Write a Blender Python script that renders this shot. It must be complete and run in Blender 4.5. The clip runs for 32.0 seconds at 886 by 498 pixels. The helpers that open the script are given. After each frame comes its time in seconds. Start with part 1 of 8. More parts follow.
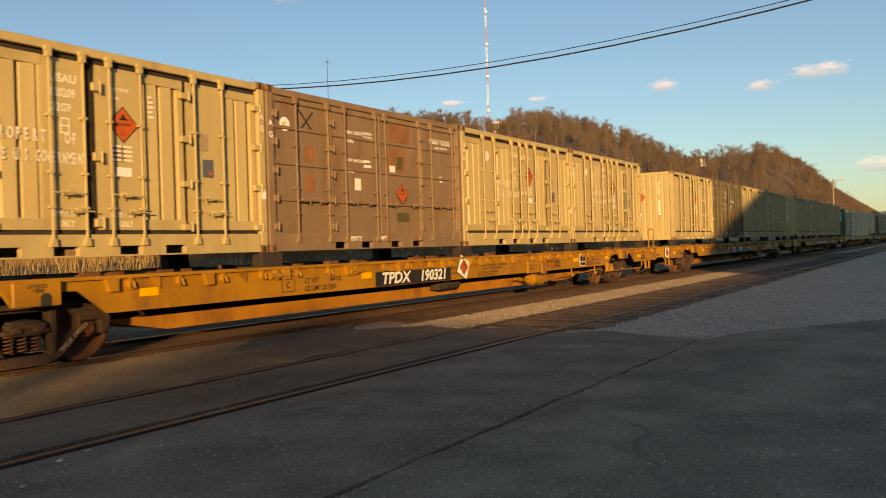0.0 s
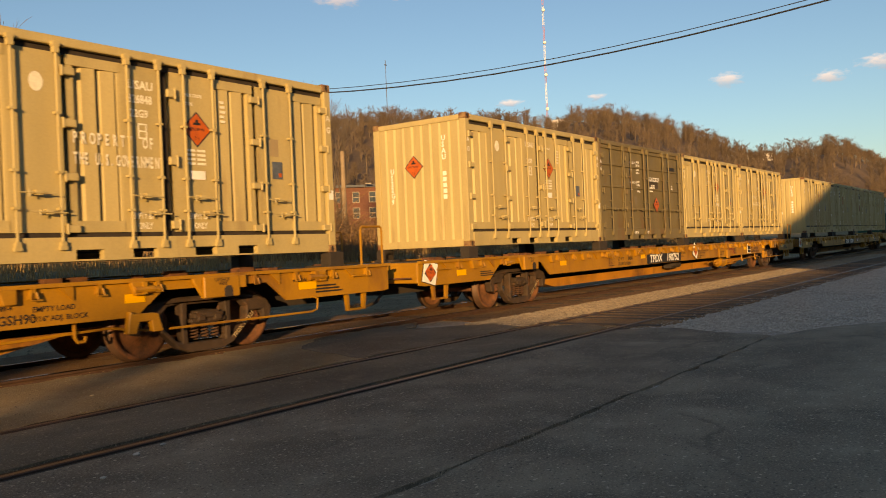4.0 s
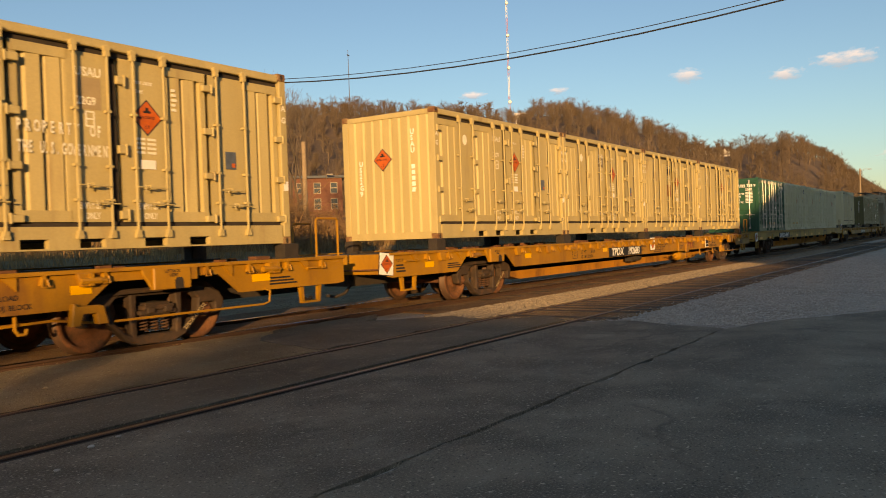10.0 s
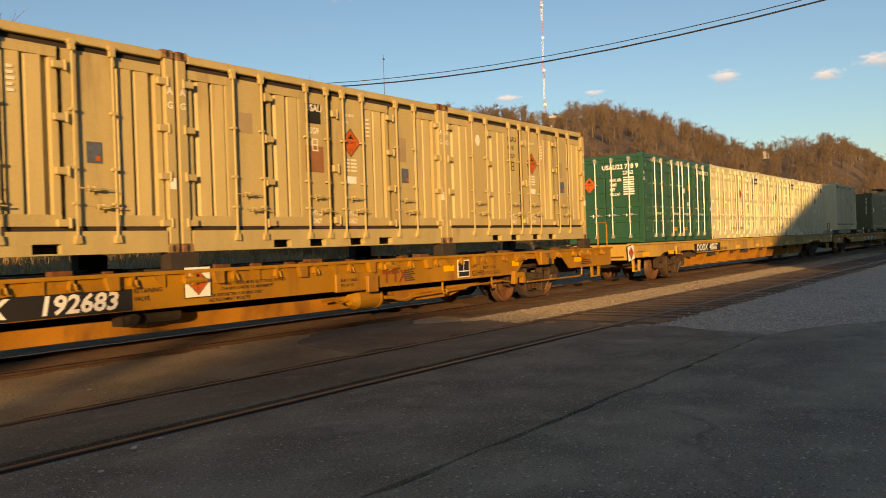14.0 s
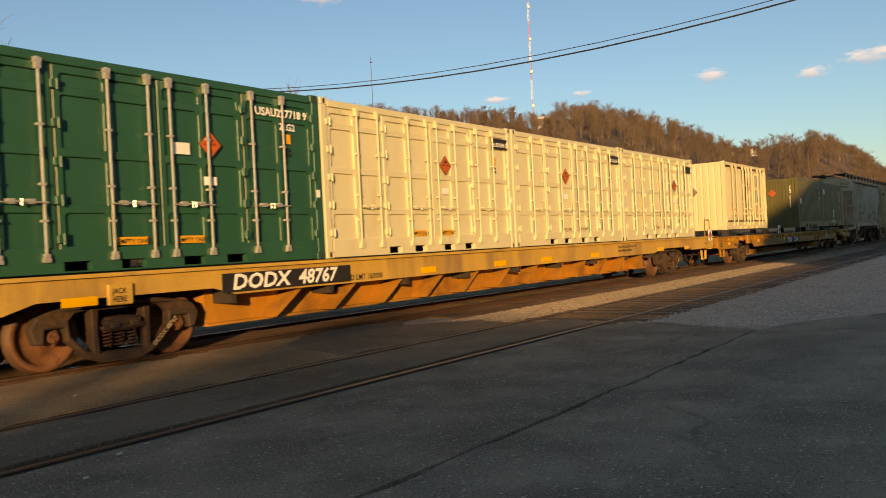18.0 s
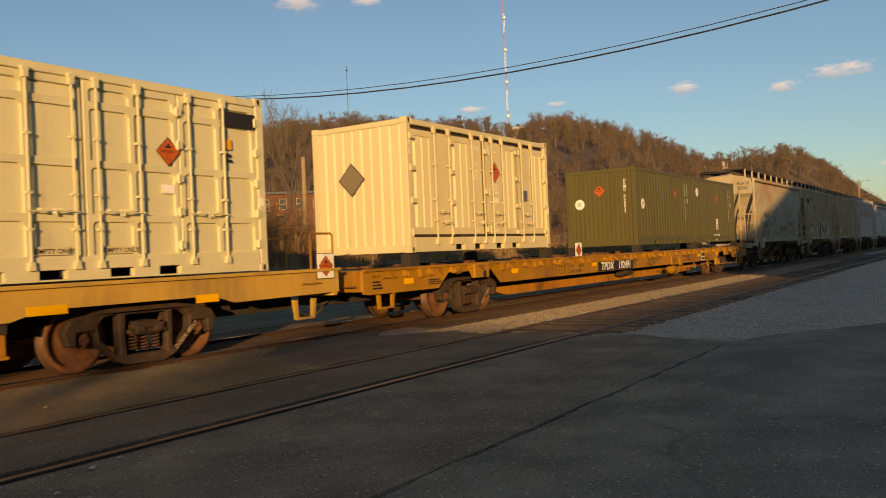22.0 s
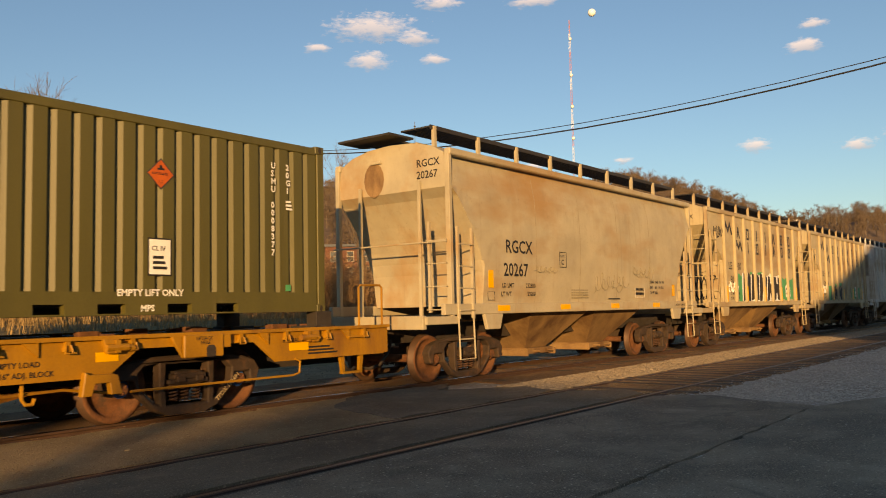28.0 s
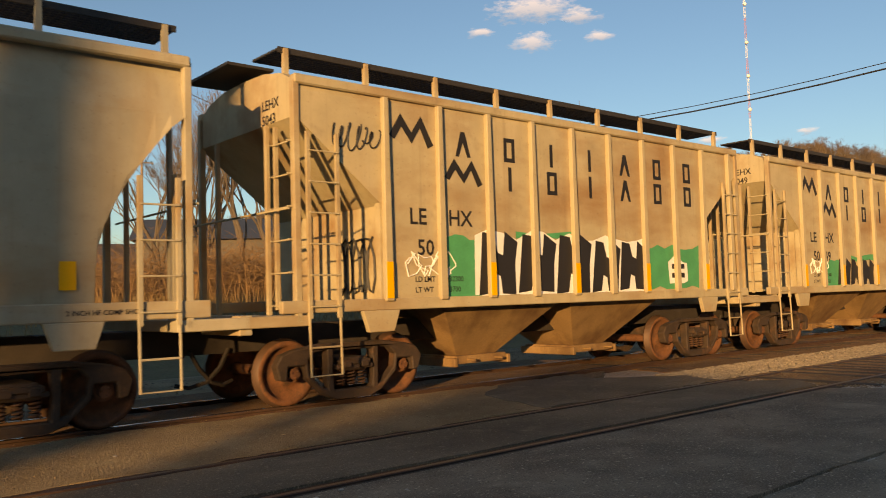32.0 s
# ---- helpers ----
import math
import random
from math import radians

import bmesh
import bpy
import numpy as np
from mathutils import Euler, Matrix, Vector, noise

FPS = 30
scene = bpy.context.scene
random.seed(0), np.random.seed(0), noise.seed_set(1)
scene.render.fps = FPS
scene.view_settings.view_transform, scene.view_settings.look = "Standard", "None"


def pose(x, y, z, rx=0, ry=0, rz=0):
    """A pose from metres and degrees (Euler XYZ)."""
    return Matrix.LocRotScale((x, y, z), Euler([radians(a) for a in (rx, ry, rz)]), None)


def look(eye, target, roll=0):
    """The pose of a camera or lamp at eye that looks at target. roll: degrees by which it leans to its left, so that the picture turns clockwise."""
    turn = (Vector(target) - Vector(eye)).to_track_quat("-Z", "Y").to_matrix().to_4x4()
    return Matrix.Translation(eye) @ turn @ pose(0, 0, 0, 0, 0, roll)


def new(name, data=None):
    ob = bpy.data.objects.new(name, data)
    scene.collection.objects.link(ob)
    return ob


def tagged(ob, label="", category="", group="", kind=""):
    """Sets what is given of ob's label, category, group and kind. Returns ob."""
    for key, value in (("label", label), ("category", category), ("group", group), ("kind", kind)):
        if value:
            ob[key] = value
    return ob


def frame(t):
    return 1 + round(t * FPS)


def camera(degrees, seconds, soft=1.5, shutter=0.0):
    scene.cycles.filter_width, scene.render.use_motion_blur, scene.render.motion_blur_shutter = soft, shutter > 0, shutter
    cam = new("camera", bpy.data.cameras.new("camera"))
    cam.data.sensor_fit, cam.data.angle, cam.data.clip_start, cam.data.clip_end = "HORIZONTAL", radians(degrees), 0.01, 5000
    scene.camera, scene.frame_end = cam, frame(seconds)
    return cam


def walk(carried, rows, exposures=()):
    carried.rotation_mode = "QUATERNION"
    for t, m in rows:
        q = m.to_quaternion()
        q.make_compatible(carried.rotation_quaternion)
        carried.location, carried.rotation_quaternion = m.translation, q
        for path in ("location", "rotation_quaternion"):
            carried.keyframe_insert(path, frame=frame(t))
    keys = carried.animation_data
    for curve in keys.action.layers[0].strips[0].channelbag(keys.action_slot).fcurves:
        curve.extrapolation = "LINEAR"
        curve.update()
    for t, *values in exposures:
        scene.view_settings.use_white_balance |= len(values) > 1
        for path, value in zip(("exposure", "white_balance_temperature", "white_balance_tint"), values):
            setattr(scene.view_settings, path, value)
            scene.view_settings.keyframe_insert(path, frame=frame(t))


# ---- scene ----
from mathutils import geometry

cam = camera(56.7, 32.0, soft=1.0, shutter=0.2)
PATH = [
    (0.0, pose(0.048, -0.002, 1.434, 89.82, 1.72, -57.89)),
    (0.5, pose(0.056, -0.006, 1.423, 89.90, 2.61, -58.67)),
    (1.0, pose(0.064, -0.006, 1.413, 89.83, 2.76, -58.58)),
    (1.5, pose(0.075, 0.005, 1.407, 89.72, 2.70, -58.65)),
    (2.0, pose(0.081, 0.017, 1.403, 89.48, 2.48, -57.54)),
    (2.5, pose(0.068, 0.025, 1.397, 89.71, 2.74, -53.87)),
    (3.0, pose(0.052, 0.030, 1.392, 89.66, 3.33, -55.42)),
    (3.5, pose(0.043, 0.033, 1.392, 89.70, 2.74, -54.18)),
    (4.0, pose(0.037, 0.033, 1.393, 90.01, 2.45, -53.71)),
    (4.5, pose(0.035, 0.026, 1.393, 89.89, 2.47, -54.22)),
    (6.5, pose(-0.005, -0.006, 1.408, 89.75, 2.88, -54.93)),
    (7.0, pose(-0.010, -0.012, 1.412, 89.84, 2.89, -53.98)),
    (7.5, pose(-0.011, -0.010, 1.413, 89.82, 2.85, -52.01)),
    (8.0, pose(-0.010, -0.006, 1.414, 89.76, 2.52, -52.09)),
    (8.5, pose(-0.006, -0.002, 1.412, 89.76, 2.26, -53.97)),
    (9.0, pose(-0.000, -0.000, 1.410, 89.66, 1.86, -55.77)),
    (9.5, pose(0.004, -0.008, 1.405, 89.46, 1.44, -55.76)),
    (10.0, pose(0.007, -0.017, 1.403, 89.34, 2.02, -56.38)),
    (10.5, pose(0.007, -0.019, 1.408, 89.46, 2.03, -56.44)),
    (11.0, pose(0.004, -0.019, 1.414, 89.45, 1.80, -56.66)),
    (11.5, pose(-0.002, -0.016, 1.417, 89.41, 1.76, -56.51)),
    (12.0, pose(-0.010, -0.012, 1.420, 89.44, 1.72, -55.00)),
    (12.5, pose(-0.020, -0.014, 1.426, 89.53, 1.78, -53.35)),
    (13.0, pose(-0.025, -0.015, 1.430, 89.60, 1.78, -53.55)),
    (13.5, pose(-0.021, -0.011, 1.427, 89.59, 1.77, -54.21)),
    (15.5, pose(0.054, 0.037, 1.381, 89.90, 2.94, -52.59)),
    (16.0, pose(0.063, 0.046, 1.373, 89.86, 2.81, -53.48)),
    (16.5, pose(0.063, 0.049, 1.373, 89.85, 2.51, -53.50)),
    (17.0, pose(0.061, 0.049, 1.376, 89.91, 2.42, -52.87)),
    (17.5, pose(0.066, 0.046, 1.375, 89.70, 2.82, -53.98)),
    (18.0, pose(0.070, 0.044, 1.377, 89.78, 2.85, -54.63)),
    (18.5, pose(0.068, 0.048, 1.386, 89.94, 1.33, -55.39)),
    (19.0, pose(0.062, 0.054, 1.397, 89.90, 0.99, -55.87)),
    (19.5, pose(0.055, 0.063, 1.401, 90.21, 0.62, -52.88)),
    (20.0, pose(0.050, 0.071, 1.402, 90.15, 0.81, -53.17)),
    (20.5, pose(0.053, 0.073, 1.399, 90.24, 1.15, -53.83)),
    (21.0, pose(0.057, 0.072, 1.398, 90.27, 1.31, -54.29)),
    (21.5, pose(0.059, 0.070, 1.405, 90.19, 1.80, -54.99)),
    (22.0, pose(0.050, 0.069, 1.411, 90.32, 2.43, -56.42)),
    (22.5, pose(0.012, 0.071, 1.406, 90.70, 1.76, -57.26)),
    (23.0, pose(-0.031, 0.074, 1.398, 91.43, 1.76, -57.82)),
    (23.5, pose(-0.056, 0.075, 1.389, 92.48, 1.64, -57.23)),
    (24.0, pose(-0.071, 0.074, 1.380, 93.23, 2.37, -58.42)),
    (24.5, pose(-0.073, 0.068, 1.376, 93.30, 2.38, -58.68)),
    (26.5, pose(-0.067, 0.111, 1.388, 94.58, 2.40, -54.39)),
    (27.0, pose(-0.060, 0.128, 1.393, 94.48, 2.49, -55.19)),
    (27.5, pose(-0.054, 0.147, 1.398, 94.42, 1.80, -53.86)),
    (28.0, pose(-0.050, 0.166, 1.403, 94.25, 1.27, -51.99)),
    (28.5, pose(-0.051, 0.183, 1.409, 93.94, 1.04, -48.36)),
    (29.0, pose(-0.049, 0.193, 1.418, 93.27, 0.89, -47.31)),
    (29.5, pose(-0.035, 0.190, 1.434, 93.21, 1.26, -47.54)),
    (30.0, pose(-0.005, 0.174, 1.450, 93.37, 2.05, -48.26)),
    (30.5, pose(0.053, 0.137, 1.464, 93.38, 2.66, -49.44)),
    (31.0, pose(0.119, 0.096, 1.474, 93.22, 1.82, -47.83)),
    (31.5, pose(0.178, 0.066, 1.472, 93.31, 1.62, -43.87)),
    (32.0, pose(0.236, 0.040, 1.467, 93.34, 1.67, -40.30)),
]
TRAIN = [-0.00, -4.63, -9.20, -13.68, -18.25, -22.95, -27.65, -32.36, -37.09, -41.82, -46.63, -51.46, -56.28, -61.07, -65.87, -70.65, -75.43, -80.18, -84.94, -89.70, -94.47, -99.25, -104.00, -108.76, -113.56, -118.34, -123.12, -127.87, -132.63, -137.39, -142.16, -146.88, -151.60]
walk(cam, PATH, [(0.0, 1.13, 9000, 18), (13.0, 1.12, 9000, 18), (18.0, 1.10, 9000, 18), (20.0, 0.80, 9000, 18), (24.0, 0.84, 9000, 18), (28.0, 1.12, 9000, 18), (32.0, 1.13, 9000, 18)])

# ---- sky, sun, exposure ----
SUN_AZ, SUN_EL = 34.0, 7.0       # the light travels towards +x +y, almost level
world = bpy.data.worlds.new("sky")
scene.world = world
world.use_nodes = True
wn = world.node_tree.nodes
sky = wn.new("ShaderNodeTexSky")
sky.sky_type, sky.sun_disc = "NISHITA", False
sky.sun_elevation, sky.sun_rotation = radians(SUN_EL), radians(270.0 - SUN_AZ)
sky.altitude, sky.air_density, sky.dust_density, sky.ozone_density = 100, 1.0, 0.45, 3.5
wn["Background"].inputs["Strength"].default_value = 0.10
world.node_tree.links.new(sky.outputs[0], wn["Background"].inputs["Color"])
sun = new("sun", bpy.data.lights.new("sun", "SUN"))
sun.data.energy, sun.data.angle, sun.data.color = 2.95, radians(0.55), (1.0, 0.69, 0.34)
sd = Vector((math.cos(radians(SUN_AZ)), math.sin(radians(SUN_AZ)), -math.tan(radians(SUN_EL))))
sun.matrix_world = look((-80, -60, 30), Vector((-80, -60, 30)) + sd)

# ---- materials ----
def paint(name, color, rough=0.6, metal=0.0, vary=0.25, scale=3.0, bump=0.15, dirt=None, amount=0.3, streak=1.0, fine=40.0):
    """A worn surface: base colour with broad stains, fine grain, dirt or rust in patches and light relief."""
    m = bpy.data.materials.new(name)
    m.use_nodes = True
    nt = m.node_tree
    n, l = nt.nodes, nt.links
    b = n["Principled BSDF"]
    b.inputs["Roughness"].default_value, b.inputs["Metallic"].default_value = rough, metal
    co = n.new("ShaderNodeTexCoord")
    mp = n.new("ShaderNodeMapping")
    mp.inputs["Scale"].default_value = (1.0, 1.0, 1.0 / streak)
    info = n.new("ShaderNodeObjectInfo")
    add = n.new("ShaderNodeVectorMath")
    mul = n.new("ShaderNodeMath")
    mul.operation = "MULTIPLY"
    mul.inputs[1].default_value = 37.0
    l.new(info.outputs["Random"], mul.inputs[0])
    l.new(co.outputs["Object"], add.inputs[0])
    l.new(mul.outputs[0], add.inputs[1])
    l.new(add.outputs[0], mp.inputs["Vector"])
    broad = n.new("ShaderNodeTexNoise")
    broad.inputs["Scale"].default_value, broad.inputs["Detail"].default_value = scale, 6.0
    l.new(mp.outputs[0], broad.inputs["Vector"])
    grain = n.new("ShaderNodeTexNoise")
    grain.inputs["Scale"].default_value, grain.inputs["Detail"].default_value = fine, 4.0
    l.new(add.outputs[0], grain.inputs["Vector"])
    lo = tuple(c * (1 - vary) for c in color)
    hi = tuple(min(1.0, c * (1 + vary * 0.7)) for c in color)
    ramp = n.new("ShaderNodeValToRGB")
    ramp.color_ramp.elements[0].position, ramp.color_ramp.elements[1].position = 0.3, 0.7
    ramp.color_ramp.elements[0].color, ramp.color_ramp.elements[1].color = (*lo, 1), (*hi, 1)
    mixf = n.new("ShaderNodeMath")
    mixf.operation = "MULTIPLY_ADD"
    mixf.inputs[1].default_value, mixf.inputs[2].default_value = 0.35, 0.0
    l.new(grain.outputs["Fac"], mixf.inputs[0])
    sm = n.new("ShaderNodeMath")
    sm.operation = "MULTIPLY_ADD"
    sm.inputs[1].default_value = 0.65
    l.new(broad.outputs["Fac"], sm.inputs[0])
    l.new(mixf.outputs[0], sm.inputs[2])
    l.new(sm.outputs[0], ramp.inputs["Fac"])
    out = ramp.outputs["Color"]
    if dirt:
        dn = n.new("ShaderNodeTexNoise")
        dn.inputs["Scale"].default_value, dn.inputs["Detail"].default_value = scale * 0.8, 8.0
        dn.inputs["Roughness"].default_value = 0.65
        sh = n.new("ShaderNodeVectorMath")
        sh.inputs[1].default_value = (11.3, 5.7, 3.1)
        l.new(mp.outputs[0], sh.inputs[0])
        l.new(sh.outputs[0], dn.inputs["Vector"])
        dr = n.new("ShaderNodeValToRGB")
        dr.color_ramp.elements[0].position, dr.color_ramp.elements[1].position = 0.72 - amount * 0.5, 0.86 - amount * 0.35
        l.new(dn.outputs["Fac"], dr.inputs["Fac"])
        mx = n.new("ShaderNodeMix")
        mx.data_type = "RGBA"
        mx.inputs["B"].default_value = (*dirt, 1)
        l.new(dr.outputs["Color"], mx.inputs["Factor"])
        l.new(out, mx.inputs["A"])
        out = mx.outputs["Result"]
    l.new(out, b.inputs["Base Color"])
    if bump:
        bp = n.new("ShaderNodeBump")
        bp.inputs["Strength"].default_value, bp.inputs["Distance"].default_value = bump, 0.02
        l.new(sm.outputs[0], bp.inputs["Height"])
        l.new(bp.outputs[0], b.inputs["Normal"])
    return m


RUST = (0.16, 0.065, 0.025)


def weathered(name, color, rust, soot, seed, rough=0.75):
    """Chalky freight-car paint: rust bloom in level clouds, long run-down streaks, soot specks."""
    m = bpy.data.materials.new(name)
    m.use_nodes = True
    n, l = m.node_tree.nodes, m.node_tree.links
    b = n["Principled BSDF"]
    b.inputs["Roughness"].default_value = rough
    co = n.new("ShaderNodeTexCoord")

    def layer(stretch, scale, lo, hi, detail=6.0, rg=0.6):
        mp = n.new("ShaderNodeMapping")
        mp.inputs["Scale"].default_value, mp.inputs["Location"].default_value = stretch, (seed, seed * 0.7 + scale, scale)
        l.new(co.outputs["Object"], mp.inputs["Vector"])
        t = n.new("ShaderNodeTexNoise")
        t.inputs["Scale"].default_value, t.inputs["Detail"].default_value, t.inputs["Roughness"].default_value = scale, detail, rg
        l.new(mp.outputs[0], t.inputs["Vector"])
        r = n.new("ShaderNodeMapRange")
        r.inputs["From Min"].default_value, r.inputs["From Max"].default_value = lo, hi
        l.new(t.outputs["Fac"], r.inputs["Value"])
        return r.outputs[0]
    out = None
    base = n.new("ShaderNodeMix")
    base.data_type = "RGBA"
    base.inputs["A"].default_value = (*[c * 0.86 for c in color], 1)
    base.inputs["B"].default_value = (*[min(1.0, c * 1.12) for c in color], 1)
    l.new(layer((1, 1, 1), 1.3, 0.3, 0.7), base.inputs["Factor"])
    out = base.outputs["Result"]
    for fac, col, amount in ((layer((0.35, 1, 0.9), 0.9, 0.46, 0.68), rust, 0.78), (layer((2.4, 2.4, 0.14), 1.0, 0.54, 0.80), rust, 0.34), (layer((6.0, 6.0, 0.16), 1.4, 0.58, 0.82), soot, 0.34), (layer((1, 1, 1), 26.0, 0.62, 0.74, 3.0), soot, 0.35), (layer((1, 1, 1), 3.2, 0.60, 0.78), soot, 0.30)):
        sc = n.new("ShaderNodeMath")
        sc.operation, sc.inputs[1].default_value = "MULTIPLY", amount
        l.new(fac, sc.inputs[0])
        mx = n.new("ShaderNodeMix")
        mx.data_type = "RGBA"
        mx.inputs["B"].default_value = (*col, 1)
        l.new(sc.outputs[0], mx.inputs["Factor"])
        l.new(out, mx.inputs["A"])
        out = mx.outputs["Result"]
    l.new(out, b.inputs["Base Color"])
    bp = n.new("ShaderNodeBump")
    bp.inputs["Strength"].default_value, bp.inputs["Distance"].default_value = 0.25, 0.03
    l.new(layer((0.5, 0.5, 0.35), 1.1, 0.2, 0.8, 3.0), bp.inputs["Height"])
    l.new(bp.outputs[0], b.inputs["Normal"])
    return m


M_TAN = paint("sand_paint", (0.462, 0.368, 0.172), 0.6, dirt=(0.27, 0.175, 0.08), amount=0.26, streak=7, vary=0.18, scale=2.2, bump=0.12)
M_TANPATCH = paint("repainted_sand", (0.36, 0.27, 0.15), 0.7, vary=0.15)
M_CREAM = paint("cream_paint", (0.61, 0.575, 0.375), 0.5, dirt=(0.42, 0.34, 0.20), amount=0.22, streak=7, vary=0.09, scale=2.2, bump=0.1)
M_BROWN = paint("brown_paint", (0.235, 0.16, 0.095), 0.72, dirt=(0.20, 0.095, 0.045), amount=0.36, streak=4, vary=0.26, bump=0.3)
M_BROWNPATCH = paint("red_brown_patch", (0.27, 0.12, 0.05), 0.75, vary=0.3)
M_GREEN = paint("deep_green_paint", (0.018, 0.088, 0.052), 0.42, dirt=(0.05, 0.10, 0.06), amount=0.2, streak=6, vary=0.15)
M_OLIVE = paint("olive_paint", (0.098, 0.086, 0.024), 0.5, dirt=(0.15, 0.12, 0.05), amount=0.22, streak=8, vary=0.17)
M_YELLOW = paint("flatcar_yellow", (0.365, 0.174, 0.014), 0.55, dirt=(0.16, 0.066, 0.018), amount=0.40, streak=3, vary=0.24, scale=1.4)
M_REFLECT = paint("yellow_reflective_tape", (0.86, 0.44, 0.012), 0.35, vary=0.06, bump=0.0)
M_GREYHOP = weathered("weathered_grey_beige", (0.415, 0.36, 0.25), (0.345, 0.188, 0.066), (0.19, 0.145, 0.095), 3.0)
M_SEAM = paint("rust_lined_seam", (0.36, 0.295, 0.19), 0.8, vary=0.3, scale=5, bump=0.2)
M_HOPTAN = weathered("faded_tan_hopper", (0.45, 0.375, 0.235), (0.27, 0.14, 0.055), (0.14, 0.10, 0.065), 8.0)
M_HOPWHITE = weathered("chalky_white_hopper", (0.56, 0.53, 0.47), (0.30, 0.20, 0.11), (0.22, 0.18, 0.13), 15.0, 0.7)
M_RUST = paint("rusty_steel", (0.15, 0.06, 0.026), 0.85, vary=0.45, scale=8, bump=0.4, dirt=(0.055, 0.03, 0.018), amount=0.42)
# Truck colour holds both real grime and the shade under the sill overhang.
M_TRUCK = paint("grimy_shaded_cast_steel", (0.048, 0.029, 0.018), 0.8, vary=0.45, scale=7, bump=0.4, dirt=(0.11, 0.052, 0.024), amount=0.36)
M_SPRING = paint("rusty_spring", (0.085, 0.04, 0.022), 0.9, vary=0.3, scale=8)
M_CASTRUST = paint("rust_bitten_sand_paint", (0.36, 0.24, 0.11), 0.75, dirt=(0.15, 0.06, 0.025), amount=0.75, vary=0.25, scale=7, bump=0.3)
M_GRIMEYELLOW = paint("grimy_flatcar_yellow", (0.42, 0.18, 0.024), 0.7, dirt=(0.12, 0.05, 0.018), amount=0.46, streak=2, vary=0.32, scale=1.6)
M_BAY = paint("rust_stained_hopper_bay", (0.27, 0.165, 0.075), 0.8, dirt=(0.11, 0.055, 0.025), amount=0.55, streak=2, vary=0.35, scale=1.6)
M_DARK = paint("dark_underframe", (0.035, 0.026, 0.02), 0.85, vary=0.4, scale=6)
M_STEEL = paint("worn_wheel_tread", (0.10, 0.055, 0.034), 0.6, metal=0.4, vary=0.2, scale=6, bump=0.05)
M_CHROME = paint("galvanised_rod", (0.60, 0.58, 0.52), 0.42, metal=0.6, vary=0.15, scale=10, bump=0.05)
M_BLACK = paint("black_stencil", (0.018, 0.016, 0.015), 0.6, vary=0.2, bump=0.0)
M_WHITE = paint("white_stencil", (0.84, 0.82, 0.76), 0.6, vary=0.12, bump=0.0)
M_FADEDWHITE = paint("faded_white_stencil", (0.80, 0.75, 0.60), 0.7, vary=0.2, scale=12, bump=0.0, dirt=(0.50, 0.42, 0.24), amount=0.22)
M_RED = paint("red_stencil", (0.42, 0.035, 0.02), 0.6, vary=0.15, bump=0.0)
M_ORANGE = paint("orange_placard", (0.52, 0.105, 0.018), 0.5, vary=0.22, scale=9, bump=0.0, dirt=(0.20, 0.05, 0.02), amount=0.22)
M_BLUE = paint("blue_bearing_cap", (0.03, 0.10, 0.32), 0.5, vary=0.2, bump=0.05)
M_SPRAYGREEN = paint("green_spray_paint", (0.06, 0.33, 0.14), 0.6, vary=0.2, bump=0.0)
M_SPRAYBLACK = paint("black_spray_paint", (0.02, 0.018, 0.018), 0.6, vary=0.2, bump=0.0)


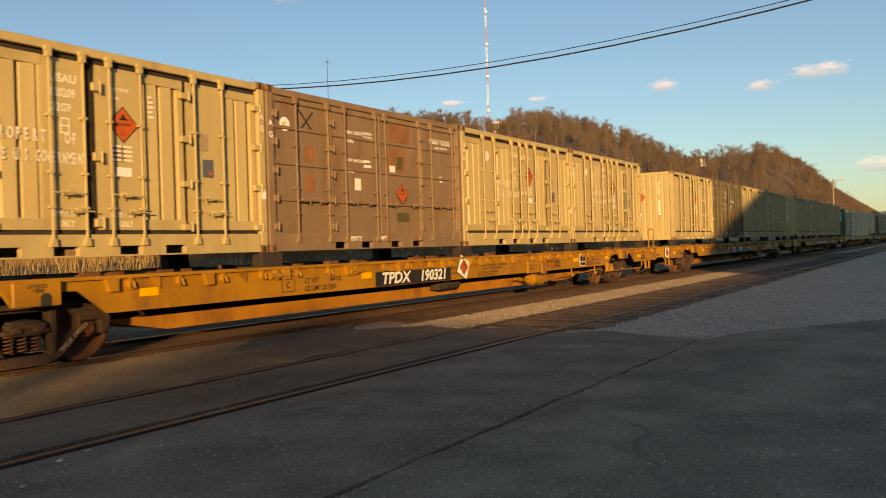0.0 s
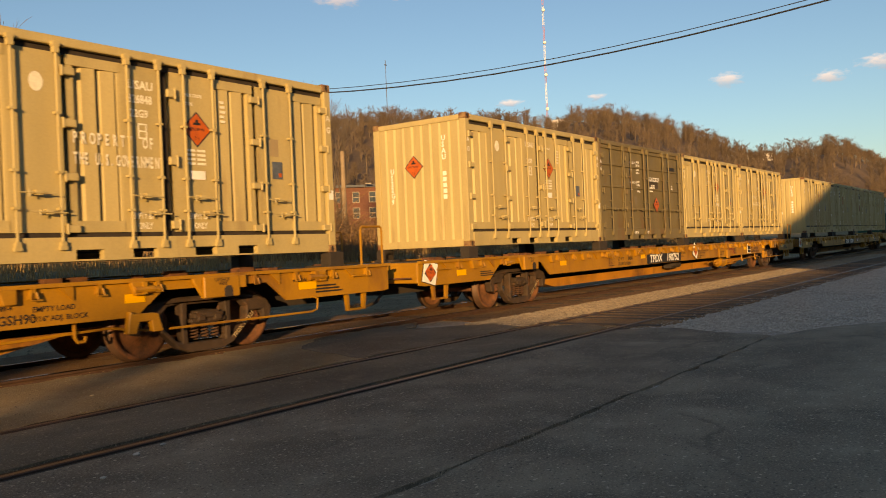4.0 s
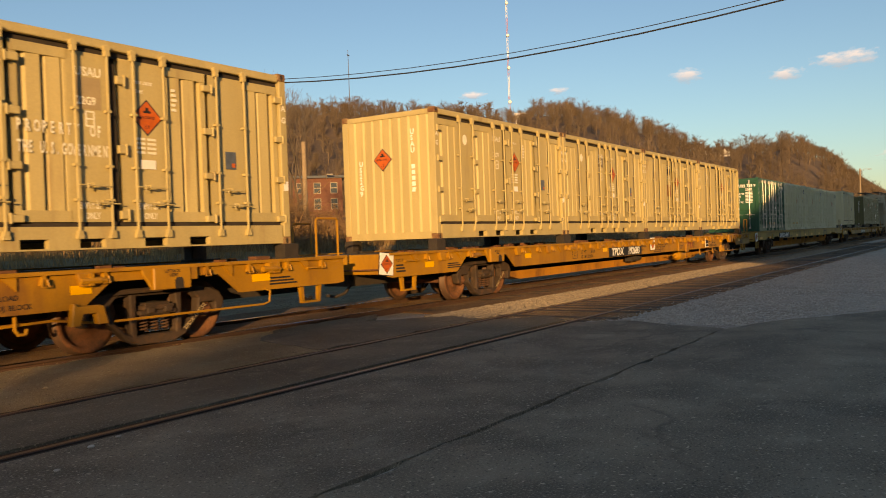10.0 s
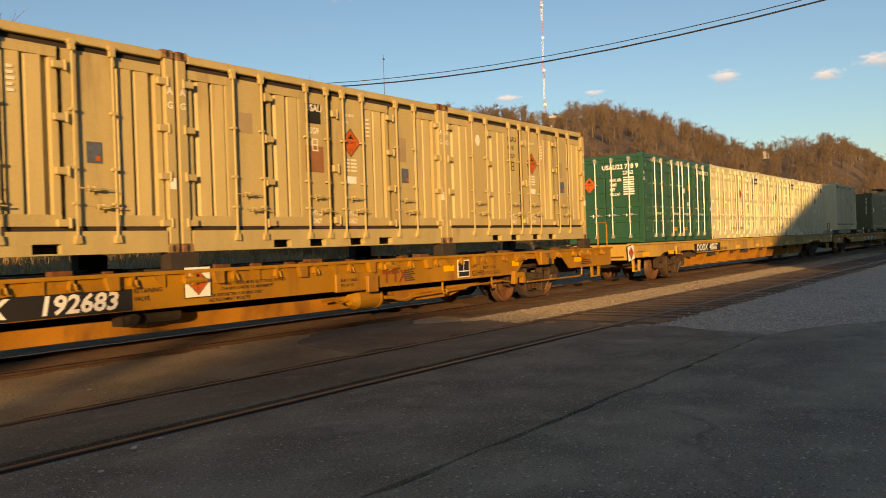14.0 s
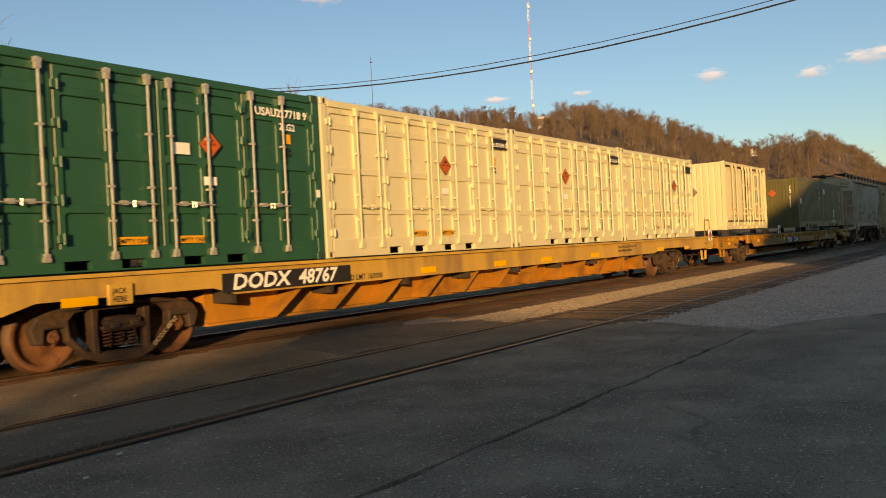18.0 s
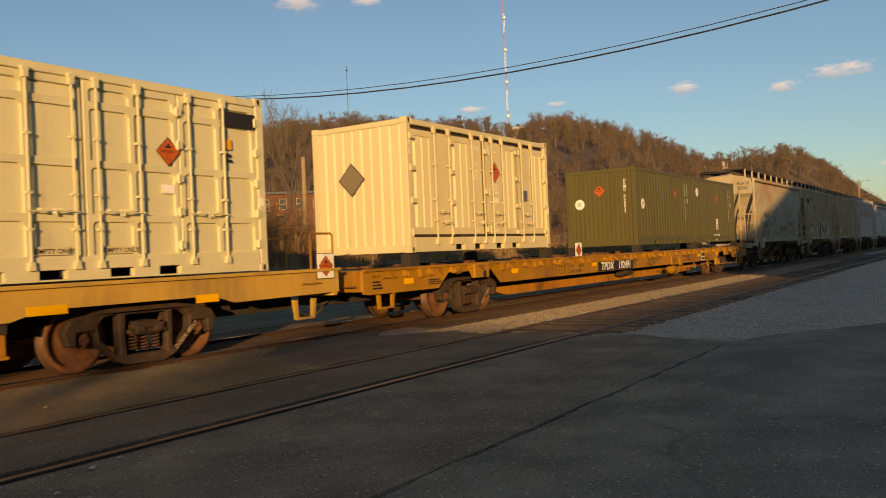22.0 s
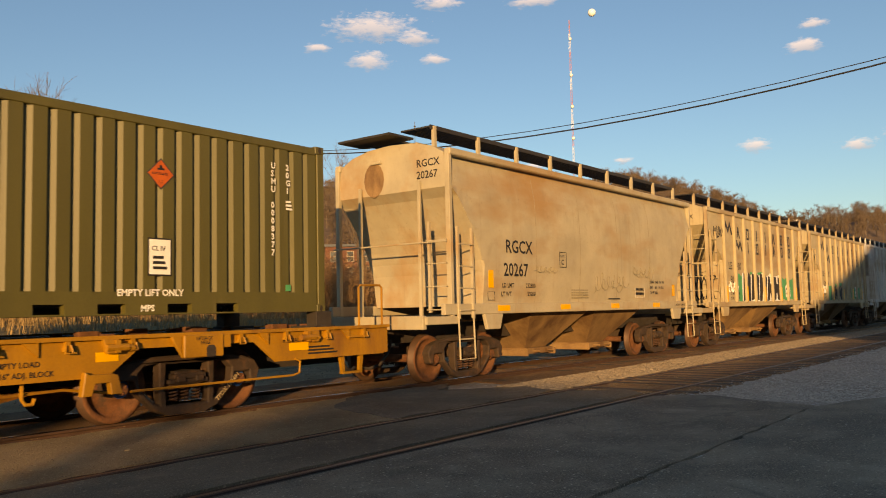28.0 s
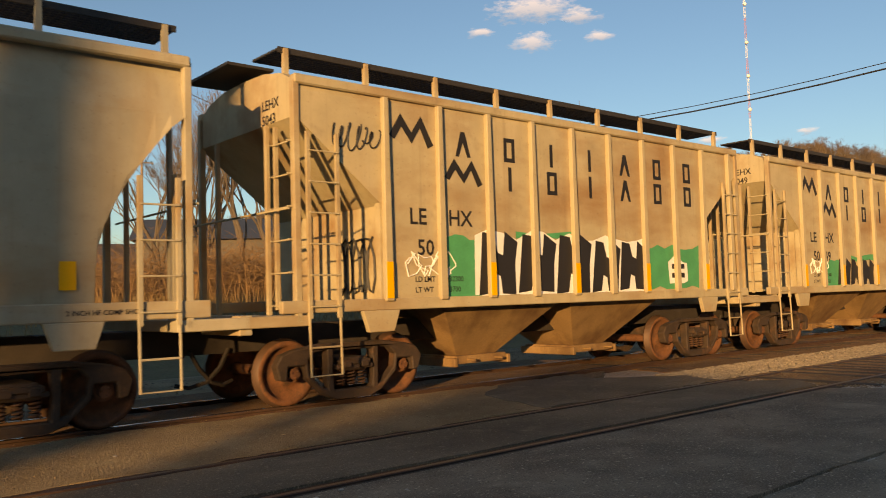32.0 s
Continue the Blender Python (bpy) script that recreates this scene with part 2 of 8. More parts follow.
# ---- mesh helpers ----
class Mesh:
    """Collects points and faces for one mesh."""

    def __init__(self):
        self.v, self.f = [], []

    def box(self, x0, x1, y0, y1, z0, z1):
        i = len(self.v)
        self.v += [(x0, y0, z0), (x1, y0, z0), (x1, y1, z0), (x0, y1, z0), (x0, y0, z1), (x1, y0, z1), (x1, y1, z1), (x0, y1, z1)]
        self.f += [(i, i + 3, i + 2, i + 1), (i + 4, i + 5, i + 6, i + 7), (i, i + 1, i + 5, i + 4), (i + 1, i + 2, i + 6, i + 5), (i + 2, i + 3, i + 7, i + 6), (i + 3, i, i + 4, i + 7)]
        return self

    def rod(self, a, b, r0, r1=None, n=8):
        r1 = r0 if r1 is None else r1
        a, b = Vector(a), Vector(b)
        d = (b - a).normalized()
        u = d.orthogonal().normalized()
        w = d.cross(u)
        i = len(self.v)
        for p, r in ((a, r0), (b, r1)):
            for k in range(n):
                c, s = math.cos(2 * math.pi * k / n), math.sin(2 * math.pi * k / n)
                self.v.append(tuple(p + (u * c + w * s) * r))
        for k in range(n):
            q = (k + 1) % n
            self.f.append((i + k, i + q, i + n + q, i + n + k))
        self.f += [tuple(i + n - 1 - k for k in range(n)), tuple(i + n + k for k in range(n))]
        return self

    def path(self, pts, r, n=6):
        pts = [Vector(p) for p in pts]
        rings, u = [], None
        for k, p in enumerate(pts):
            d = (pts[min(k + 1, len(pts) - 1)] - pts[max(k - 1, 0)]).normalized()
            u = d.orthogonal().normalized() if u is None else (u - d * u.dot(d)).normalized()
            w = d.cross(u)
            rings.append([p + (u * math.cos(6.2832 * j / n) + w * math.sin(6.2832 * j / n)) * r for j in range(n)])
        return self.loft(rings)

    def prism(self, poly, y0, y1):
        """A polygon of (x, z), counter-clockwise seen from -y, made thick from y0 to y1."""
        i, n = len(self.v), len(poly)
        self.v += [(x, y0, z) for x, z in poly] + [(x, y1, z) for x, z in poly]
        self.f.append(tuple(i + k for k in range(n)))
        self.f.append(tuple(i + 2 * n - 1 - k for k in range(n)))
        for k in range(n):
            q = (k + 1) % n
            self.f.append((i + k, i + n + k, i + n + q, i + q))
        return self

    def sheet(self, prof, z0, z1, thick=0.0):
        """A folded sheet: a profile of (x, y) drawn upright from z0 to z1."""
        i, n = len(self.v), len(prof)
        self.v += [(x, y, z0) for x, y in prof] + [(x, y, z1) for x, y in prof]
        for k in range(n - 1):
            self.f.append((i + k, i + k + 1, i + n + k + 1, i + n + k))
        return self

    def loft(self, rings, close=True, caps=True):
        i, n = len(self.v), len(rings[0])
        for r in rings:
            self.v += [tuple(p) for p in r]
        for a in range(len(rings) - 1):
            for k in range(n if close else n - 1):
                q = (k + 1) % n
                self.f.append((i + a * n + k, i + a * n + q, i + (a + 1) * n + q, i + (a + 1) * n + k))
        if caps:
            self.f += [tuple(i + n - 1 - k for k in range(n)), tuple(i + (len(rings) - 1) * n + k for k in range(n))]
        return self

    def quad(self, a, b, c, d):
        i = len(self.v)
        self.v += [a, b, c, d]
        self.f.append((i, i + 1, i + 2, i + 3))
        return self

    def done(self, name, mat, bevel=0.0, smooth=False, weld=False):
        me = bpy.data.meshes.new(name)
        me.from_pydata([tuple(p) for p in self.v], [], self.f)
        me.materials.append(mat)
        if weld:
            bm = bmesh.new()
            bm.from_mesh(me)
            bmesh.ops.remove_doubles(bm, verts=bm.verts[:], dist=0.0005)
            bm.to_mesh(me)
            bm.free()
        if bevel:
            bm = bmesh.new()
            bm.from_mesh(me)
            es = [e for e in bm.edges if len(e.link_faces) == 2 and e.calc_face_angle(0) > 0.6]
            bmesh.ops.bevel(bm, geom=es, offset=bevel, segments=1, affect="EDGES", clamp_overlap=True)
            bm.to_mesh(me)
            bm.free()
        if smooth:
            for p in me.polygons:
                p.use_smooth = True
        return me


def pierced(outer, holes, y0, y1, name, mat, bevel=0.0):
    """One plate of (x, z) with openings through it, made thick from y0 to y1."""
    loops = [[Vector((x, z, 0)) for x, z in q] for q in (outer, *holes)]
    tris = geometry.tessellate_polygon(loops)
    flat = [v for q in loops for v in q]
    n = len(flat)
    m = Mesh()
    m.v = [(v.x, y, v.y) for y in (y0, y1) for v in flat]
    for t in tris:
        a, b, c = (flat[k] for k in t)
        t = t if (b - a).cross(c - a).z > 0 else t[::-1]
        m.f += [tuple(t), tuple(k + n for k in t[::-1])]
    i = 0
    for k, q in enumerate(loops):
        for j in range(len(q)):
            a, b = i + j, i + (j + 1) % len(q)
            m.f.append((a, a + n, b + n, b))
        i += len(q)
    me = m.done(name, mat)
    bm = bmesh.new()
    bm.from_mesh(me)
    bmesh.ops.recalc_face_normals(bm, faces=bm.faces[:])
    if bevel:
        es = [e for e in bm.edges if len(e.link_faces) == 2 and e.calc_face_angle(0) > 0.9]
        bmesh.ops.bevel(bm, geom=es, offset=bevel, segments=1, affect="EDGES", clamp_overlap=True)
    bm.to_mesh(me)
    bm.free()
    return me


def part(name, data, parent, at=(0, 0, 0), label="", rot=None, scale=None):
    ob = new(name, data)
    ob.parent = parent
    ob.location = at
    if rot:
        ob.rotation_euler = [radians(a) for a in rot]
    if scale:
        ob.scale = scale
    if label:
        ob["label"] = label
    return ob


def thing(name, at, label, category, group="", kind="", data=None):
    ob = new(name, data)
    ob.location = at
    return tagged(ob, label, category, group, kind)


MESHES = {}


def cached(key, make):
    if key not in MESHES:
        MESHES[key] = make()
    return MESHES[key]


def letters(text, size, mat, vertical=False, wide=1.0, slant=0.0):
    """Flat lettering, standing upright and facing -y, its lower left corner at the origin."""
    def make():
        cu = bpy.data.curves.new("lettering", "FONT")
        cu.body = "\n".join(text) if vertical else text
        cu.size, cu.space_line, cu.resolution_u = size, 0.78, 2
        cu.offset = size * (0.015 if mat.name.startswith('black') else 0.03)
        cu.shear = slant
        if not vertical:
            cu.space_character = wide
        ob = bpy.data.objects.new("lettering", cu)
        me = bpy.data.meshes.new_from_object(ob)
        me.transform(Matrix.Rotation(radians(90), 4, "X"))
        me.materials.clear()
        me.materials.append(mat)
        bpy.data.objects.remove(ob)
        bpy.data.curves.remove(cu)
        return me
    return cached((text, size, mat.name, vertical, wide, slant), make)

# ---- ground, pavement, tracks ----
def mixed_ground(name, a, b, c, s1, s2, rough=0.95, bump=0.6, pebbly=True, cracks=0.0, specks=0.5):
    """Loose ground of three colours at two scales, with relief."""
    m = bpy.data.materials.new(name)
    m.use_nodes = True
    n, l = m.node_tree.nodes, m.node_tree.links
    bs = n["Principled BSDF"]
    bs.inputs["Roughness"].default_value = rough
    co = n.new("ShaderNodeTexCoord")
    big, small, vor = n.new("ShaderNodeTexNoise"), n.new("ShaderNodeTexNoise"), n.new("ShaderNodeTexVoronoi")
    big.inputs["Scale"].default_value, big.inputs["Detail"].default_value = s1, 8
    small.inputs["Scale"].default_value, small.inputs["Detail"].default_value = s2, 4
    vor.inputs["Scale"].default_value = s2 * 0.6
    for t in (big, small, vor):
        l.new(co.outputs["Object"], t.inputs["Vector"])
    r1, r2 = n.new("ShaderNodeValToRGB"), n.new("ShaderNodeValToRGB")
    r1.color_ramp.elements[0].position, r1.color_ramp.elements[1].position = 0.38, 0.64
    r1.color_ramp.elements[0].color, r1.color_ramp.elements[1].color = (*a, 1), (*b, 1)
    r2.color_ramp.elements[0].position, r2.color_ramp.elements[1].position = 0.52, 0.75
    l.new(big.outputs["Fac"], r1.inputs["Fac"])
    l.new(small.outputs["Fac"], r2.inputs["Fac"])
    mx = n.new("ShaderNodeMix")
    mx.data_type = "RGBA"
    mx.inputs["B"].default_value = (*c, 1)
    l.new(r2.outputs["Color"], mx.inputs["Factor"])
    l.new(r1.outputs["Color"], mx.inputs["A"])
    out = mx.outputs["Result"]

    def over(fac, color, amount):
        """Lay one more colour over the ground where fac runs high."""
        sc = n.new("ShaderNodeMath")
        sc.operation, sc.inputs[1].default_value = "MULTIPLY", amount
        l.new(fac, sc.inputs[0])
        o = n.new("ShaderNodeMix")
        o.data_type = "RGBA"
        o.inputs["B"].default_value = (*color, 1)
        l.new(sc.outputs[0], o.inputs["Factor"])
        l.new(out, o.inputs["A"])
        return o.outputs["Result"]

    def band(sock, lo, hi):
        r = n.new("ShaderNodeValToRGB")
        r.color_ramp.elements[0].position, r.color_ramp.elements[1].position = min(lo, hi), max(lo, hi)
        if lo > hi:
            r.color_ramp.elements[0].color, r.color_ramp.elements[1].color = (1, 1, 1, 1), (0, 0, 0, 1)
        l.new(sock, r.inputs["Fac"])
        return r.outputs["Color"]

    def grain(scale, detail=2.0, stretch=(1, 1, 1)):
        mp = n.new("ShaderNodeMapping")
        mp.inputs["Scale"].default_value = stretch
        mp.inputs["Location"].default_value = (scale * 1.7, scale * 0.9, 0.3)
        l.new(co.outputs["Object"], mp.inputs["Vector"])
        t = n.new("ShaderNodeTexNoise")
        t.inputs["Scale"].default_value, t.inputs["Detail"].default_value = scale, detail
        l.new(mp.outputs[0], t.inputs["Vector"])
        return t.outputs["Fac"]
    dark = tuple(v * 0.45 for v in a)
    pale = tuple(min(0.7, v * 1.35) for v in c)
    out = over(band(grain(0.22, 5, (1, 2.2, 1)), 0.50, 0.70), dark, 0.45)
    out = over(band(grain(1.9, 6, (1, 1.5, 1)), 0.56, 0.72), pale, 0.22)
    out = over(band(grain(s2 * 0.7, 3), 0.60, 0.72), dark, specks)
    out = over(band(grain(s2 * 0.45, 2), 0.645, 0.70), pale, specks)
    if cracks:
        wob = n.new("ShaderNodeTexNoise")
        wob.inputs["Scale"].default_value, wob.inputs["Detail"].default_value = 1.3, 5
        l.new(co.outputs["Object"], wob.inputs["Vector"])
        wadd = n.new("ShaderNodeVectorMath")
        wadd.operation = "MULTIPLY_ADD"
        wadd.inputs[1].default_value = (0.9, 0.9, 0.9)
        l.new(wob.outputs["Color"], wadd.inputs[0])
        l.new(co.outputs["Object"], wadd.inputs[2])
        ed = n.new("ShaderNodeTexVoronoi")
        ed.feature = "DISTANCE_TO_EDGE"
        ed.inputs["Scale"].default_value = 0.33
        l.new(wadd.outputs[0], ed.inputs["Vector"])
        thin = n.new("ShaderNodeMath")
        thin.operation = "MULTIPLY"
        l.new(band(ed.outputs["Distance"], 0.010, 0.002), thin.inputs[0])
        l.new(band(grain(0.5, 2), 0.45, 0.6), thin.inputs[1])
        out = over(thin.outputs[0], tuple(v * 0.3 for v in a), cracks)
    l.new(out, bs.inputs["Base Color"])
    bp = n.new("ShaderNodeBump")
    bp.inputs["Strength"].default_value, bp.inputs["Distance"].default_value = min(1.0, bump), 0.03 * max(1.0, bump)
    l.new(vor.outputs["Distance"] if pebbly else small.outputs["Fac"], bp.inputs["Height"])
    l.new(bp.outputs[0], bs.inputs["Normal"])
    return m


M_GRAVEL = mixed_ground("grey_gravel", (0.40, 0.315, 0.24), (0.56, 0.46, 0.36), (0.70, 0.60, 0.48), 0.8, 22, 0.95, 2.2, False, 0.0, 0.8)
M_ASPHALT = mixed_ground("worn_asphalt", (0.182, 0.142, 0.096), (0.33, 0.256, 0.173), (0.50, 0.405, 0.285), 1.1, 60, 0.92, 0.9, False, 0.5, 0.9)
M_ASPHALT_STRIP = mixed_ground("newer_asphalt", (0.175, 0.13, 0.086), (0.31, 0.235, 0.157), (0.47, 0.375, 0.265), 1.1, 60, 0.92, 0.9, False, 0.4, 0.9)
M_DIRT = mixed_ground("brown_dirt", (0.33, 0.23, 0.12), (0.48, 0.345, 0.19), (0.60, 0.46, 0.28), 0.9, 60, 0.95, 3.0, False, 0.0, 0.6)
M_RUSTDIRT = mixed_ground("rust_stained_dirt", (0.19, 0.095, 0.038), (0.31, 0.165, 0.07), (0.42, 0.26, 0.13), 1.2, 50, 0.95, 2.4, False, 0.0, 0.6)
M_INFILL = mixed_ground("oily_brown_asphalt", (0.125, 0.092, 0.056), (0.20, 0.15, 0.095), (0.32, 0.25, 0.165), 0.7, 55, 0.92, 0.6, False, 0.3, 0.6)
M_RAIL = paint("rusty_rail", (0.085, 0.045, 0.028), 0.7, metal=0.3, vary=0.3, scale=4)
M_RAILTOP = paint("polished_rail_head", (0.50, 0.50, 0.52), 0.22, metal=1.0, vary=0.1, scale=3, bump=0.02)
M_TIE = paint("weathered_tie_wood", (0.085, 0.06, 0.042), 0.9, vary=0.4, scale=5, bump=0.5)
M_GROOVE = paint("oily_rust_grime", (0.06, 0.034, 0.02), 0.85, vary=0.5, scale=3, bump=0.5, dirt=(0.14, 0.07, 0.035), amount=0.4)
M_GRASS = paint("dry_grass", (0.31, 0.205, 0.085), 0.9, vary=0.45, scale=2.0, bump=0.0)
M_BRUSH = paint("bare_brush", (0.235, 0.135, 0.06), 0.9, vary=0.45, scale=1.2, bump=0.0)
M_BARK = paint("grey_bark", (0.125, 0.095, 0.07), 0.9, vary=0.3, scale=5, bump=0.3)
M_PALEBARK = paint("pale_bark", (0.42, 0.35, 0.26), 0.85, vary=0.25, scale=4, bump=0.2)
M_HILL = mixed_ground("leaf_litter_hillside", (0.085, 0.055, 0.033), (0.135, 0.086, 0.05), (0.17, 0.115, 0.068), 0.05, 0.7, 0.95, 0.3, False, 0.0, 0.2)

M_TURF = mixed_ground("winter_turf", (0.17, 0.125, 0.055), (0.25, 0.175, 0.075), (0.17, 0.17, 0.06), 0.7, 14, 0.95, 0.8, False)
RAIL_TOP = 0.09


def smooth(a, b, x):
    u = min(1.0, max(0.0, (x - a) / (b - a)))
    return u * u * (3 - 2 * u)


SKYLINE = [(-20, 0.5), (3.0, 3.45), (5.8, 4.4), (6.8, 4.85), (8.0, 5.3), (10.0, 5.8), (11.5, 5.75), (13.0, 5.6), (15.2, 5.4), (16.6, 5.8), (18.3, 6.8), (20.0, 7.3), (22.0, 8.1), (24.0, 8.7), (27.0, 9.0), (27.8, 8.3), (29.2, 8.4), (30, 8.9), (32.6, 8.85), (36.9, 8.9), (40.3, 9.2), (45, 8.9), (55, 7.0), (70, 5.0), (110, 3.0)]


def skyline(az):
    return float(np.interp(az, [a for a, _ in SKYLINE], [e for _, e in SKYLINE]))


def terrain(x, y):
    """Height of the ground: level yard, a low grassy bank beyond the tracks, and the wooded hill far behind."""
    z = -0.03
    bank = smooth(16.5, 22.0, y) * 1.25
    z += bank
    d = math.hypot(x, y)
    az = math.degrees(math.atan2(y, x))
    if y > 0 and d > 45:
        top = 370.0 * math.tan(radians(max(0.0, skyline(az) - 0.95)))
        z += max(0.0, top) * smooth(110, 370, d) * smooth(14, 60, y)
        z += noise.noise(Vector((x * 0.012, y * 0.012, 0))) * 4.0 * smooth(120, 250, d) * smooth(14, 60, y)
    return z


def make_ground():
    g = Mesh()
    xs = sorted(set([-900, -500, -300, -200, -150] + list(range(-120, 420, 8)) + [450, 500, 600, 800, 1200, 2000, 3500]))
    ys = sorted(set([-3000, -1500, -600, -300, -150, -80, -40, -20, -8, 0, 4, 8, 12, 15, 16.5, 18, 19, 20, 21, 22, 24, 28, 34] + list(range(40, 460, 8)) + [500, 600, 900, 1500, 3000]))
    nx = len(xs)
    g.v = [(x, y, terrain(x, y)) for y in ys for x in xs]
    g.f = [(j * nx + i, j * nx + i + 1, (j + 1) * nx + i + 1, (j + 1) * nx + i) for j in range(len(ys) - 1) for i in range(nx - 1)]
    me = g.done("ground", M_GRAVEL)
    me.materials.append(M_DIRT)
    me.materials.append(M_HILL)
    me.materials.append(M_TURF)
    for p in me.polygons:
        c = p.center
        p.material_index = 2 if c.y > 34 else 3 if c.y > 16.6 else 1 if (c.y > 12 or c.x < -20) else 0
        p.use_smooth = True
    return tagged(new("ground", me), "grey gravel yard rising to a grassy bank and hillside", "ground", kind="structure")


make_ground()


def ragged(pts, step=0.25, amp=0.06, seed=1):
    """A closed outline with uneven edges."""
    rnd = random.Random(seed)
    out = []
    for (x0, y0, rough0), (x1, y1, _) in zip(pts, pts[1:] + pts[:1]):
        n = max(1, int(math.hypot(x1 - x0, y1 - y0) / step)) if rough0 else 1
        for k in range(n):
            u = k / n
            j = amp * rough0 if k else 0
            out.append((x0 + (x1 - x0) * u + rnd.uniform(-j, j), y0 + (y1 - y0) * u + rnd.uniform(-j, j)))
    return out


def slab(name, pts, z0, z1, mat, label, seed=1, amp=0.05, rise=0.0):
    poly = ragged(pts, seed=seed, amp=amp)
    bm = bmesh.new()
    lo = [bm.verts.new((x, y, z1)) for x, y in poly]
    face = bm.faces.new(lo)
    bmesh.ops.triangulate(bm, faces=[face])
    for v in bm.verts:
        v.co.z += rise * max(0.0, (v.co.y - 7.4) / 2.2)
    edges = [e for e in bm.edges if len(e.link_faces) == 1]
    ex = bmesh.ops.extrude_edge_only(bm, edges=edges)
    for v in ex["geom"]:
        if isinstance(v, bmesh.types.BMVert):
            v.co.z = z0
    bmesh.ops.recalc_face_normals(bm, faces=bm.faces[:])
    me = bpy.data.meshes.new(name)
    bm.to_mesh(me)
    bm.free()
    me.materials.append(mat)
    return tagged(new(name, me), label, name.split(".")[0], kind="structure")


slab("pavement", [(-70, -70, 0), (60, -70, 0), (40, -25, 1), (17.6, -0.6, 1), (15.0, 1.5, 1), (14.0, 2.05, 1), (13.1, 2.7, 1), (11.95, 3.10, 1), (-70, 3.10, 0)], -0.05, 0.0, M_ASPHALT, "dark worn asphalt apron with a ragged gravelly edge", 2, 0.05)
slab("pavement", [(-70, 3.155, 1), (11.9, 3.155, 1), (12.2, 4.05, 1), (12.6, 4.85, 1), (12.1, 5.55, 0), (-70, 5.55, 0)], -0.05, 0.002, M_ASPHALT_STRIP, "dark asphalt strip beside the embedded rail", 3, 0.022)
slab("pavement", [(-70, 5.86, 1), (12.4, 5.86, 1), (12.9, 6.4, 1), (12.2, 7.1, 1), (-70, 7.1, 0)], -0.05, 0.004, M_INFILL, "oil-stained brown asphalt infill between the embedded rails", 4, 0.02)
slab("pavement", [(8.2, 7.42, 1), (12.7, 7.42, 1), (12.5, 8.2, 1), (11.0, 9.0, 1), (12.0, 9.5, 1), (9.6, 9.52, 1), (8.4, 8.8, 1)], -0.05, -0.013, M_INFILL, "dark asphalt patch between the two tracks", 5, 0.08, 0.075)
slab("dirt_strip", [(-70, 7.42, 1), (8.3, 7.42, 1), (8.6, 8.8, 1), (9.7, 9.5, 1), (-70, 9.56, 0)], -0.05, -0.016, M_DIRT, "brown dirt strip with scattered pebbles", 6, 0.08, 0.075)
slab("track_bed", [(12.7, 7.44, 1), (70, 7.3, 0), (70, 8.35, 1), (30, 8.45, 1), (13.0, 8.7, 1)], -0.06, -0.020, M_RUSTDIRT, "brown dirt under the ballast between the tracks", 14, 0.05)
for y0, y1 in ((5.54, 5.87), (7.09, 7.43)):
    slab("flangeway", [(-70, y0, 0), (12.9, y0, 0), (12.9, y1, 0), (-70, y1, 0)], -0.05, -0.018, M_GROOVE, "rust-stained groove along the embedded rail", 12, 0.0)


slab("track_bed", [(-70, 9.87, 1), (13.0, 9.87, 1), (13.2, 11.2, 1), (-70, 11.2, 0)], -0.08, 0.035, M_RUSTDIRT, "rust-stained dirt packed between the rails", 7, 0.03)
slab("track_bed", [(-70, 11.38, 1), (14.0, 11.38, 1), (13.5, 12.9, 1), (-70, 12.9, 0)], -0.08, 0.02, M_RUSTDIRT, "rust-stained dirt beside the far rail", 10, 0.06)
slab("track_bed", [(13.0, 8.72, 1), (30, 8.47, 1), (220, 8.4, 0), (220, 12.6, 1), (13.6, 12.6, 1)], -0.08, -0.012, M_RUSTDIRT, "rust-stained dirt under the main track", 8, 0.07)
slab("track_bed", [(12.8, 5.1, 1), (200, 5.1, 0), (200, 7.45, 1), (13.2, 7.45, 1)], -0.08, -0.016, M_RUSTDIRT, "rust-stained ballast under the side track", 9, 0.07)


def rail(y, top, x0, x1):
    """A rail with foot, web and head; the running surface is polished."""
    t = tagged(new("rail"), "rusty steel rail with a worn head", "rail", "rails", "structure")
    t.location = (x0, y, top)
    L = x1 - x0
    prof = [(-0.07, -0.17), (0.07, -0.17), (0.07, -0.158), (0.012, -0.14), (0.009, -0.045), (0.034, -0.035), (0.036, -0.008), (-0.036, -0.008), (-0.034, -0.035), (-0.009, -0.045), (-0.012, -0.14), (-0.07, -0.158)]
    part("rail_body", cached(("rail", L), lambda: Mesh().loft([[(0, a, b) for a, b in prof], [(L, a, b) for a, b in prof]]).done("rail_body", M_RAIL)), t)
    head = [(-0.034, -0.0078), (0.034, -0.0078), (0.028, 0.0), (-0.028, 0.0)]
    part("rail_head", cached(("railhead", L), lambda: Mesh().loft([[(0, a, b) for a, b in head], [(L, a, b) for a, b in head]]).done("rail_head", M_RAILTOP)), t, label="polished running surface")
    return t


for yy, tt in ((9.79, RAIL_TOP), (11.295, RAIL_TOP)):
    rail(yy, tt, -90, 520)
M_RAILTOP = paint("dull_rail_head", (0.16, 0.10, 0.07), 0.45, metal=0.8, vary=0.25, scale=3, bump=0.05)
MESHES.clear()
for yy, tt in ((5.70, 0.004), (7.23, 0.004)):
    rail(yy, tt, -90, 520)

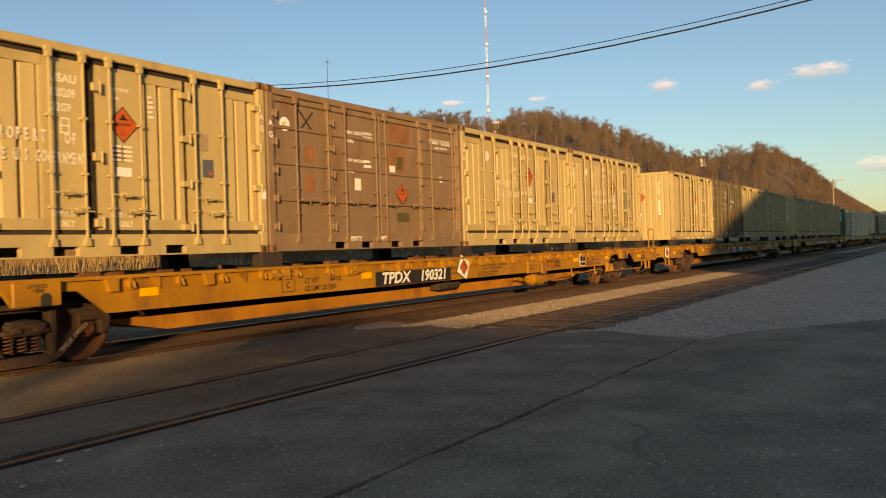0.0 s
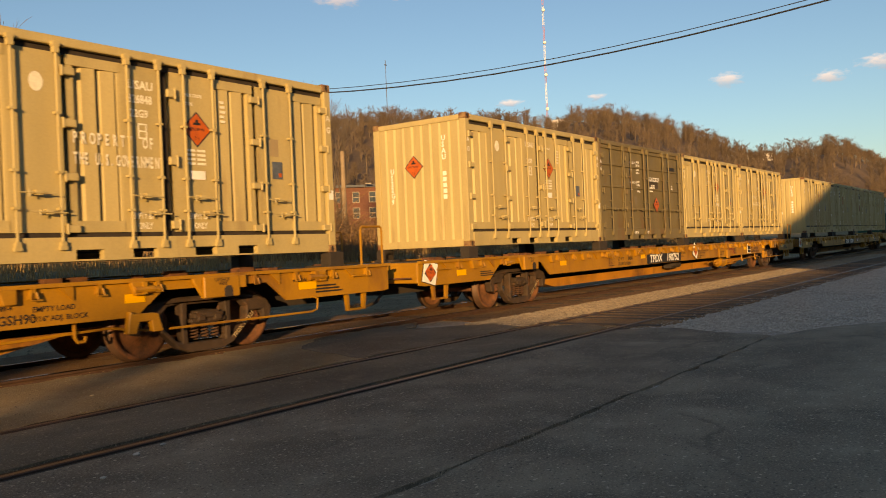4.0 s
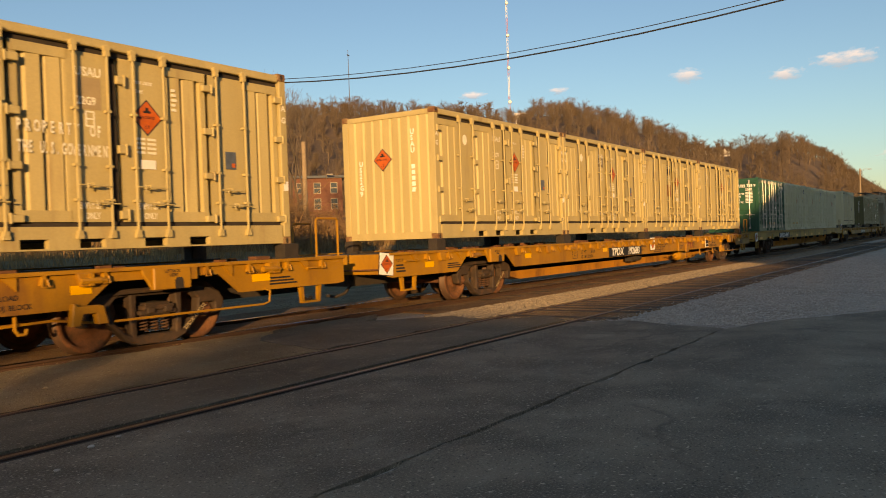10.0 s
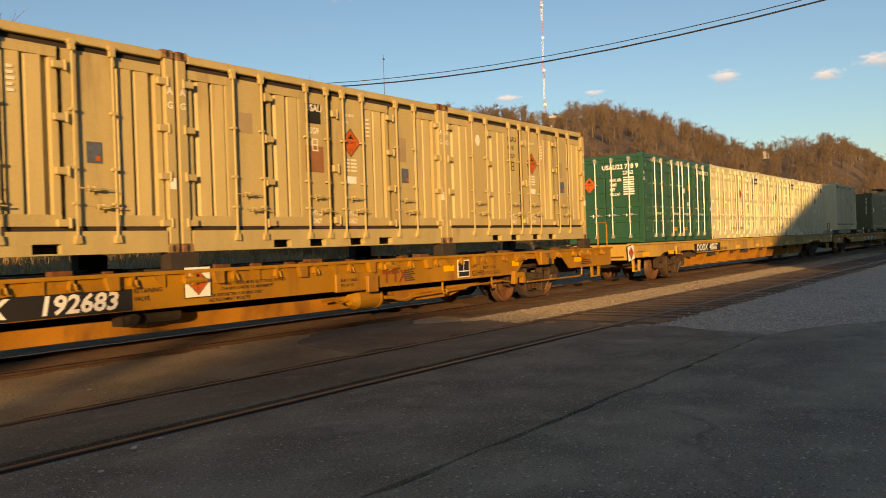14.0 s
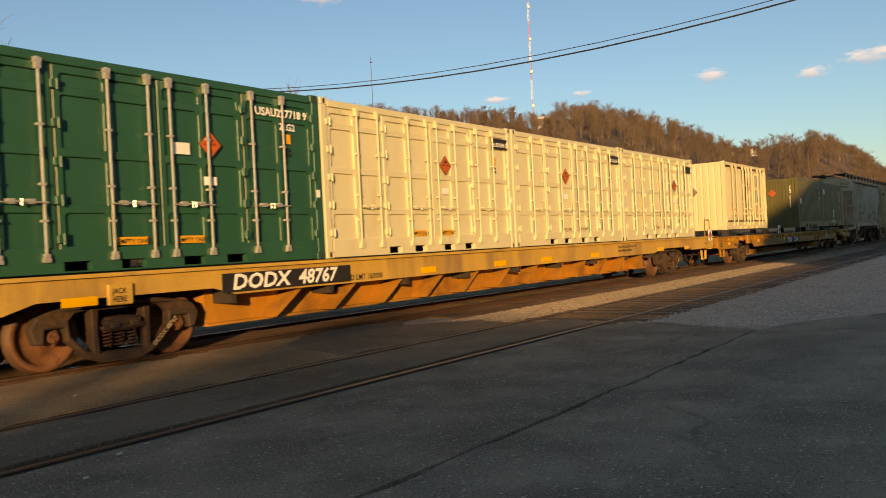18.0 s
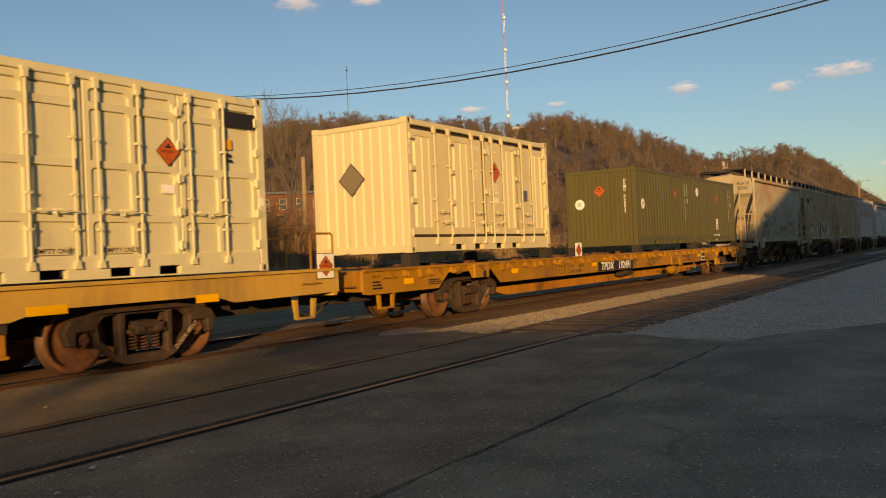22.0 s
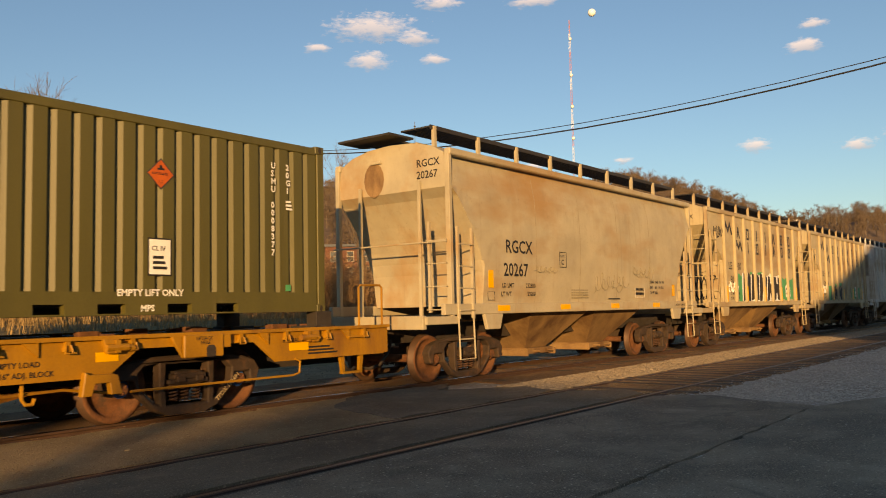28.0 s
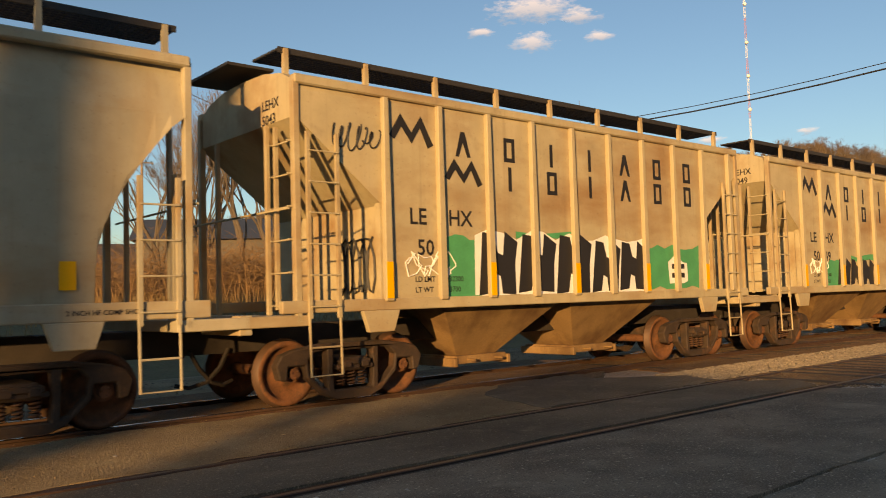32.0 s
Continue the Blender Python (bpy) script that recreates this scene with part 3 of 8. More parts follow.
# ---- the hill's woods, far off ----
def hill_woods():
    rnd = random.Random(7)
    pool = []
    for k in range(10):
        m = Mesh()
        m.rod((0, 0, 0), (0, 0, 0.85), 0.022, 0.006, 3)
        for _ in range(27):
            u, a = rnd.uniform(0.2, 0.8), rnd.uniform(0, 6.283)
            p = Vector((0, 0, u))
            e = p + Vector((math.cos(a), math.sin(a), rnd.uniform(0.5, 1.4))).normalized() * rnd.uniform(0.16, 0.36) * (1.1 - 0.4 * u)
            for q in range(12):
                g = p.lerp(e, rnd.uniform(0.1, 1.0))
                b = rnd.uniform(0, 6.283)
                w = g + Vector((math.cos(b), math.sin(b), rnd.uniform(0.5, 2.6))).normalized() * rnd.uniform(0.07, 0.17)
                c = Vector((rnd.uniform(-1, 1), rnd.uniform(-1, 1), rnd.uniform(-1, 1))).normalized() * 0.0052
                i = len(m.v)
                m.v += [tuple(g - c), tuple(g + c), tuple(w)]
                m.f.append((i, i + 1, i + 2))
        pool.append((np.array([tuple(v) for v in m.v]), m.f))
    vs, fs, off = [], [], 0
    for k in range(3900):
        az = rnd.uniform(-2, 66)
        d = (rnd.uniform(355, 385), 375 - abs(rnd.gauss(0, 1)) * 70, rnd.uniform(140, 370))[k % 3]
        if d < 120:
            continue
        x, y = d * math.cos(radians(az)), d * math.sin(radians(az))
        if y < 24:
            continue
        h = rnd.uniform(3.6, 6.6) if d > 330 else rnd.uniform(4.8, 8.5)
        if 28.0 < az < 29.4 and d > 330:
            continue
        v, f = pool[k % 10]
        c, s = math.cos(k * 1.7), math.sin(k * 1.7)
        q = np.empty_like(v)
        w = 1.25
        q[:, 0] = (v[:, 0] * c - v[:, 1] * s) * h * w + x
        q[:, 1] = (v[:, 0] * s + v[:, 1] * c) * h * w + y
        q[:, 2] = v[:, 2] * h + terrain(x, y) - 0.4
        vs.append(q)
        fs += [tuple(i + off for i in t) for t in f]
        off += len(v)
    me = bpy.data.meshes.new("hill_woods")
    me.from_pydata(np.concatenate(vs).tolist(), [], fs)
    me.materials.append(paint("bare_hill_woods", (0.135, 0.096, 0.064), 0.95, vary=0.55, scale=0.10, bump=0.0, fine=1.2))
    return tagged(new("hill_woods", me), "bare brown winter woods covering the hillside", "woods", kind="stuff")


hill_woods()

# ---- sleepers, stones, litter ----
def ties():
    me = Mesh().box(-0.11, 0.11, -1.28, 1.28, -0.16, 0.0).done("tie", M_TIE, bevel=0.01)
    for y, top, x0, n in ((6.465, -0.005, 13.0, 110), (10.54, -0.005, 13.6, 110)):
        bed = tagged(new("track_bed"), "row of weathered wooden sleepers", "sleepers", kind="structure")
        bed.location = (0, y, top)
        rnd = random.Random(int(y * 10))
        for k in range(n):
            part("tie", me, bed, (x0 + k * 0.52, rnd.uniform(-.03, .03), rnd.uniform(-0.012, 0.004)), rot=(0, 0, rnd.uniform(-1, 1)))


ties()


def stones():
    """Loose ballast, too small and many to count."""
    rnd = random.Random(11)
    m = Mesh()

    def stone(x, y, z, s):
        i = len(m.v)
        m.v += [(x + s * rnd.uniform(.6, 1), y, z + s * .2), (x, y + s * rnd.uniform(.6, 1), z + s * .2), (x - s * rnd.uniform(.6, 1), y, z + s * .2), (x, y - s * rnd.uniform(.6, 1), z + s * .2), (x + rnd.uniform(-.3, .3) * s, y + rnd.uniform(-.3, .3) * s, z + s * rnd.uniform(.5, .9))]
        m.f += [(i, i + 1, i + 4), (i + 1, i + 2, i + 4), (i + 2, i + 3, i + 4), (i + 3, i, i + 4)]
    for k in range(66000):
        u = rnd.random() ** 1.7
        x = 11.5 + u * 50
        y = rnd.choice((7.4 + 1.35 * rnd.random() ** 1.3, 7.4 + 1.2 * rnd.random() ** 1.3, rnd.uniform(-4, 5.5), rnd.uniform(-4, 5.5)))
        if y < 5.4 and x < 12.5 + max(0.0, 3.0 - y) * 1.5:
            continue
        if y < 5.6:
            stone(x, y, -0.03, rnd.uniform(0.016, 0.038) * 0.85)
    for k in range(26000):
        x, y = 12.5 + 36 * rnd.random() ** 1.4, rnd.uniform(-7, 5.3)
        if y < 5.4 and x < 12.5 + max(0.0, 3.0 - y) * 1.5:
            continue
        stone(x, y, -0.03, rnd.uniform(0.018, 0.042))
    tagged(new("ballast_stones", m.done("ballast_stones", M_STONE)), "loose pale grey ballast stones", "gravel", kind="stuff")
    m = Mesh()
    for k in range(42000):
        u = rnd.random() ** 1.6
        stone(12.4 + u * 42, 7.42 + 1.3 * rnd.random() ** 1.3 - 0.1 * u, -0.028 + 0.02 * rnd.random(), rnd.uniform(0.016, 0.040))
    tagged(new("track_ballast", m.done("track_ballast", M_STONEGREY)), "grey-brown ballast between the tracks, darkened against the sun", "gravel", kind="stuff")
    m = Mesh()
    for k in range(9000):
        stone(12.6 + 40 * rnd.random() ** 1.5, rnd.uniform(5.2, 7.4), -0.03, rnd.uniform(0.016, 0.036))
    for k in range(2600):
        yy = rnd.uniform(7.45, 9.6)
        stone(rnd.uniform(-2, 9.5), yy, -0.018 + 0.034 * (yy - 7.4), 0.004 + 0.014 * rnd.random() ** 4)
    for k in range(2500):
        stone(rnd.uniform(0, 16), rnd.uniform(-2, 5.4), 0.0, 0.003 + 0.009 * rnd.random() ** 4)
    for k in range(3500):
        stone(rnd.uniform(0, 40), rnd.choice((rnd.uniform(9.95, 11.1), rnd.uniform(11.5, 16))), -0.03, rnd.uniform(0.02, 0.045))
    return tagged(new("dirt_pebbles", m.done("dirt_pebbles", M_STONEBROWN)), "small brown pebbles scattered on dirt and asphalt", "gravel", kind="stuff")


# Browner than pale_ballast, and darkened in colour to dim the sunlit strip.
M_STONEGREY = paint("toned_down_ballast", (0.295, 0.235, 0.165), 0.9, vary=0.7, scale=11.0, bump=0.2)
M_STONEBROWN = paint("brown_pebbles", (0.25, 0.18, 0.10), 0.9, vary=0.5, scale=9.0, bump=0.2)
M_STONE = paint("pale_ballast", (0.56, 0.48, 0.385), 0.9, vary=0.5, scale=9.0, bump=0.2)
stones()


def pebble(x, y, s, mat, label, name="pebble"):
    s *= 0.65
    rnd = random.Random(int(x * 100 + y * 10))
    m = Mesh().loft([[(s * 0.7 * math.cos(a) * rnd.uniform(.8, 1.1), s * 0.5 * math.sin(a), 0) for a in [k * 1.047 for k in range(6)]], [(s * math.cos(a) * rnd.uniform(.8, 1.1), s * 0.7 * math.sin(a), s * 0.3) for a in [k * 1.047 for k in range(6)]], [(s * 0.5 * math.cos(a), s * 0.35 * math.sin(a), s * 0.55) for a in [k * 1.047 for k in range(6)]]])
    return thing(name, (x, y, 0.003), label, "stone" if name == "pebble" else "litter", "loose bits on the ground", data=m.done(name, mat, smooth=False))


for x, y, s in ((3.46, 5.36, 0.055), (3.75, 5.46, 0.045), (4.11, 5.10, 0.03), (2.98, 5.0, 0.04), (5.9, 8.7, 0.03), (3.0, 8.3, 0.05), (3.3, 8.2, 0.04), (6.6, 3.3, 0.02), (8.3, 2.5, 0.02), (10.2, 2.4, 0.02), (7.0, 4.3, 0.018), (5.2, 3.9, 0.02)):
    pebble(x, y, s, M_STONE, "small pale stone on the asphalt")
pebble(4.77, 8.16, 0.055, M_TANPATCH, "dry orange-brown leaf on the dirt", "dry_leaf")

# ---- beyond the tracks ----
def at(az, dist, z=None):
    x, y = dist * math.cos(radians(az)), dist * math.sin(radians(az))
    return (x, y, terrain(x, y) if z is None else z)


def grow(trunk, crown, p, d, ln, r, depth, spread, rnd):
    """One limb and, forking from it, its lesser ones down to the twigs."""
    bend = Vector((rnd.uniform(-1, 1), rnd.uniform(-1, 1), rnd.uniform(-0.2, 0.6))) * 0.16
    mid = p + (d + bend).normalized() * ln * 0.5
    e = mid + (d - bend * 0.6).normalized() * ln * 0.5
    into = trunk if depth >= 5 else crown
    n = 6 if depth >= 5 else 4 if depth >= 3 else 3
    into.rod(p, mid, r, r * 0.84, n)
    into.rod(mid, e, r * 0.84, r * 0.68, n)
    if depth <= 2:
        for _ in range(3):
            q = p.lerp(mid, rnd.random()) if rnd.random() < 0.5 else mid.lerp(e, rnd.random())
            a = Vector((rnd.uniform(-1, 1), rnd.uniform(-1, 1), rnd.uniform(-0.2, 1.0))).normalized()
            crown.rod(q, q + (d * 0.6 + a).normalized() * ln * rnd.uniform(0.35, 0.8), max(0.006, r * 0.5), 0.003, 3)
    if depth == 0:
        return
    for k in range(3 if rnd.random() < 0.35 else 2):
        a = rnd.uniform(0, 6.283)
        out = Vector((math.cos(a), math.sin(a), rnd.uniform(0.0, 0.4))) * spread * rnd.uniform(0.6, 1.25)
        nd = (d + out + Vector((0, 0, 0.16))).normalized()
        at_ = e if k == 0 else mid.lerp(e, rnd.uniform(0.1, 1.0))
        grow(trunk, crown, at_, nd, ln * rnd.uniform(0.66, 0.86), max(0.007, r * rnd.uniform(0.52, 0.68)), depth - 1, spread, rnd)


def near_tree(az, dist, h, seed, mat=None, spread=0.45, trunks=1, label="bare winter tree with fine grey branches", depth=6):
    mat = mat or M_BARK
    rnd = random.Random(seed)
    t = thing("tree", at(az, dist), label, "tree", "bare trees beyond the tracks")
    trunk, crown = Mesh(), Mesh()
    for k in range(trunks):
        a = rnd.uniform(0, 6.28)
        b = Vector((math.cos(a), math.sin(a), 0)) * (0.4 * k) - Vector((0, 0, 0.2))
        d = Vector((rnd.uniform(-.16, .16), rnd.uniform(-.16, .16), 1)).normalized()
        grow(trunk, crown, b, d, h * (0.29 if depth > 5 else 0.33), h * 0.0135 * (1 - 0.2 * k), depth, spread, rnd)
    part("trunk", trunk.done("trunk", mat), t)
    part("crown", crown.done("crown", mat), t, label="fine bare twigs")
    return t


for k, (az, d, h, n) in enumerate([(66, 40, 10.3, 2), (63, 38, 9.6, 2), (60.5, 42, 9.8, 2), (58.5, 39, 8.9, 3), (56.2, 41, 8.6, 2), (54.3, 40, 7.6, 2), (69, 44, 10, 2), (73, 42, 9.5, 2), (78, 44, 10, 2), (51.5, 48, 7.0, 2), (64.6, 44, 10.2, 2), (61.6, 36, 8.3, 1), (57.3, 46, 9.4, 2), (53.0, 43, 7.4, 2), (68.0, 38, 9.8, 1)]):
    near_tree(az, d, h, 40 + k, trunks=n, spread=0.40)
near_tree(43.6, 52, 10.3, 77, spread=0.46, trunks=2, label="slender bare tree with a rounded crown")
near_tree(47.0, 46, 8.6, 78, M_PALEBARK, spread=0.5, label="pale-barked bare tree beside the pole")
near_tree(36.0, 60, 7.6, 79)


def thicket():
    """Tangled bare brush on the bank: arching stems with side shoots."""
    rnd = random.Random(5)
    m = Mesh()
    for k in range(2300):
        az, d = (rnd.uniform(14, 84) if k % 3 else rnd.uniform(42, 66)), rnd.uniform(30, 60)
        x, y, z = at(az, d)
        if y < 18.8:
            continue
        h = (0.4 if y < 22 else 1.0) * rnd.uniform(1.2, 3.8) * (1.0 if az > 44 else 0.75)
        for _ in range(6):
            b = Vector((x + rnd.uniform(-.6, .6), y + rnd.uniform(-.6, .6), z - 0.1))
            a = rnd.uniform(0, 6.28)
            out = Vector((math.cos(a), math.sin(a), 0))
            q = b + (out * rnd.uniform(0.1, 0.5) + Vector((0, 0, 1))).normalized() * h * rnd.uniform(0.35, 0.6)
            e = q + (out * rnd.uniform(0.4, 1.5) + Vector((0, 0, rnd.uniform(0.2, 1.0)))).normalized() * h * rnd.uniform(0.25, 0.5)
            m.rod(b, q, 0.018, 0.012, 3)
            m.rod(q, e, 0.012, 0.004, 3)
            for j in range(6):
                g = b.lerp(q, rnd.uniform(0.4, 1)) if j < 2 else q.lerp(e, rnd.random())
                a = rnd.uniform(0, 6.28)
                m.rod(g, g + Vector((math.cos(a), math.sin(a), rnd.uniform(-0.3, 1.0))).normalized() * h * rnd.uniform(0.12, 0.36), 0.008, 0.003, 3)
    return tagged(new("thicket", m.done("thicket", M_BRUSH)), "tangled reddish-brown bare brush on the bank", "brush", kind="stuff")


thicket()


def dry_grass():
    rnd = random.Random(6)
    m = Mesh()
    for k in range(26000):
        x, y = rnd.uniform(2, 75), rnd.uniform(18.5, 29)
        if rnd.random() > 0.35 + 0.65 * noise.noise(Vector((x * 0.3, y * 0.5, 3))) + 0.3:
            continue
        z = terrain(x, y)
        h = rnd.uniform(0.2, 0.75)
        a = rnd.uniform(0, 6.28)
        w = 0.016
        dx, dy = rnd.uniform(-.35, .35) * h, rnd.uniform(-.35, .35) * h
        i = len(m.v)
        ca, sa = math.cos(a) * w, math.sin(a) * w
        m.v += [(x - ca, y - sa, z - 0.02), (x + ca, y + sa, z - 0.02), (x - sa * 0.6, y + ca * 0.6, z - 0.02), (x + dx, y + dy, z + h)]
        m.f += [(i, i + 1, i + 3), (i + 1, i + 2, i + 3), (i + 2, i, i + 3)]
    return tagged(new("dry_grass", m.done("dry_grass", M_GRASS)), "tall dry winter grass along the bank", "grass", kind="stuff")


dry_grass()

M_BRICK = paint("red_brick", (0.15, 0.06, 0.036), 0.85, vary=0.3, scale=4, bump=0.3, dirt=(0.14, 0.06, 0.04), amount=0.4)
M_TRIM = paint("white_trim", (0.34, 0.28, 0.21), 0.7, vary=0.25)
M_GLASSD = paint("dark_window_glass", (0.02, 0.025, 0.03), 0.12, vary=0.3, bump=0.0)
M_ROOF = paint("dark_blue_grey_roof", (0.05, 0.06, 0.075), 0.6, vary=0.2, scale=2)
M_WALLGREY = paint("grey_siding", (0.11, 0.095, 0.075), 0.8, vary=0.2, scale=2)
M_POLE = paint("weathered_pole_wood", (0.30, 0.22, 0.14), 0.85, vary=0.25, scale=6, bump=0.3)
M_CABLE = paint("black_cable", (0.02, 0.02, 0.02), 0.6, vary=0.1, bump=0.0)


def wall_with_windows(name, parent, L, H, T, cols, rows, ww, wh, z0, dz, mat):
    """A wall along x with openings cut through; windows are set in as parts."""
    xs = [L / cols * (k + 0.5) for k in range(cols)]
    cutx = [0] + [v for x in xs for v in (x - ww / 2, x + ww / 2)] + [L]
    zs = [z0 + r * dz for r in range(rows)]
    cutz = [0] + [v for z in zs for v in (z, z + wh)] + [H]
    m = Mesh()
    for i in range(len(cutx) - 1):
        for j in range(len(cutz) - 1):
            if i % 2 and j % 2:
                continue
            m.box(cutx[i], cutx[i + 1], 0, T, cutz[j], cutz[j + 1])
    part("wall", m.done("wall", mat, weld=True), parent)
    fr = cached(("winframe", ww, wh), lambda: Mesh().box(-ww / 2, ww / 2, 0.03, 0.10, 0, 0.07).box(-ww / 2, ww / 2, 0.03, 0.10, wh - 0.07, wh).box(-ww / 2, -ww / 2 + 0.07, 0.03, 0.10, 0.07, wh - 0.07).box(ww / 2 - 0.07, ww / 2, 0.03, 0.10, 0.07, wh - 0.07).box(-ww / 2, ww / 2, 0.02, 0.09, wh / 2 - 0.04, wh / 2 + 0.04).done("window", M_TRIM))
    pane = cached(("pane", ww, wh), lambda: Mesh().box(-ww / 2 + 0.05, ww / 2 - 0.05, 0.06, 0.07, 0.05, wh - 0.05).done("pane", M_GLASSD))
    for x in xs:
        for z in zs:
            w = part("window", fr, parent, (x, 0, z), "white-framed sash window")
            part("pane", pane, w)


def brick_building():
    x, y, z = at(46.2, 86, 4.6)
    t = thing("brick_building", (x, y, z), "old red-brick building with white-framed windows behind the trees", "building")
    t.rotation_euler = (0, 0, radians(-46))
    wall_with_windows("wall", t, 8.6, 3.6, 0.3, 5, 2, 0.75, 1.15, 0.35, 1.65, M_BRICK)
    part("roof", Mesh().box(-0.3, 8.9, -0.3, 7, 3.6, 3.85).done("roof", M_ROOF), t)
    part("foundation", Mesh().box(0, 8.6, 0.02, 7, -6, 0).done("foundation", M_BRICK), t)
    part("side_wall", Mesh().box(0, 0.3, 0.3, 7, 0, 3.6).box(8.3, 8.6, 0.3, 7, 0, 3.6).box(0.3, 8.3, 6.7, 7, 0, 3.6).done("side_wall", M_BRICK), t)
    part("lamp_arm", Mesh().path([(7.0, 0, 3.5), (7.0, -0.8, 3.9), (7.2, -1.3, 3.9)], 0.04).box(7.0, 7.6, -1.5, -1.2, 3.82, 3.92).done("lamp_arm", M_TRIM), t)


brick_building()


def shed():
    x, y, z = at(70.0, 74, 1.6)
    t = thing("long_shed", (x, y, z), "long grey shed with a dark blue-grey metal roof behind trees", "shed")
    t.rotation_euler = (0, 0, radians(-28))
    part("wall", Mesh().box(0, 22, 0, 9, -1.5, 5.4).done("wall", M_WALLGREY), t)
    part("roof", Mesh().loft([[(-0.5, -0.6, 5.4), (-0.5, 9.6, 5.4), (-0.5, 4.5, 7.6)], [(22.5, -0.6, 5.4), (22.5, 9.6, 5.4), (22.5, 4.5, 7.6)]]).done("roof", M_ROOF), t)
    for k in range(5):
        part("door_panel", cached(("sheddoor",), lambda: Mesh().box(0, 2.4, -0.06, -0.01, -1, 2.6).done("door_panel", M_ROOF)), t, (1.5 + k * 4.2, 0, 0))


shed()


def utility_pole(name, x, y, h, label, arms=True, lamp=False):
    t = thing(name, (x, y, terrain(x, y)), label, "utility pole", "poles")
    part("pole", Mesh().rod((0, 0, -0.3), (0, 0, h), 0.16, 0.11, 10).done("pole", M_POLE), t)
    if arms:
        part("crossarm", Mesh().box(-1.1, 1.1, -0.06, 0.06, h - 0.6, h - 0.48).done("crossarm", M_POLE), t)
        for k in (-0.95, -0.4, 0.4, 0.95):
            part("insulator", cached(("insul",), lambda: Mesh().rod((0, 0, 0), (0, 0, 0.16), 0.05, 0.03, 8).done("insulator", M_GLASSD)), t, (k, 0, h - 0.48))
    if lamp:
        part("lamp_head", Mesh().path([(0, 0, h - 0.4), (0.5, -0.6, h - 0.1), (1.0, -1.2, h - 0.1)], 0.035).box(0.9, 1.3, -1.6, -1.1, h - 0.18, h - 0.08).done("lamp_head", M_TRIM), t)
    return t


px, py, _ = at(43.0, 44)
utility_pole("utility_pole", px, py, 5.6, "bare weathered wooden pole beside the brush", arms=False)
utility_pole("utility_pole", 29.0, 78.0, 14.5, "wooden utility pole carrying the cables")
utility_pole("utility_pole", 29.0, -26.0, 12.2, "wooden utility pole behind the yard")
lx, ly, _ = at(6.6, 150)
utility_pole("street_lamp", lx, ly, 10.5, "distant street lamp pole", arms=False, lamp=True)
for a in (3.2, 1.8):
    lx, ly, _ = at(a, 190)
    utility_pole("street_lamp", lx, ly, 7.5, "distant street lamp pole", arms=False, lamp=True)


def cable(dx, sag, r, lift, label):
    pts = [(29.0 + dx, y, 8.53 + lift + sag * (y - 15.0) ** 2) for y in [-26 + k * 2.6 for k in range(41)]]
    t = thing("cable", (0, 0, 0), label, "cable", "overhead cables", data=Mesh().path(pts, r, 5).done("cable", M_CABLE))
    return t


cable(0.0, 0.0041, 0.030, 0.0, "thick black overhead cable sagging across the tracks")
cable(0.12, 0.00385, 0.016, 0.24, "thin black overhead wire beside the thick cable")


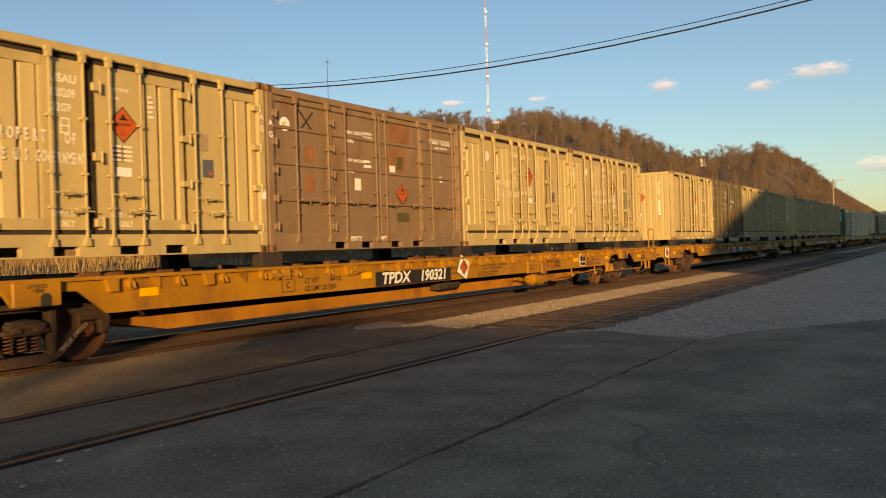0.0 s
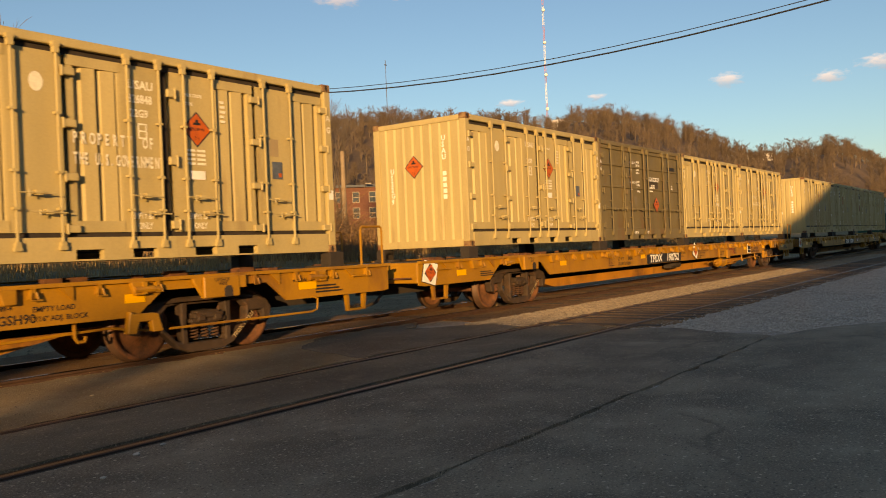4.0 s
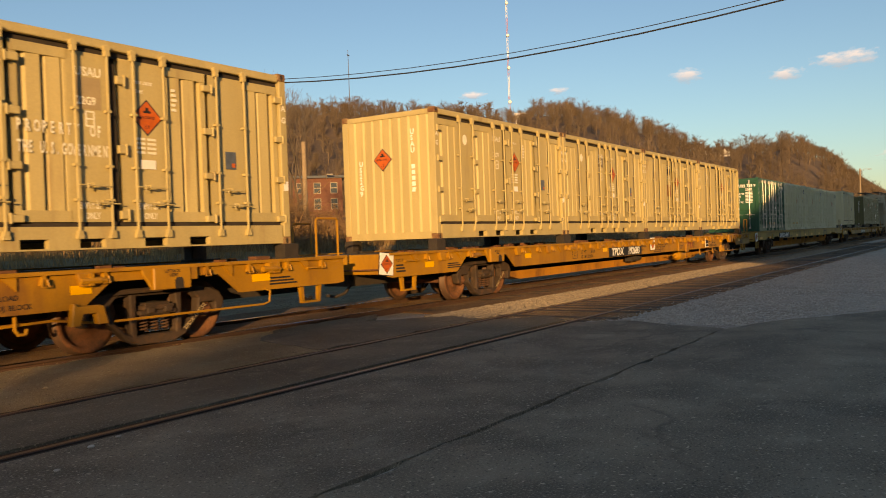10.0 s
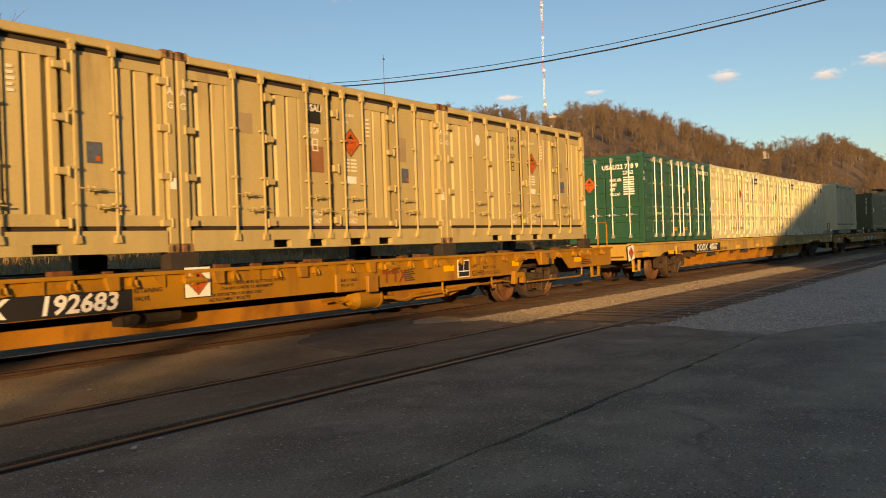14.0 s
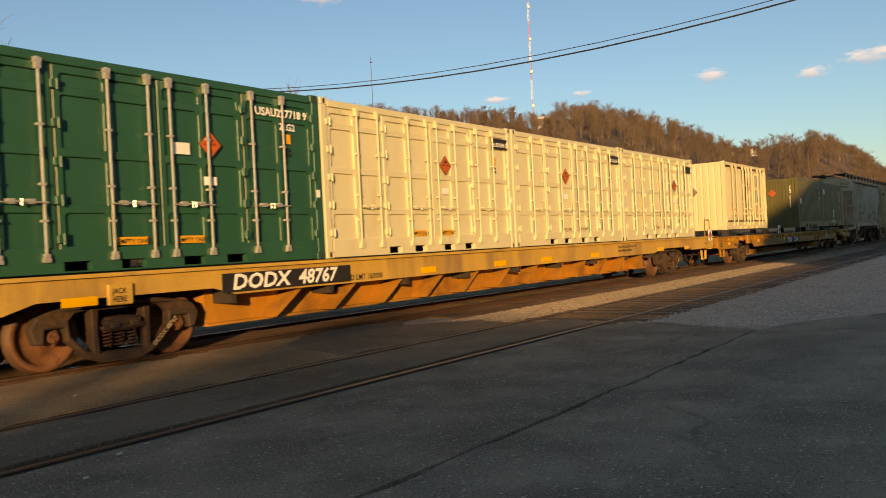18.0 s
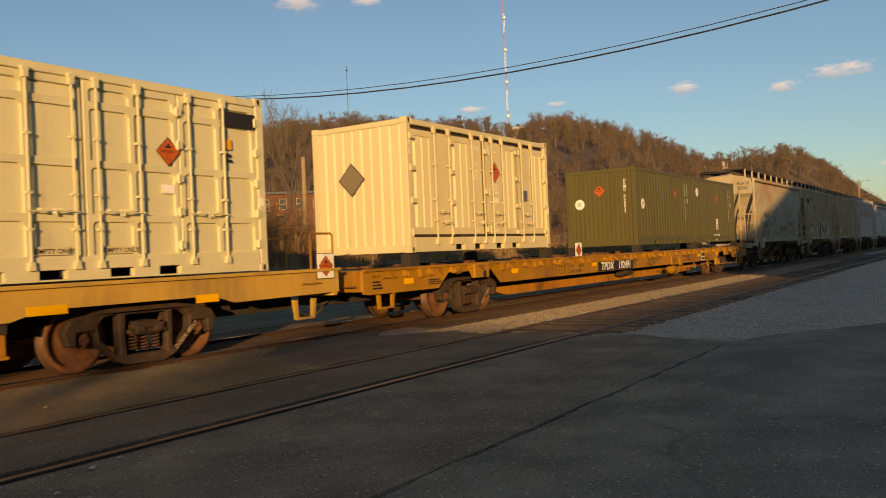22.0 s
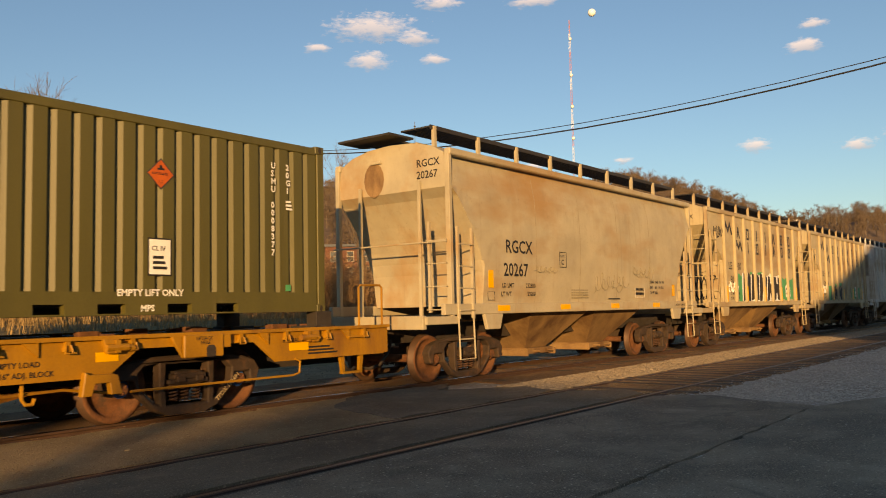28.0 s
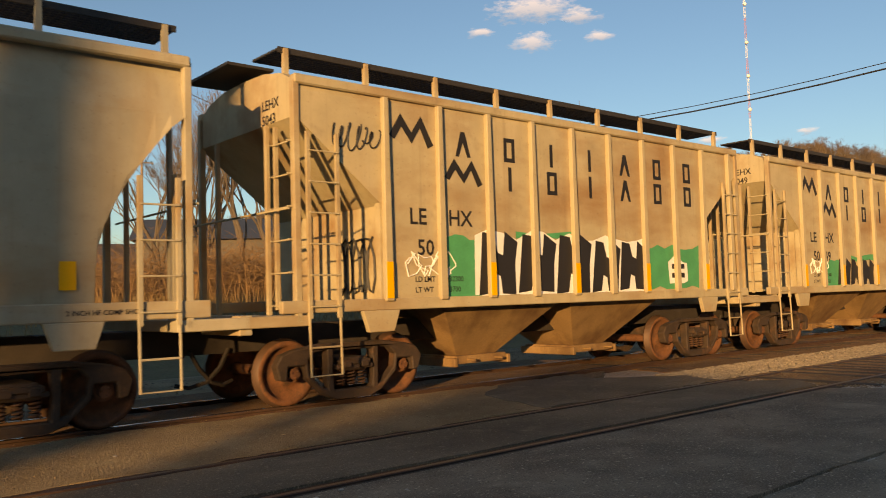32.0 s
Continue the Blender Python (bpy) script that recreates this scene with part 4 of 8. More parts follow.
def radio_mast():
    d = 368.0
    x, y, _ = at(28.65, d)
    z0 = 1.41 + d * math.tan(radians(8.35))
    z1 = 1.41 + d * math.tan(radians(19.4))
    t = thing("radio_mast", (x, y, z0), "tall red and white banded radio mast on the hilltop", "radio mast")
    hgt = z1 - z0
    cuts = [0, 0.115, 0.235, 0.345, 0.46, 0.575, 0.69, 0.805, 0.92, 1.0]
    for k, (a, b) in enumerate(zip(cuts, cuts[1:])):
        w = 0.42 if k < 8 else 0.18
        m = Mesh()
        for c in range(3):
            q = c * 2.094
            m.rod((w * math.cos(q), w * math.sin(q), hgt * a), (w * math.cos(q), w * math.sin(q), hgt * b), 0.075, n=4)
        n = max(2, int(hgt * (b - a) / 1.6))
        for i in range(n):
            za, zb = hgt * (a + (b - a) * i / n), hgt * (a + (b - a) * (i + 1) / n)
            for c in range(3):
                q, q2 = c * 2.094, (c + 1) * 2.094
                m.rod((w * math.cos(q), w * math.sin(q), za), (w * math.cos(q2), w * math.sin(q2), zb), 0.04, n=3)
        part("mast_section", m.done("mast_section", M_MASTRED if k % 2 == 0 else M_MASTWHITE), t)
    for u in (0.08, 0.28, 0.47, 0.66, 0.88):
        part("dish", cached(("dish",), lambda: Mesh().rod((0, 0, 0), (-0.5, -0.3, 0), 0.8, 0.55, 10).done("dish", M_MASTWHITE)), t, (-0.9, -0.6, hgt * u))
    hut = thing("equipment_hut", (x + 2.5, y - 4.2, z0 - 1.2), "white equipment building beside the mast", "building")
    part("wall", Mesh().box(-1, 8, -1.5, 3, -3, 1.9).done("wall", M_MASTWHITE), hut)
    part("roof", Mesh().box(-1.2, 8.2, -1.7, 3.2, 1.9, 2.3).done("roof", M_MASTWHITE), hut)
    x, y, _ = at(39.75, 330)
    zb = 1.41 + 330 * math.tan(radians(8.3))
    a = thing("antenna_pole", (x, y, zb), "thin grey antenna pole on the ridge", "antenna")
    part("pole", Mesh().rod((0, 0, -3), (0, 0, 330 * (math.tan(radians(13.1)) - math.tan(radians(8.3)))), 0.16, 0.10, 5).done("pole", M_WALLGREY), a)
    part("aerial", Mesh().box(-0.6, 0.6, -0.2, 0.2, 26.5, 26.8).done("aerial", M_WALLGREY), a)
    x, y, _ = at(14.9, 360)
    b = thing("hilltop_house", (x, y, 1.41 + 360 * math.tan(radians(4.95))), "white house showing through the ridge trees", "house")
    part("wall", Mesh().box(-3, 3, -4.5, 4.5, -4, 1.9).done("wall", M_MASTWHITE), b)
    part("roof", Mesh().loft([[(-3.4, -4.9, 1.9), (3.4, -4.9, 1.9), (0, -4.9, 3.0)], [(-3.4, 4.9, 1.9), (3.4, 4.9, 1.9), (0, 4.9, 3.0)]]).done("roof", M_WALLGREY), b)


M_MASTRED = paint("faded_red_mast", (0.50, 0.20, 0.17), 0.6, vary=0.1)
M_MASTWHITE = paint("white_mast", (0.80, 0.78, 0.74), 0.6, vary=0.08, scale=0.3)
radio_mast()


def moon():
    bm = bmesh.new()
    bmesh.ops.create_icosphere(bm, subdivisions=4, radius=8.2)
    me = bpy.data.meshes.new("moon")
    bm.to_mesh(me)
    bm.free()
    me.materials.append(paint("pale_moon", (0.70, 0.82, 0.95), 1.0, vary=0.15, scale=0.25, bump=0.0))
    for p in me.polygons:
        p.use_smooth = True
    d = 1800.0
    el, az = radians(19.8), radians(27.05)
    tagged(new("moon", me), "pale full moon in the evening sky", "moon", kind="structure").location = (d * math.cos(el) * math.cos(az), d * math.cos(el) * math.sin(az), d * math.sin(el))


moon()


def cloud_material():
    m = bpy.data.materials.new("glowing_cloud_sheet")
    m.use_nodes = True
    n, l = m.node_tree.nodes, m.node_tree.links
    n.remove(n["Principled BSDF"])
    co = n.new("ShaderNodeTexCoord")
    info = n.new("ShaderNodeObjectInfo")
    add = n.new("ShaderNodeVectorMath")
    l.new(co.outputs["Object"], add.inputs[0])
    mul = n.new("ShaderNodeMath")
    mul.operation, mul.inputs[1].default_value = "MULTIPLY", 900.0
    l.new(info.outputs["Random"], mul.inputs[0])
    l.new(mul.outputs[0], add.inputs[1])
    mp = n.new("ShaderNodeMapping")
    mp.inputs["Scale"].default_value = (0.016, 0.040, 1.0)
    l.new(add.outputs[0], mp.inputs["Vector"])
    ns = n.new("ShaderNodeTexNoise")
    ns.inputs["Scale"].default_value, ns.inputs["Detail"].default_value, ns.inputs["Roughness"].default_value = 1.5, 9.0, 0.62
    l.new(mp.outputs[0], ns.inputs["Vector"])
    uv = n.new("ShaderNodeVectorMath")
    uv.operation = "SUBTRACT"
    uv.inputs[1].default_value = (0.5, 0.5, 0.0)
    l.new(co.outputs["UV"], uv.inputs[0])
    ln = n.new("ShaderNodeVectorMath")
    ln.operation = "LENGTH"
    l.new(uv.outputs[0], ln.inputs[0])
    ma = n.new("ShaderNodeMath")
    ma.operation = "MULTIPLY_ADD"
    ma.inputs[1].default_value, ma.inputs[2].default_value = -1.5, 0.42
    l.new(ln.outputs["Value"], ma.inputs[0])
    sm = n.new("ShaderNodeMath")
    sm.operation = "ADD"
    l.new(ma.outputs[0], sm.inputs[0])
    l.new(ns.outputs["Fac"], sm.inputs[1])
    rp = n.new("ShaderNodeValToRGB")
    rp.color_ramp.elements[0].position, rp.color_ramp.elements[1].position = 0.50, 0.80
    rp.color_ramp.elements[1].color = (0.72, 0.72, 0.72, 1)
    l.new(sm.outputs[0], rp.inputs["Fac"])
    # The cloud sheet glows by itself instead of taking light from the sun.
    tr, em, mx = n.new("ShaderNodeBsdfTransparent"), n.new("ShaderNodeEmission"), n.new("ShaderNodeMixShader")
    em.inputs["Color"].default_value, em.inputs["Strength"].default_value = (0.84, 0.78, 0.79, 1), 0.50
    sep = n.new("ShaderNodeSeparateXYZ")
    l.new(co.outputs["UV"], sep.inputs[0])
    # Shaded base and lit top of the cloud are painted along the sheet's height.
    base = n.new("ShaderNodeMapRange")
    base.inputs["From Min"].default_value, base.inputs["From Max"].default_value = 0.30, 0.62
    l.new(sep.outputs["Y"], base.inputs["Value"])
    grey = n.new("ShaderNodeMix")
    grey.data_type = "RGBA"
    grey.inputs["A"].default_value, grey.inputs["B"].default_value = (0.46, 0.50, 0.60, 1), (0.95, 0.86, 0.84, 1)
    l.new(base.outputs[0], grey.inputs["Factor"])
    l.new(grey.outputs["Result"], em.inputs["Color"])
    l.new(rp.outputs["Color"], mx.inputs[0])
    l.new(tr.outputs[0], mx.inputs[1])
    l.new(em.outputs[0], mx.inputs[2])
    l.new(mx.outputs[0], n["Material Output"].inputs["Surface"])
    return m


M_CLOUD = cloud_material()


def cloud(az, el, w, h, d=2600.0):
    """A thin sheet of cloud so far off that it never shifts; part of the sky's backdrop."""
    el_, az_ = radians(el), radians(az)
    c = Vector((d * math.cos(el_) * math.cos(az_), d * math.cos(el_) * math.sin(az_), d * math.sin(el_)))
    W, Hh = d * radians(w) * 0.42, d * radians(h) * 0.38
    me = Mesh().quad((-W, -Hh, 0), (W, -Hh, 0), (W, Hh, 0), (-W, Hh, 0)).done("cloud", M_CLOUD)
    uv = me.uv_layers.new()
    for k, q in enumerate(((0, 0), (1, 0), (1, 1), (0, 1))):
        uv.data[k].uv = q
    ob = tagged(new("cloud", me), "small pale evening cloud", "cloud", kind="structure")
    ob.matrix_world = look(c, (0, 0, 1.4))
    return ob


for row in [(42.6, 19.4, 13.5, 4.6), (39.6, 18.7, 6.0, 2.4), (42.8, 17.2, 6.0, 3.4), (38.2, 17.25, 4.2, 1.8), (37.7, 20.9, 6.5, 2.2), (31.2, 20.8, 7.5, 2.0), (12.9, 17.4, 3.6, 1.7), (13.5, 16.15, 4.4, 2.4), (16.8, 10.25, 4.6, 2.2), (10.8, 9.75, 4.6, 2.2), (7.3, 10.3, 8.0, 2.8), (31.2, 9.85, 4.2, 1.2), (25.3, 9.9, 3.0, 1.2), (46.5, 18.0, 4.0, 1.6), (3.4, 4.3, 9.0, 2.6)]:
    cloud(*row)

# ---- unseen blocks and trees added behind the camera to cast long shadows over the yard ----
def sun_caster_block(name, x0, x1, y0, y1, z, label, gable=None):
    t = thing(name, (0, 0, 0), label, "building", kind="structure")
    if gable:
        xm, zr = gable
        part("wall", Mesh().prism([(x0, -0.1), (x1, -0.1), (x1, z), (xm, zr), (x0, z)], y0, y1).done("wall", M_WALLGREY), t)
        part("roof", Mesh().loft([[(x0 - 0.2, y, z + 0.02), (xm, y, zr + 0.02), (x1 + 0.2, y, z + 0.02), (x1 + 0.2, y, z + 0.22), (xm, y, zr + 0.24), (x0 - 0.2, y, z + 0.22)] for y in (y0 - 0.2, y1 + 0.2)]).done("roof", M_ROOF), t)
    else:
        part("wall", Mesh().box(x0, x1, y0, y1, -0.1, z).done("wall", M_WALLGREY), t)
        part("roof", Mesh().box(x0 - 0.1, x1 + 0.1, y0 - 0.1, y1 + 0.1, z + 0.002, z + 0.12).done("roof", M_ROOF), t)
    return t


# None of these is in view; places and heights follow the shadows wanted.
sun_caster_block("warehouse", -21.5, 33.5, -60, -30, 9.37, "unseen gabled block added behind the yard to cast shade", gable=(6.0, 16.37))
sun_caster_block("warehouse", 33.8, 120, -60, -30, 13.97, "unseen flat-roofed block added behind the yard to cast shade")
sun_caster_block("low_building", -110, -52.6, -44, -30, 7.66, "unseen long low block added behind the yard to cast shade")
sun_caster_block("gabled_house", -52.4, -43.6, -44, -30, 7.72, "unseen low gabled block added behind the yard to cast shade", gable=(-48.0, 8.80))
sun_caster_block("low_building", -43.2, -22, -44, -30, 7.86, "unseen long low block added behind the yard to cast shade")
sun_caster_block("lamp_post", -51.95, -51.45, -29.7, -29.5, 9.15, "unseen slim post added to cast a shadow stripe")
sun_caster_block("chimney_stack", -56.95, -56.50, -31.2, -30.4, 17.47, "unseen tall block added to cast a shadow band")


# Out-of-view trees, added as further shade casters.
for k in range(3):
    bx = -84 + k * 5.2
    tr = near_tree(0, 1, 10.5 + (k * 7 % 4) * 0.8, 90 + k, spread=0.5, label="unseen bare tree added behind the yard as a shade caster", depth=5)
    tr.location = (bx, -29.0 - (k % 2) * 1.5, -0.05)

# ---- the train ----
CY = 10.54             # centre line of the main track
FACE = 9.335           # near side of the containers
MOVERS = []            # (thing, place at the start) for motions()


def stamp(parent, text, x, z, size, mat, y=-0.004, vertical=False, wide=1.0, sx=1.0, label=""):
    return part("lettering", letters(text, size, mat, vertical, wide), parent, (x, y, z), label, scale=(sx, 1, 1) if sx != 1.0 else None)


def bars_of_text(parent, x, z, w, h, rows, mat, y=-0.004, cols=1):
    """Unreadable small print as plain bars."""
    def make():
        m = Mesh()
        lh = h / rows
        for r in range(rows):
            for c in range(cols):
                m.box(w / cols * c, w / cols * (c + 0.82) if cols > 1 else w * (0.75 + 0.25 * ((r * 7) % 3) / 2), -0.001, 0.001, h - lh * (r + 0.8), h - lh * (r + 0.25))
        return m.done("small_print", mat)
    return part("small_print", cached(("bars", w, h, rows, cols, mat.name), make), parent, (x, y, z))


M_HOLDER = paint("dull_metal_holder", (0.06, 0.05, 0.045), 0.6, vary=0.3)


def placard(parent, x, z, size=0.36, y=-0.006, mat=None, text=True, rz=0):
    """A diamond hazard placard."""
    mat = mat or M_ORANGE
    d = cached(("diamond", size, mat.name), lambda: Mesh().prism([(0, -size / 2 * 1.0), (size / 2, 0), (0, size / 2), (-size / 2, 0)], -0.002, 0.003).done("placard", mat))
    edge = cached(("diamondframe", size), lambda: Mesh().prism([(0, -size * 0.56), (size * 0.56, 0), (0, size * 0.56), (-size * 0.56, 0)], 0.0032, 0.006).done("placard_holder", M_HOLDER))
    part("placard_holder", edge, parent, (x, y, z) , "dark metal diamond holder", rot=(0, 0, rz))
    p = part("placard", d, parent, (x, y, z), "orange diamond hazard placard", rot=(0, 0, rz))
    if text:
        k = size / 0.36
        part("lettering", letters("EXPLOSIVES", 0.043 * k, M_BLACK), p, (-0.128 * k, -0.004, -0.012 * k))
        part("lettering", letters("1.1", 0.06 * k, M_BLACK), p, (-0.04 * k, -0.004, -0.12 * k))
        part("pictogram", cached(("burst", size), lambda: Mesh().box(-0.05 * k, 0.05 * k, -0.003, -0.002, 0.05 * k, 0.075 * k).box(-0.02 * k, 0.02 * k, -0.003, -0.002, 0.075 * k, 0.11 * k).done("pictogram", M_BLACK)), p)
    return p


def container_frame(t, L, W, H, mat, pocket=True):
    """Posts, rails, roof, floor, castings shared by all the box types."""
    key = (L, H, mat.name)
    post = cached(("post",) + key, lambda: Mesh().box(0, 0.14, 0, 0.15, 0.118, H - 0.118).done("corner_post", mat, bevel=0.008))
    cm = M_CASTRUST if mat in (M_TAN, M_BROWN) else mat
    cast = cached(("cast", cm.name), lambda: Mesh().box(-0.004, 0.174, -0.004, 0.158, 0, 0.118).done("corner_casting", cm, bevel=0.01))
    # The casting is not cut; a dark oval paints in the hole's shade.
    hole = cached(("hole",), lambda: Mesh().prism([(0.03 * math.cos(a), 0.05 * math.sin(a)) for a in [k * 0.5236 for k in range(12)]], -0.002, 0.02).done("casting_hole", M_DARK))
    for sx in (0, 1):
        for sy in (0, 1):
            sc = (-1 if sx else 1, -1 if sy else 1, 1)
            at = (L * sx, W * sy, 0)
            part("corner_post", post, t, at, scale=sc)
            for z in (0, H - 0.118):
                c = part("corner_casting", cast, t, (at[0], at[1], z), "rust-stained cast corner block", scale=sc)
                if not sy:
                    part("casting_hole", hole, c, (0.085, -0.0035, 0.059))
    part("roof", cached(("roof",) + key, lambda: Mesh().box(0.02, L - 0.02, 0.02, W - 0.02, H - 0.06, H - 0.025).done("roof", mat)), t)
    part("floor", cached(("floor",) + key, lambda: Mesh().box(0.15, L - 0.15, 0.12, W - 0.1, 0.14, 0.2).done("floor", M_DARK)), t, label="dark underside")
    part("top_rail", cached(("trail",) + key, lambda: Mesh().box(0.174, L - 0.174, 0.0, 0.09, H - 0.14, H - 0.03).done("top_rail", mat, bevel=0.01)), t)
    part("top_rail", cached(("trail",) + key, None), t, (0, W, 0), scale=(1, -1, 1))

    def sill():
        m = Mesh()
        P = [1.62, 2.38, 3.32, 4.06] if pocket else []
        e = [0.174] + [q for p in P for q in (p, p + 0.36)] + [L - 0.174]
        for k, (a, b) in enumerate(zip(e, e[1:])):
            for j, (c, d) in enumerate(((0.015, 0.035), (0.035, 0.15), (0.15, 0.30))):
                if not (k % 2 and j == 1):
                    m.box(a, b, 0.0, 0.10, c, d)
        return m.done("bottom_rail", mat, weld=True)
    s = cached(("sill", pocket) + key, sill)
    part("bottom_rail", s, t, label="bottom rail with forklift pockets" if pocket else "")
    part("bottom_rail", s, t, (0, W, 0), scale=(1, -1, 1))
    for x in (0.0, L - 0.09):
        part("end_rail", cached(("erail",) + key, lambda: Mesh().box(0, 0.09, 0.158, W - 0.158, 0.015, 0.16).done("end_rail", mat)), t, (x, 0, 0))
        part("end_rail", cached(("erailt",) + key, lambda: Mesh().box(0, 0.09, 0.158, W - 0.158, H - 0.13, H - 0.03).done("end_rail", mat)), t, (x, 0, 0))
    part("far_wall", cached(("far",) + key, lambda: Mesh().box(0.14, L - 0.14, W - 0.09, W - 0.05, 0.30, H - 0.14).done("far_wall", mat)), t)


def ribbed(a, b, n, out, inn, slope=0.3):
    """Profile of n ribs between a and b."""
    p, w = [], (b - a) / n
    for k in range(n):
        x = a + k * w
        p += [(x, inn), (x + w * 0.12, inn), (x + w * (0.12 + slope), out), (x + w * (1 - slope * 0.4), out)]
    p.append((b, inn))
    return p


def end_wall(t, L, W, H, mat, ribs=9):
    def make():
        p = ribbed(0.14, W - 0.14, ribs, 0.02, 0.048, 0.16)
        m = Mesh()
        i, n = 0, len(p)
        m.v = [(y, x, 0.14) for x, y in p] + [(y, x, H - 0.12) for x, y in p]
        m.f = [(k + 1, k, n + k, n + k + 1) for k in range(n - 1)]
        m.box(0.049, 0.08, 0.14, W - 0.14, 0.14, H - 0.12)
        return m.done("end_wall", mat)
    e = cached(("end", H, mat.name, ribs), make)
    part("end_wall", e, t, label="ribbed steel end wall")
    part("end_wall", e, t, (L, W, 0), rot=(0, 0, 180))


def lock_rod(H, mat, handle=True):
    def make():
        m = Mesh()
        m.rod((0, -0.028, 0.15), (0, -0.028, H - 0.10), 0.0175, n=8)
        for z in (0.15, H - 0.16):
            m.box(-0.042, 0.042, -0.05, 0.02, z, z + 0.05)
            m.box(-0.03, 0.03, -0.055, 0.02, z + 0.05 if z < 1 else z - 0.08, z + 0.10 if z < 1 else z)
        for z in (0.62, 1.05, 1.75):
            m.box(-0.035, 0.035, -0.045, 0.03, z, z + 0.03)
        return m.done("locking_rod", mat)
    return cached(("lockrod", H, mat.name), make)


def rod_handle(mat, flip=1):
    return cached(("handle", mat.name, flip), lambda: Mesh().rod((-0.10 * flip, -0.055, 0.0), (0.34 * flip, -0.06, -0.012), 0.010, n=5).box(min(0.1 * flip, 0.18 * flip), max(0.1 * flip, 0.18 * flip), -0.06, 0.03, -0.03, 0.03).rod((0.02 * flip, -0.055, -0.05), (0.02 * flip, -0.055, 0.03), 0.012, n=5).done("handle", mat))


LEAVES = ((0.14, 1.575), (1.575, 2.915), (3.02, 4.49), (4.49, 5.918))


def side_door_ribbed(t, L, H, mat):
    """Four folding leaves, each part ribbed and part flat, with pairs of locking rods."""
    z0, z1 = 0.30, H - 0.14

    def leaf(k):
        w = LEAVES[k][1] - LEAVES[k][0]
        if k < 2:
            prof = [(0.030, 0.055), (0.12, 0.055), (0.13, 0.125), (0.20, 0.125), (0.235, 0.072), (0.40, 0.050), (0.415, 0.120), (0.455, 0.120), (0.485, 0.072), (0.66, 0.050), (0.675, 0.105), (0.70, 0.060), (0.735, 0.055), (w - 0.026, 0.055)]
        else:
            r = w - 0.73
            prof = [(0.026, 0.055), (r, 0.055), (r + 0.015, 0.115), (r + 0.05, 0.115), (r + 0.08, 0.072), (r + 0.25, 0.050), (r + 0.265, 0.120), (r + 0.30, 0.120), (r + 0.33, 0.072), (r + 0.50, 0.050), (r + 0.515, 0.125), (r + 0.60, 0.125), (r + 0.615, 0.055), (w - 0.030, 0.055)]
        a, b = (0.030, 0.74) if k < 2 else (w - 0.74, w - 0.030)
        m = Mesh().sheet(prof, z0 + 0.06, z1 - 0.075)
        m.box(a, b, 0.046, 0.09, z0 + 0.06, z0 + 0.20).box(a, b, 0.046, 0.09, z1 - 0.20, z1 - 0.075)
        return m.box(0.03, w - 0.026, 0.127, 0.14, z0 + 0.06, z1 - 0.075).done("door_leaf", mat)
    # Dark strips and a back sheet colour in the shade of the door gaps.
    for k, b in enumerate(((0.075, 0.10, z0 - 0.004, z0 + 0.07), (0.08, 0.10, z1 - 0.085, z1 + 0.004), (0.145, 0.15, z0, z1))):
        part("door_gasket", cached(("gapshade", H, k), lambda: Mesh().box(0.14, L - 0.14, *b).done("door_gasket", M_DARK)), t, label="dark strip standing in for the shade in the door gap")
    rod = lock_rod(H, mat)
    hinge = cached(("hinge", mat.name), lambda: Mesh().box(-0.085, 0.085, -0.03, 0.03, -0.045, 0.045).rod((0.075, -0.02, -0.065), (0.075, -0.02, 0.065), 0.024, n=6).done("hinge", mat, bevel=0.008))
    for k, (a, b) in enumerate(LEAVES):
        part("door_leaf", cached(("leafA", H, k, mat.name), lambda: leaf(k)), t, (a, 0, 0), label="folding side door with a ribbed panel")
        for x in ((0.92, 1.45), (2.37, 2.83), (3.21, 3.69), (4.61, 5.14))[k]:
            part("locking_rod", rod, t, (x, 0, 0))
        hx = (1.04, 2.47, 3.31, 4.73)[k]
        part("handle", rod_handle(mat), t, (hx, 0, 0.82))
        part("handle", rod_handle(mat), t, (hx + 0.12, 0, 0.60))
        for z in (0.40, 1.02, 1.66, 2.28):
            part("hinge", hinge, t, ((0.17, 1.60, 4.46, 5.88)[k], 0.012, z), scale=(-1 if k < 2 else 1, 1, 1))
    for z in (0.45, 1.30, 2.20):
        part("hinge", hinge, t, (3.04, 0.02, z), scale=(0.7, 1, 1.2))


RAILS_FOLDED = (0.30, 0.87, 1.47, 2.06)
RAILS_PRESSED = (0.27, 0.78, 1.46, 2.20)


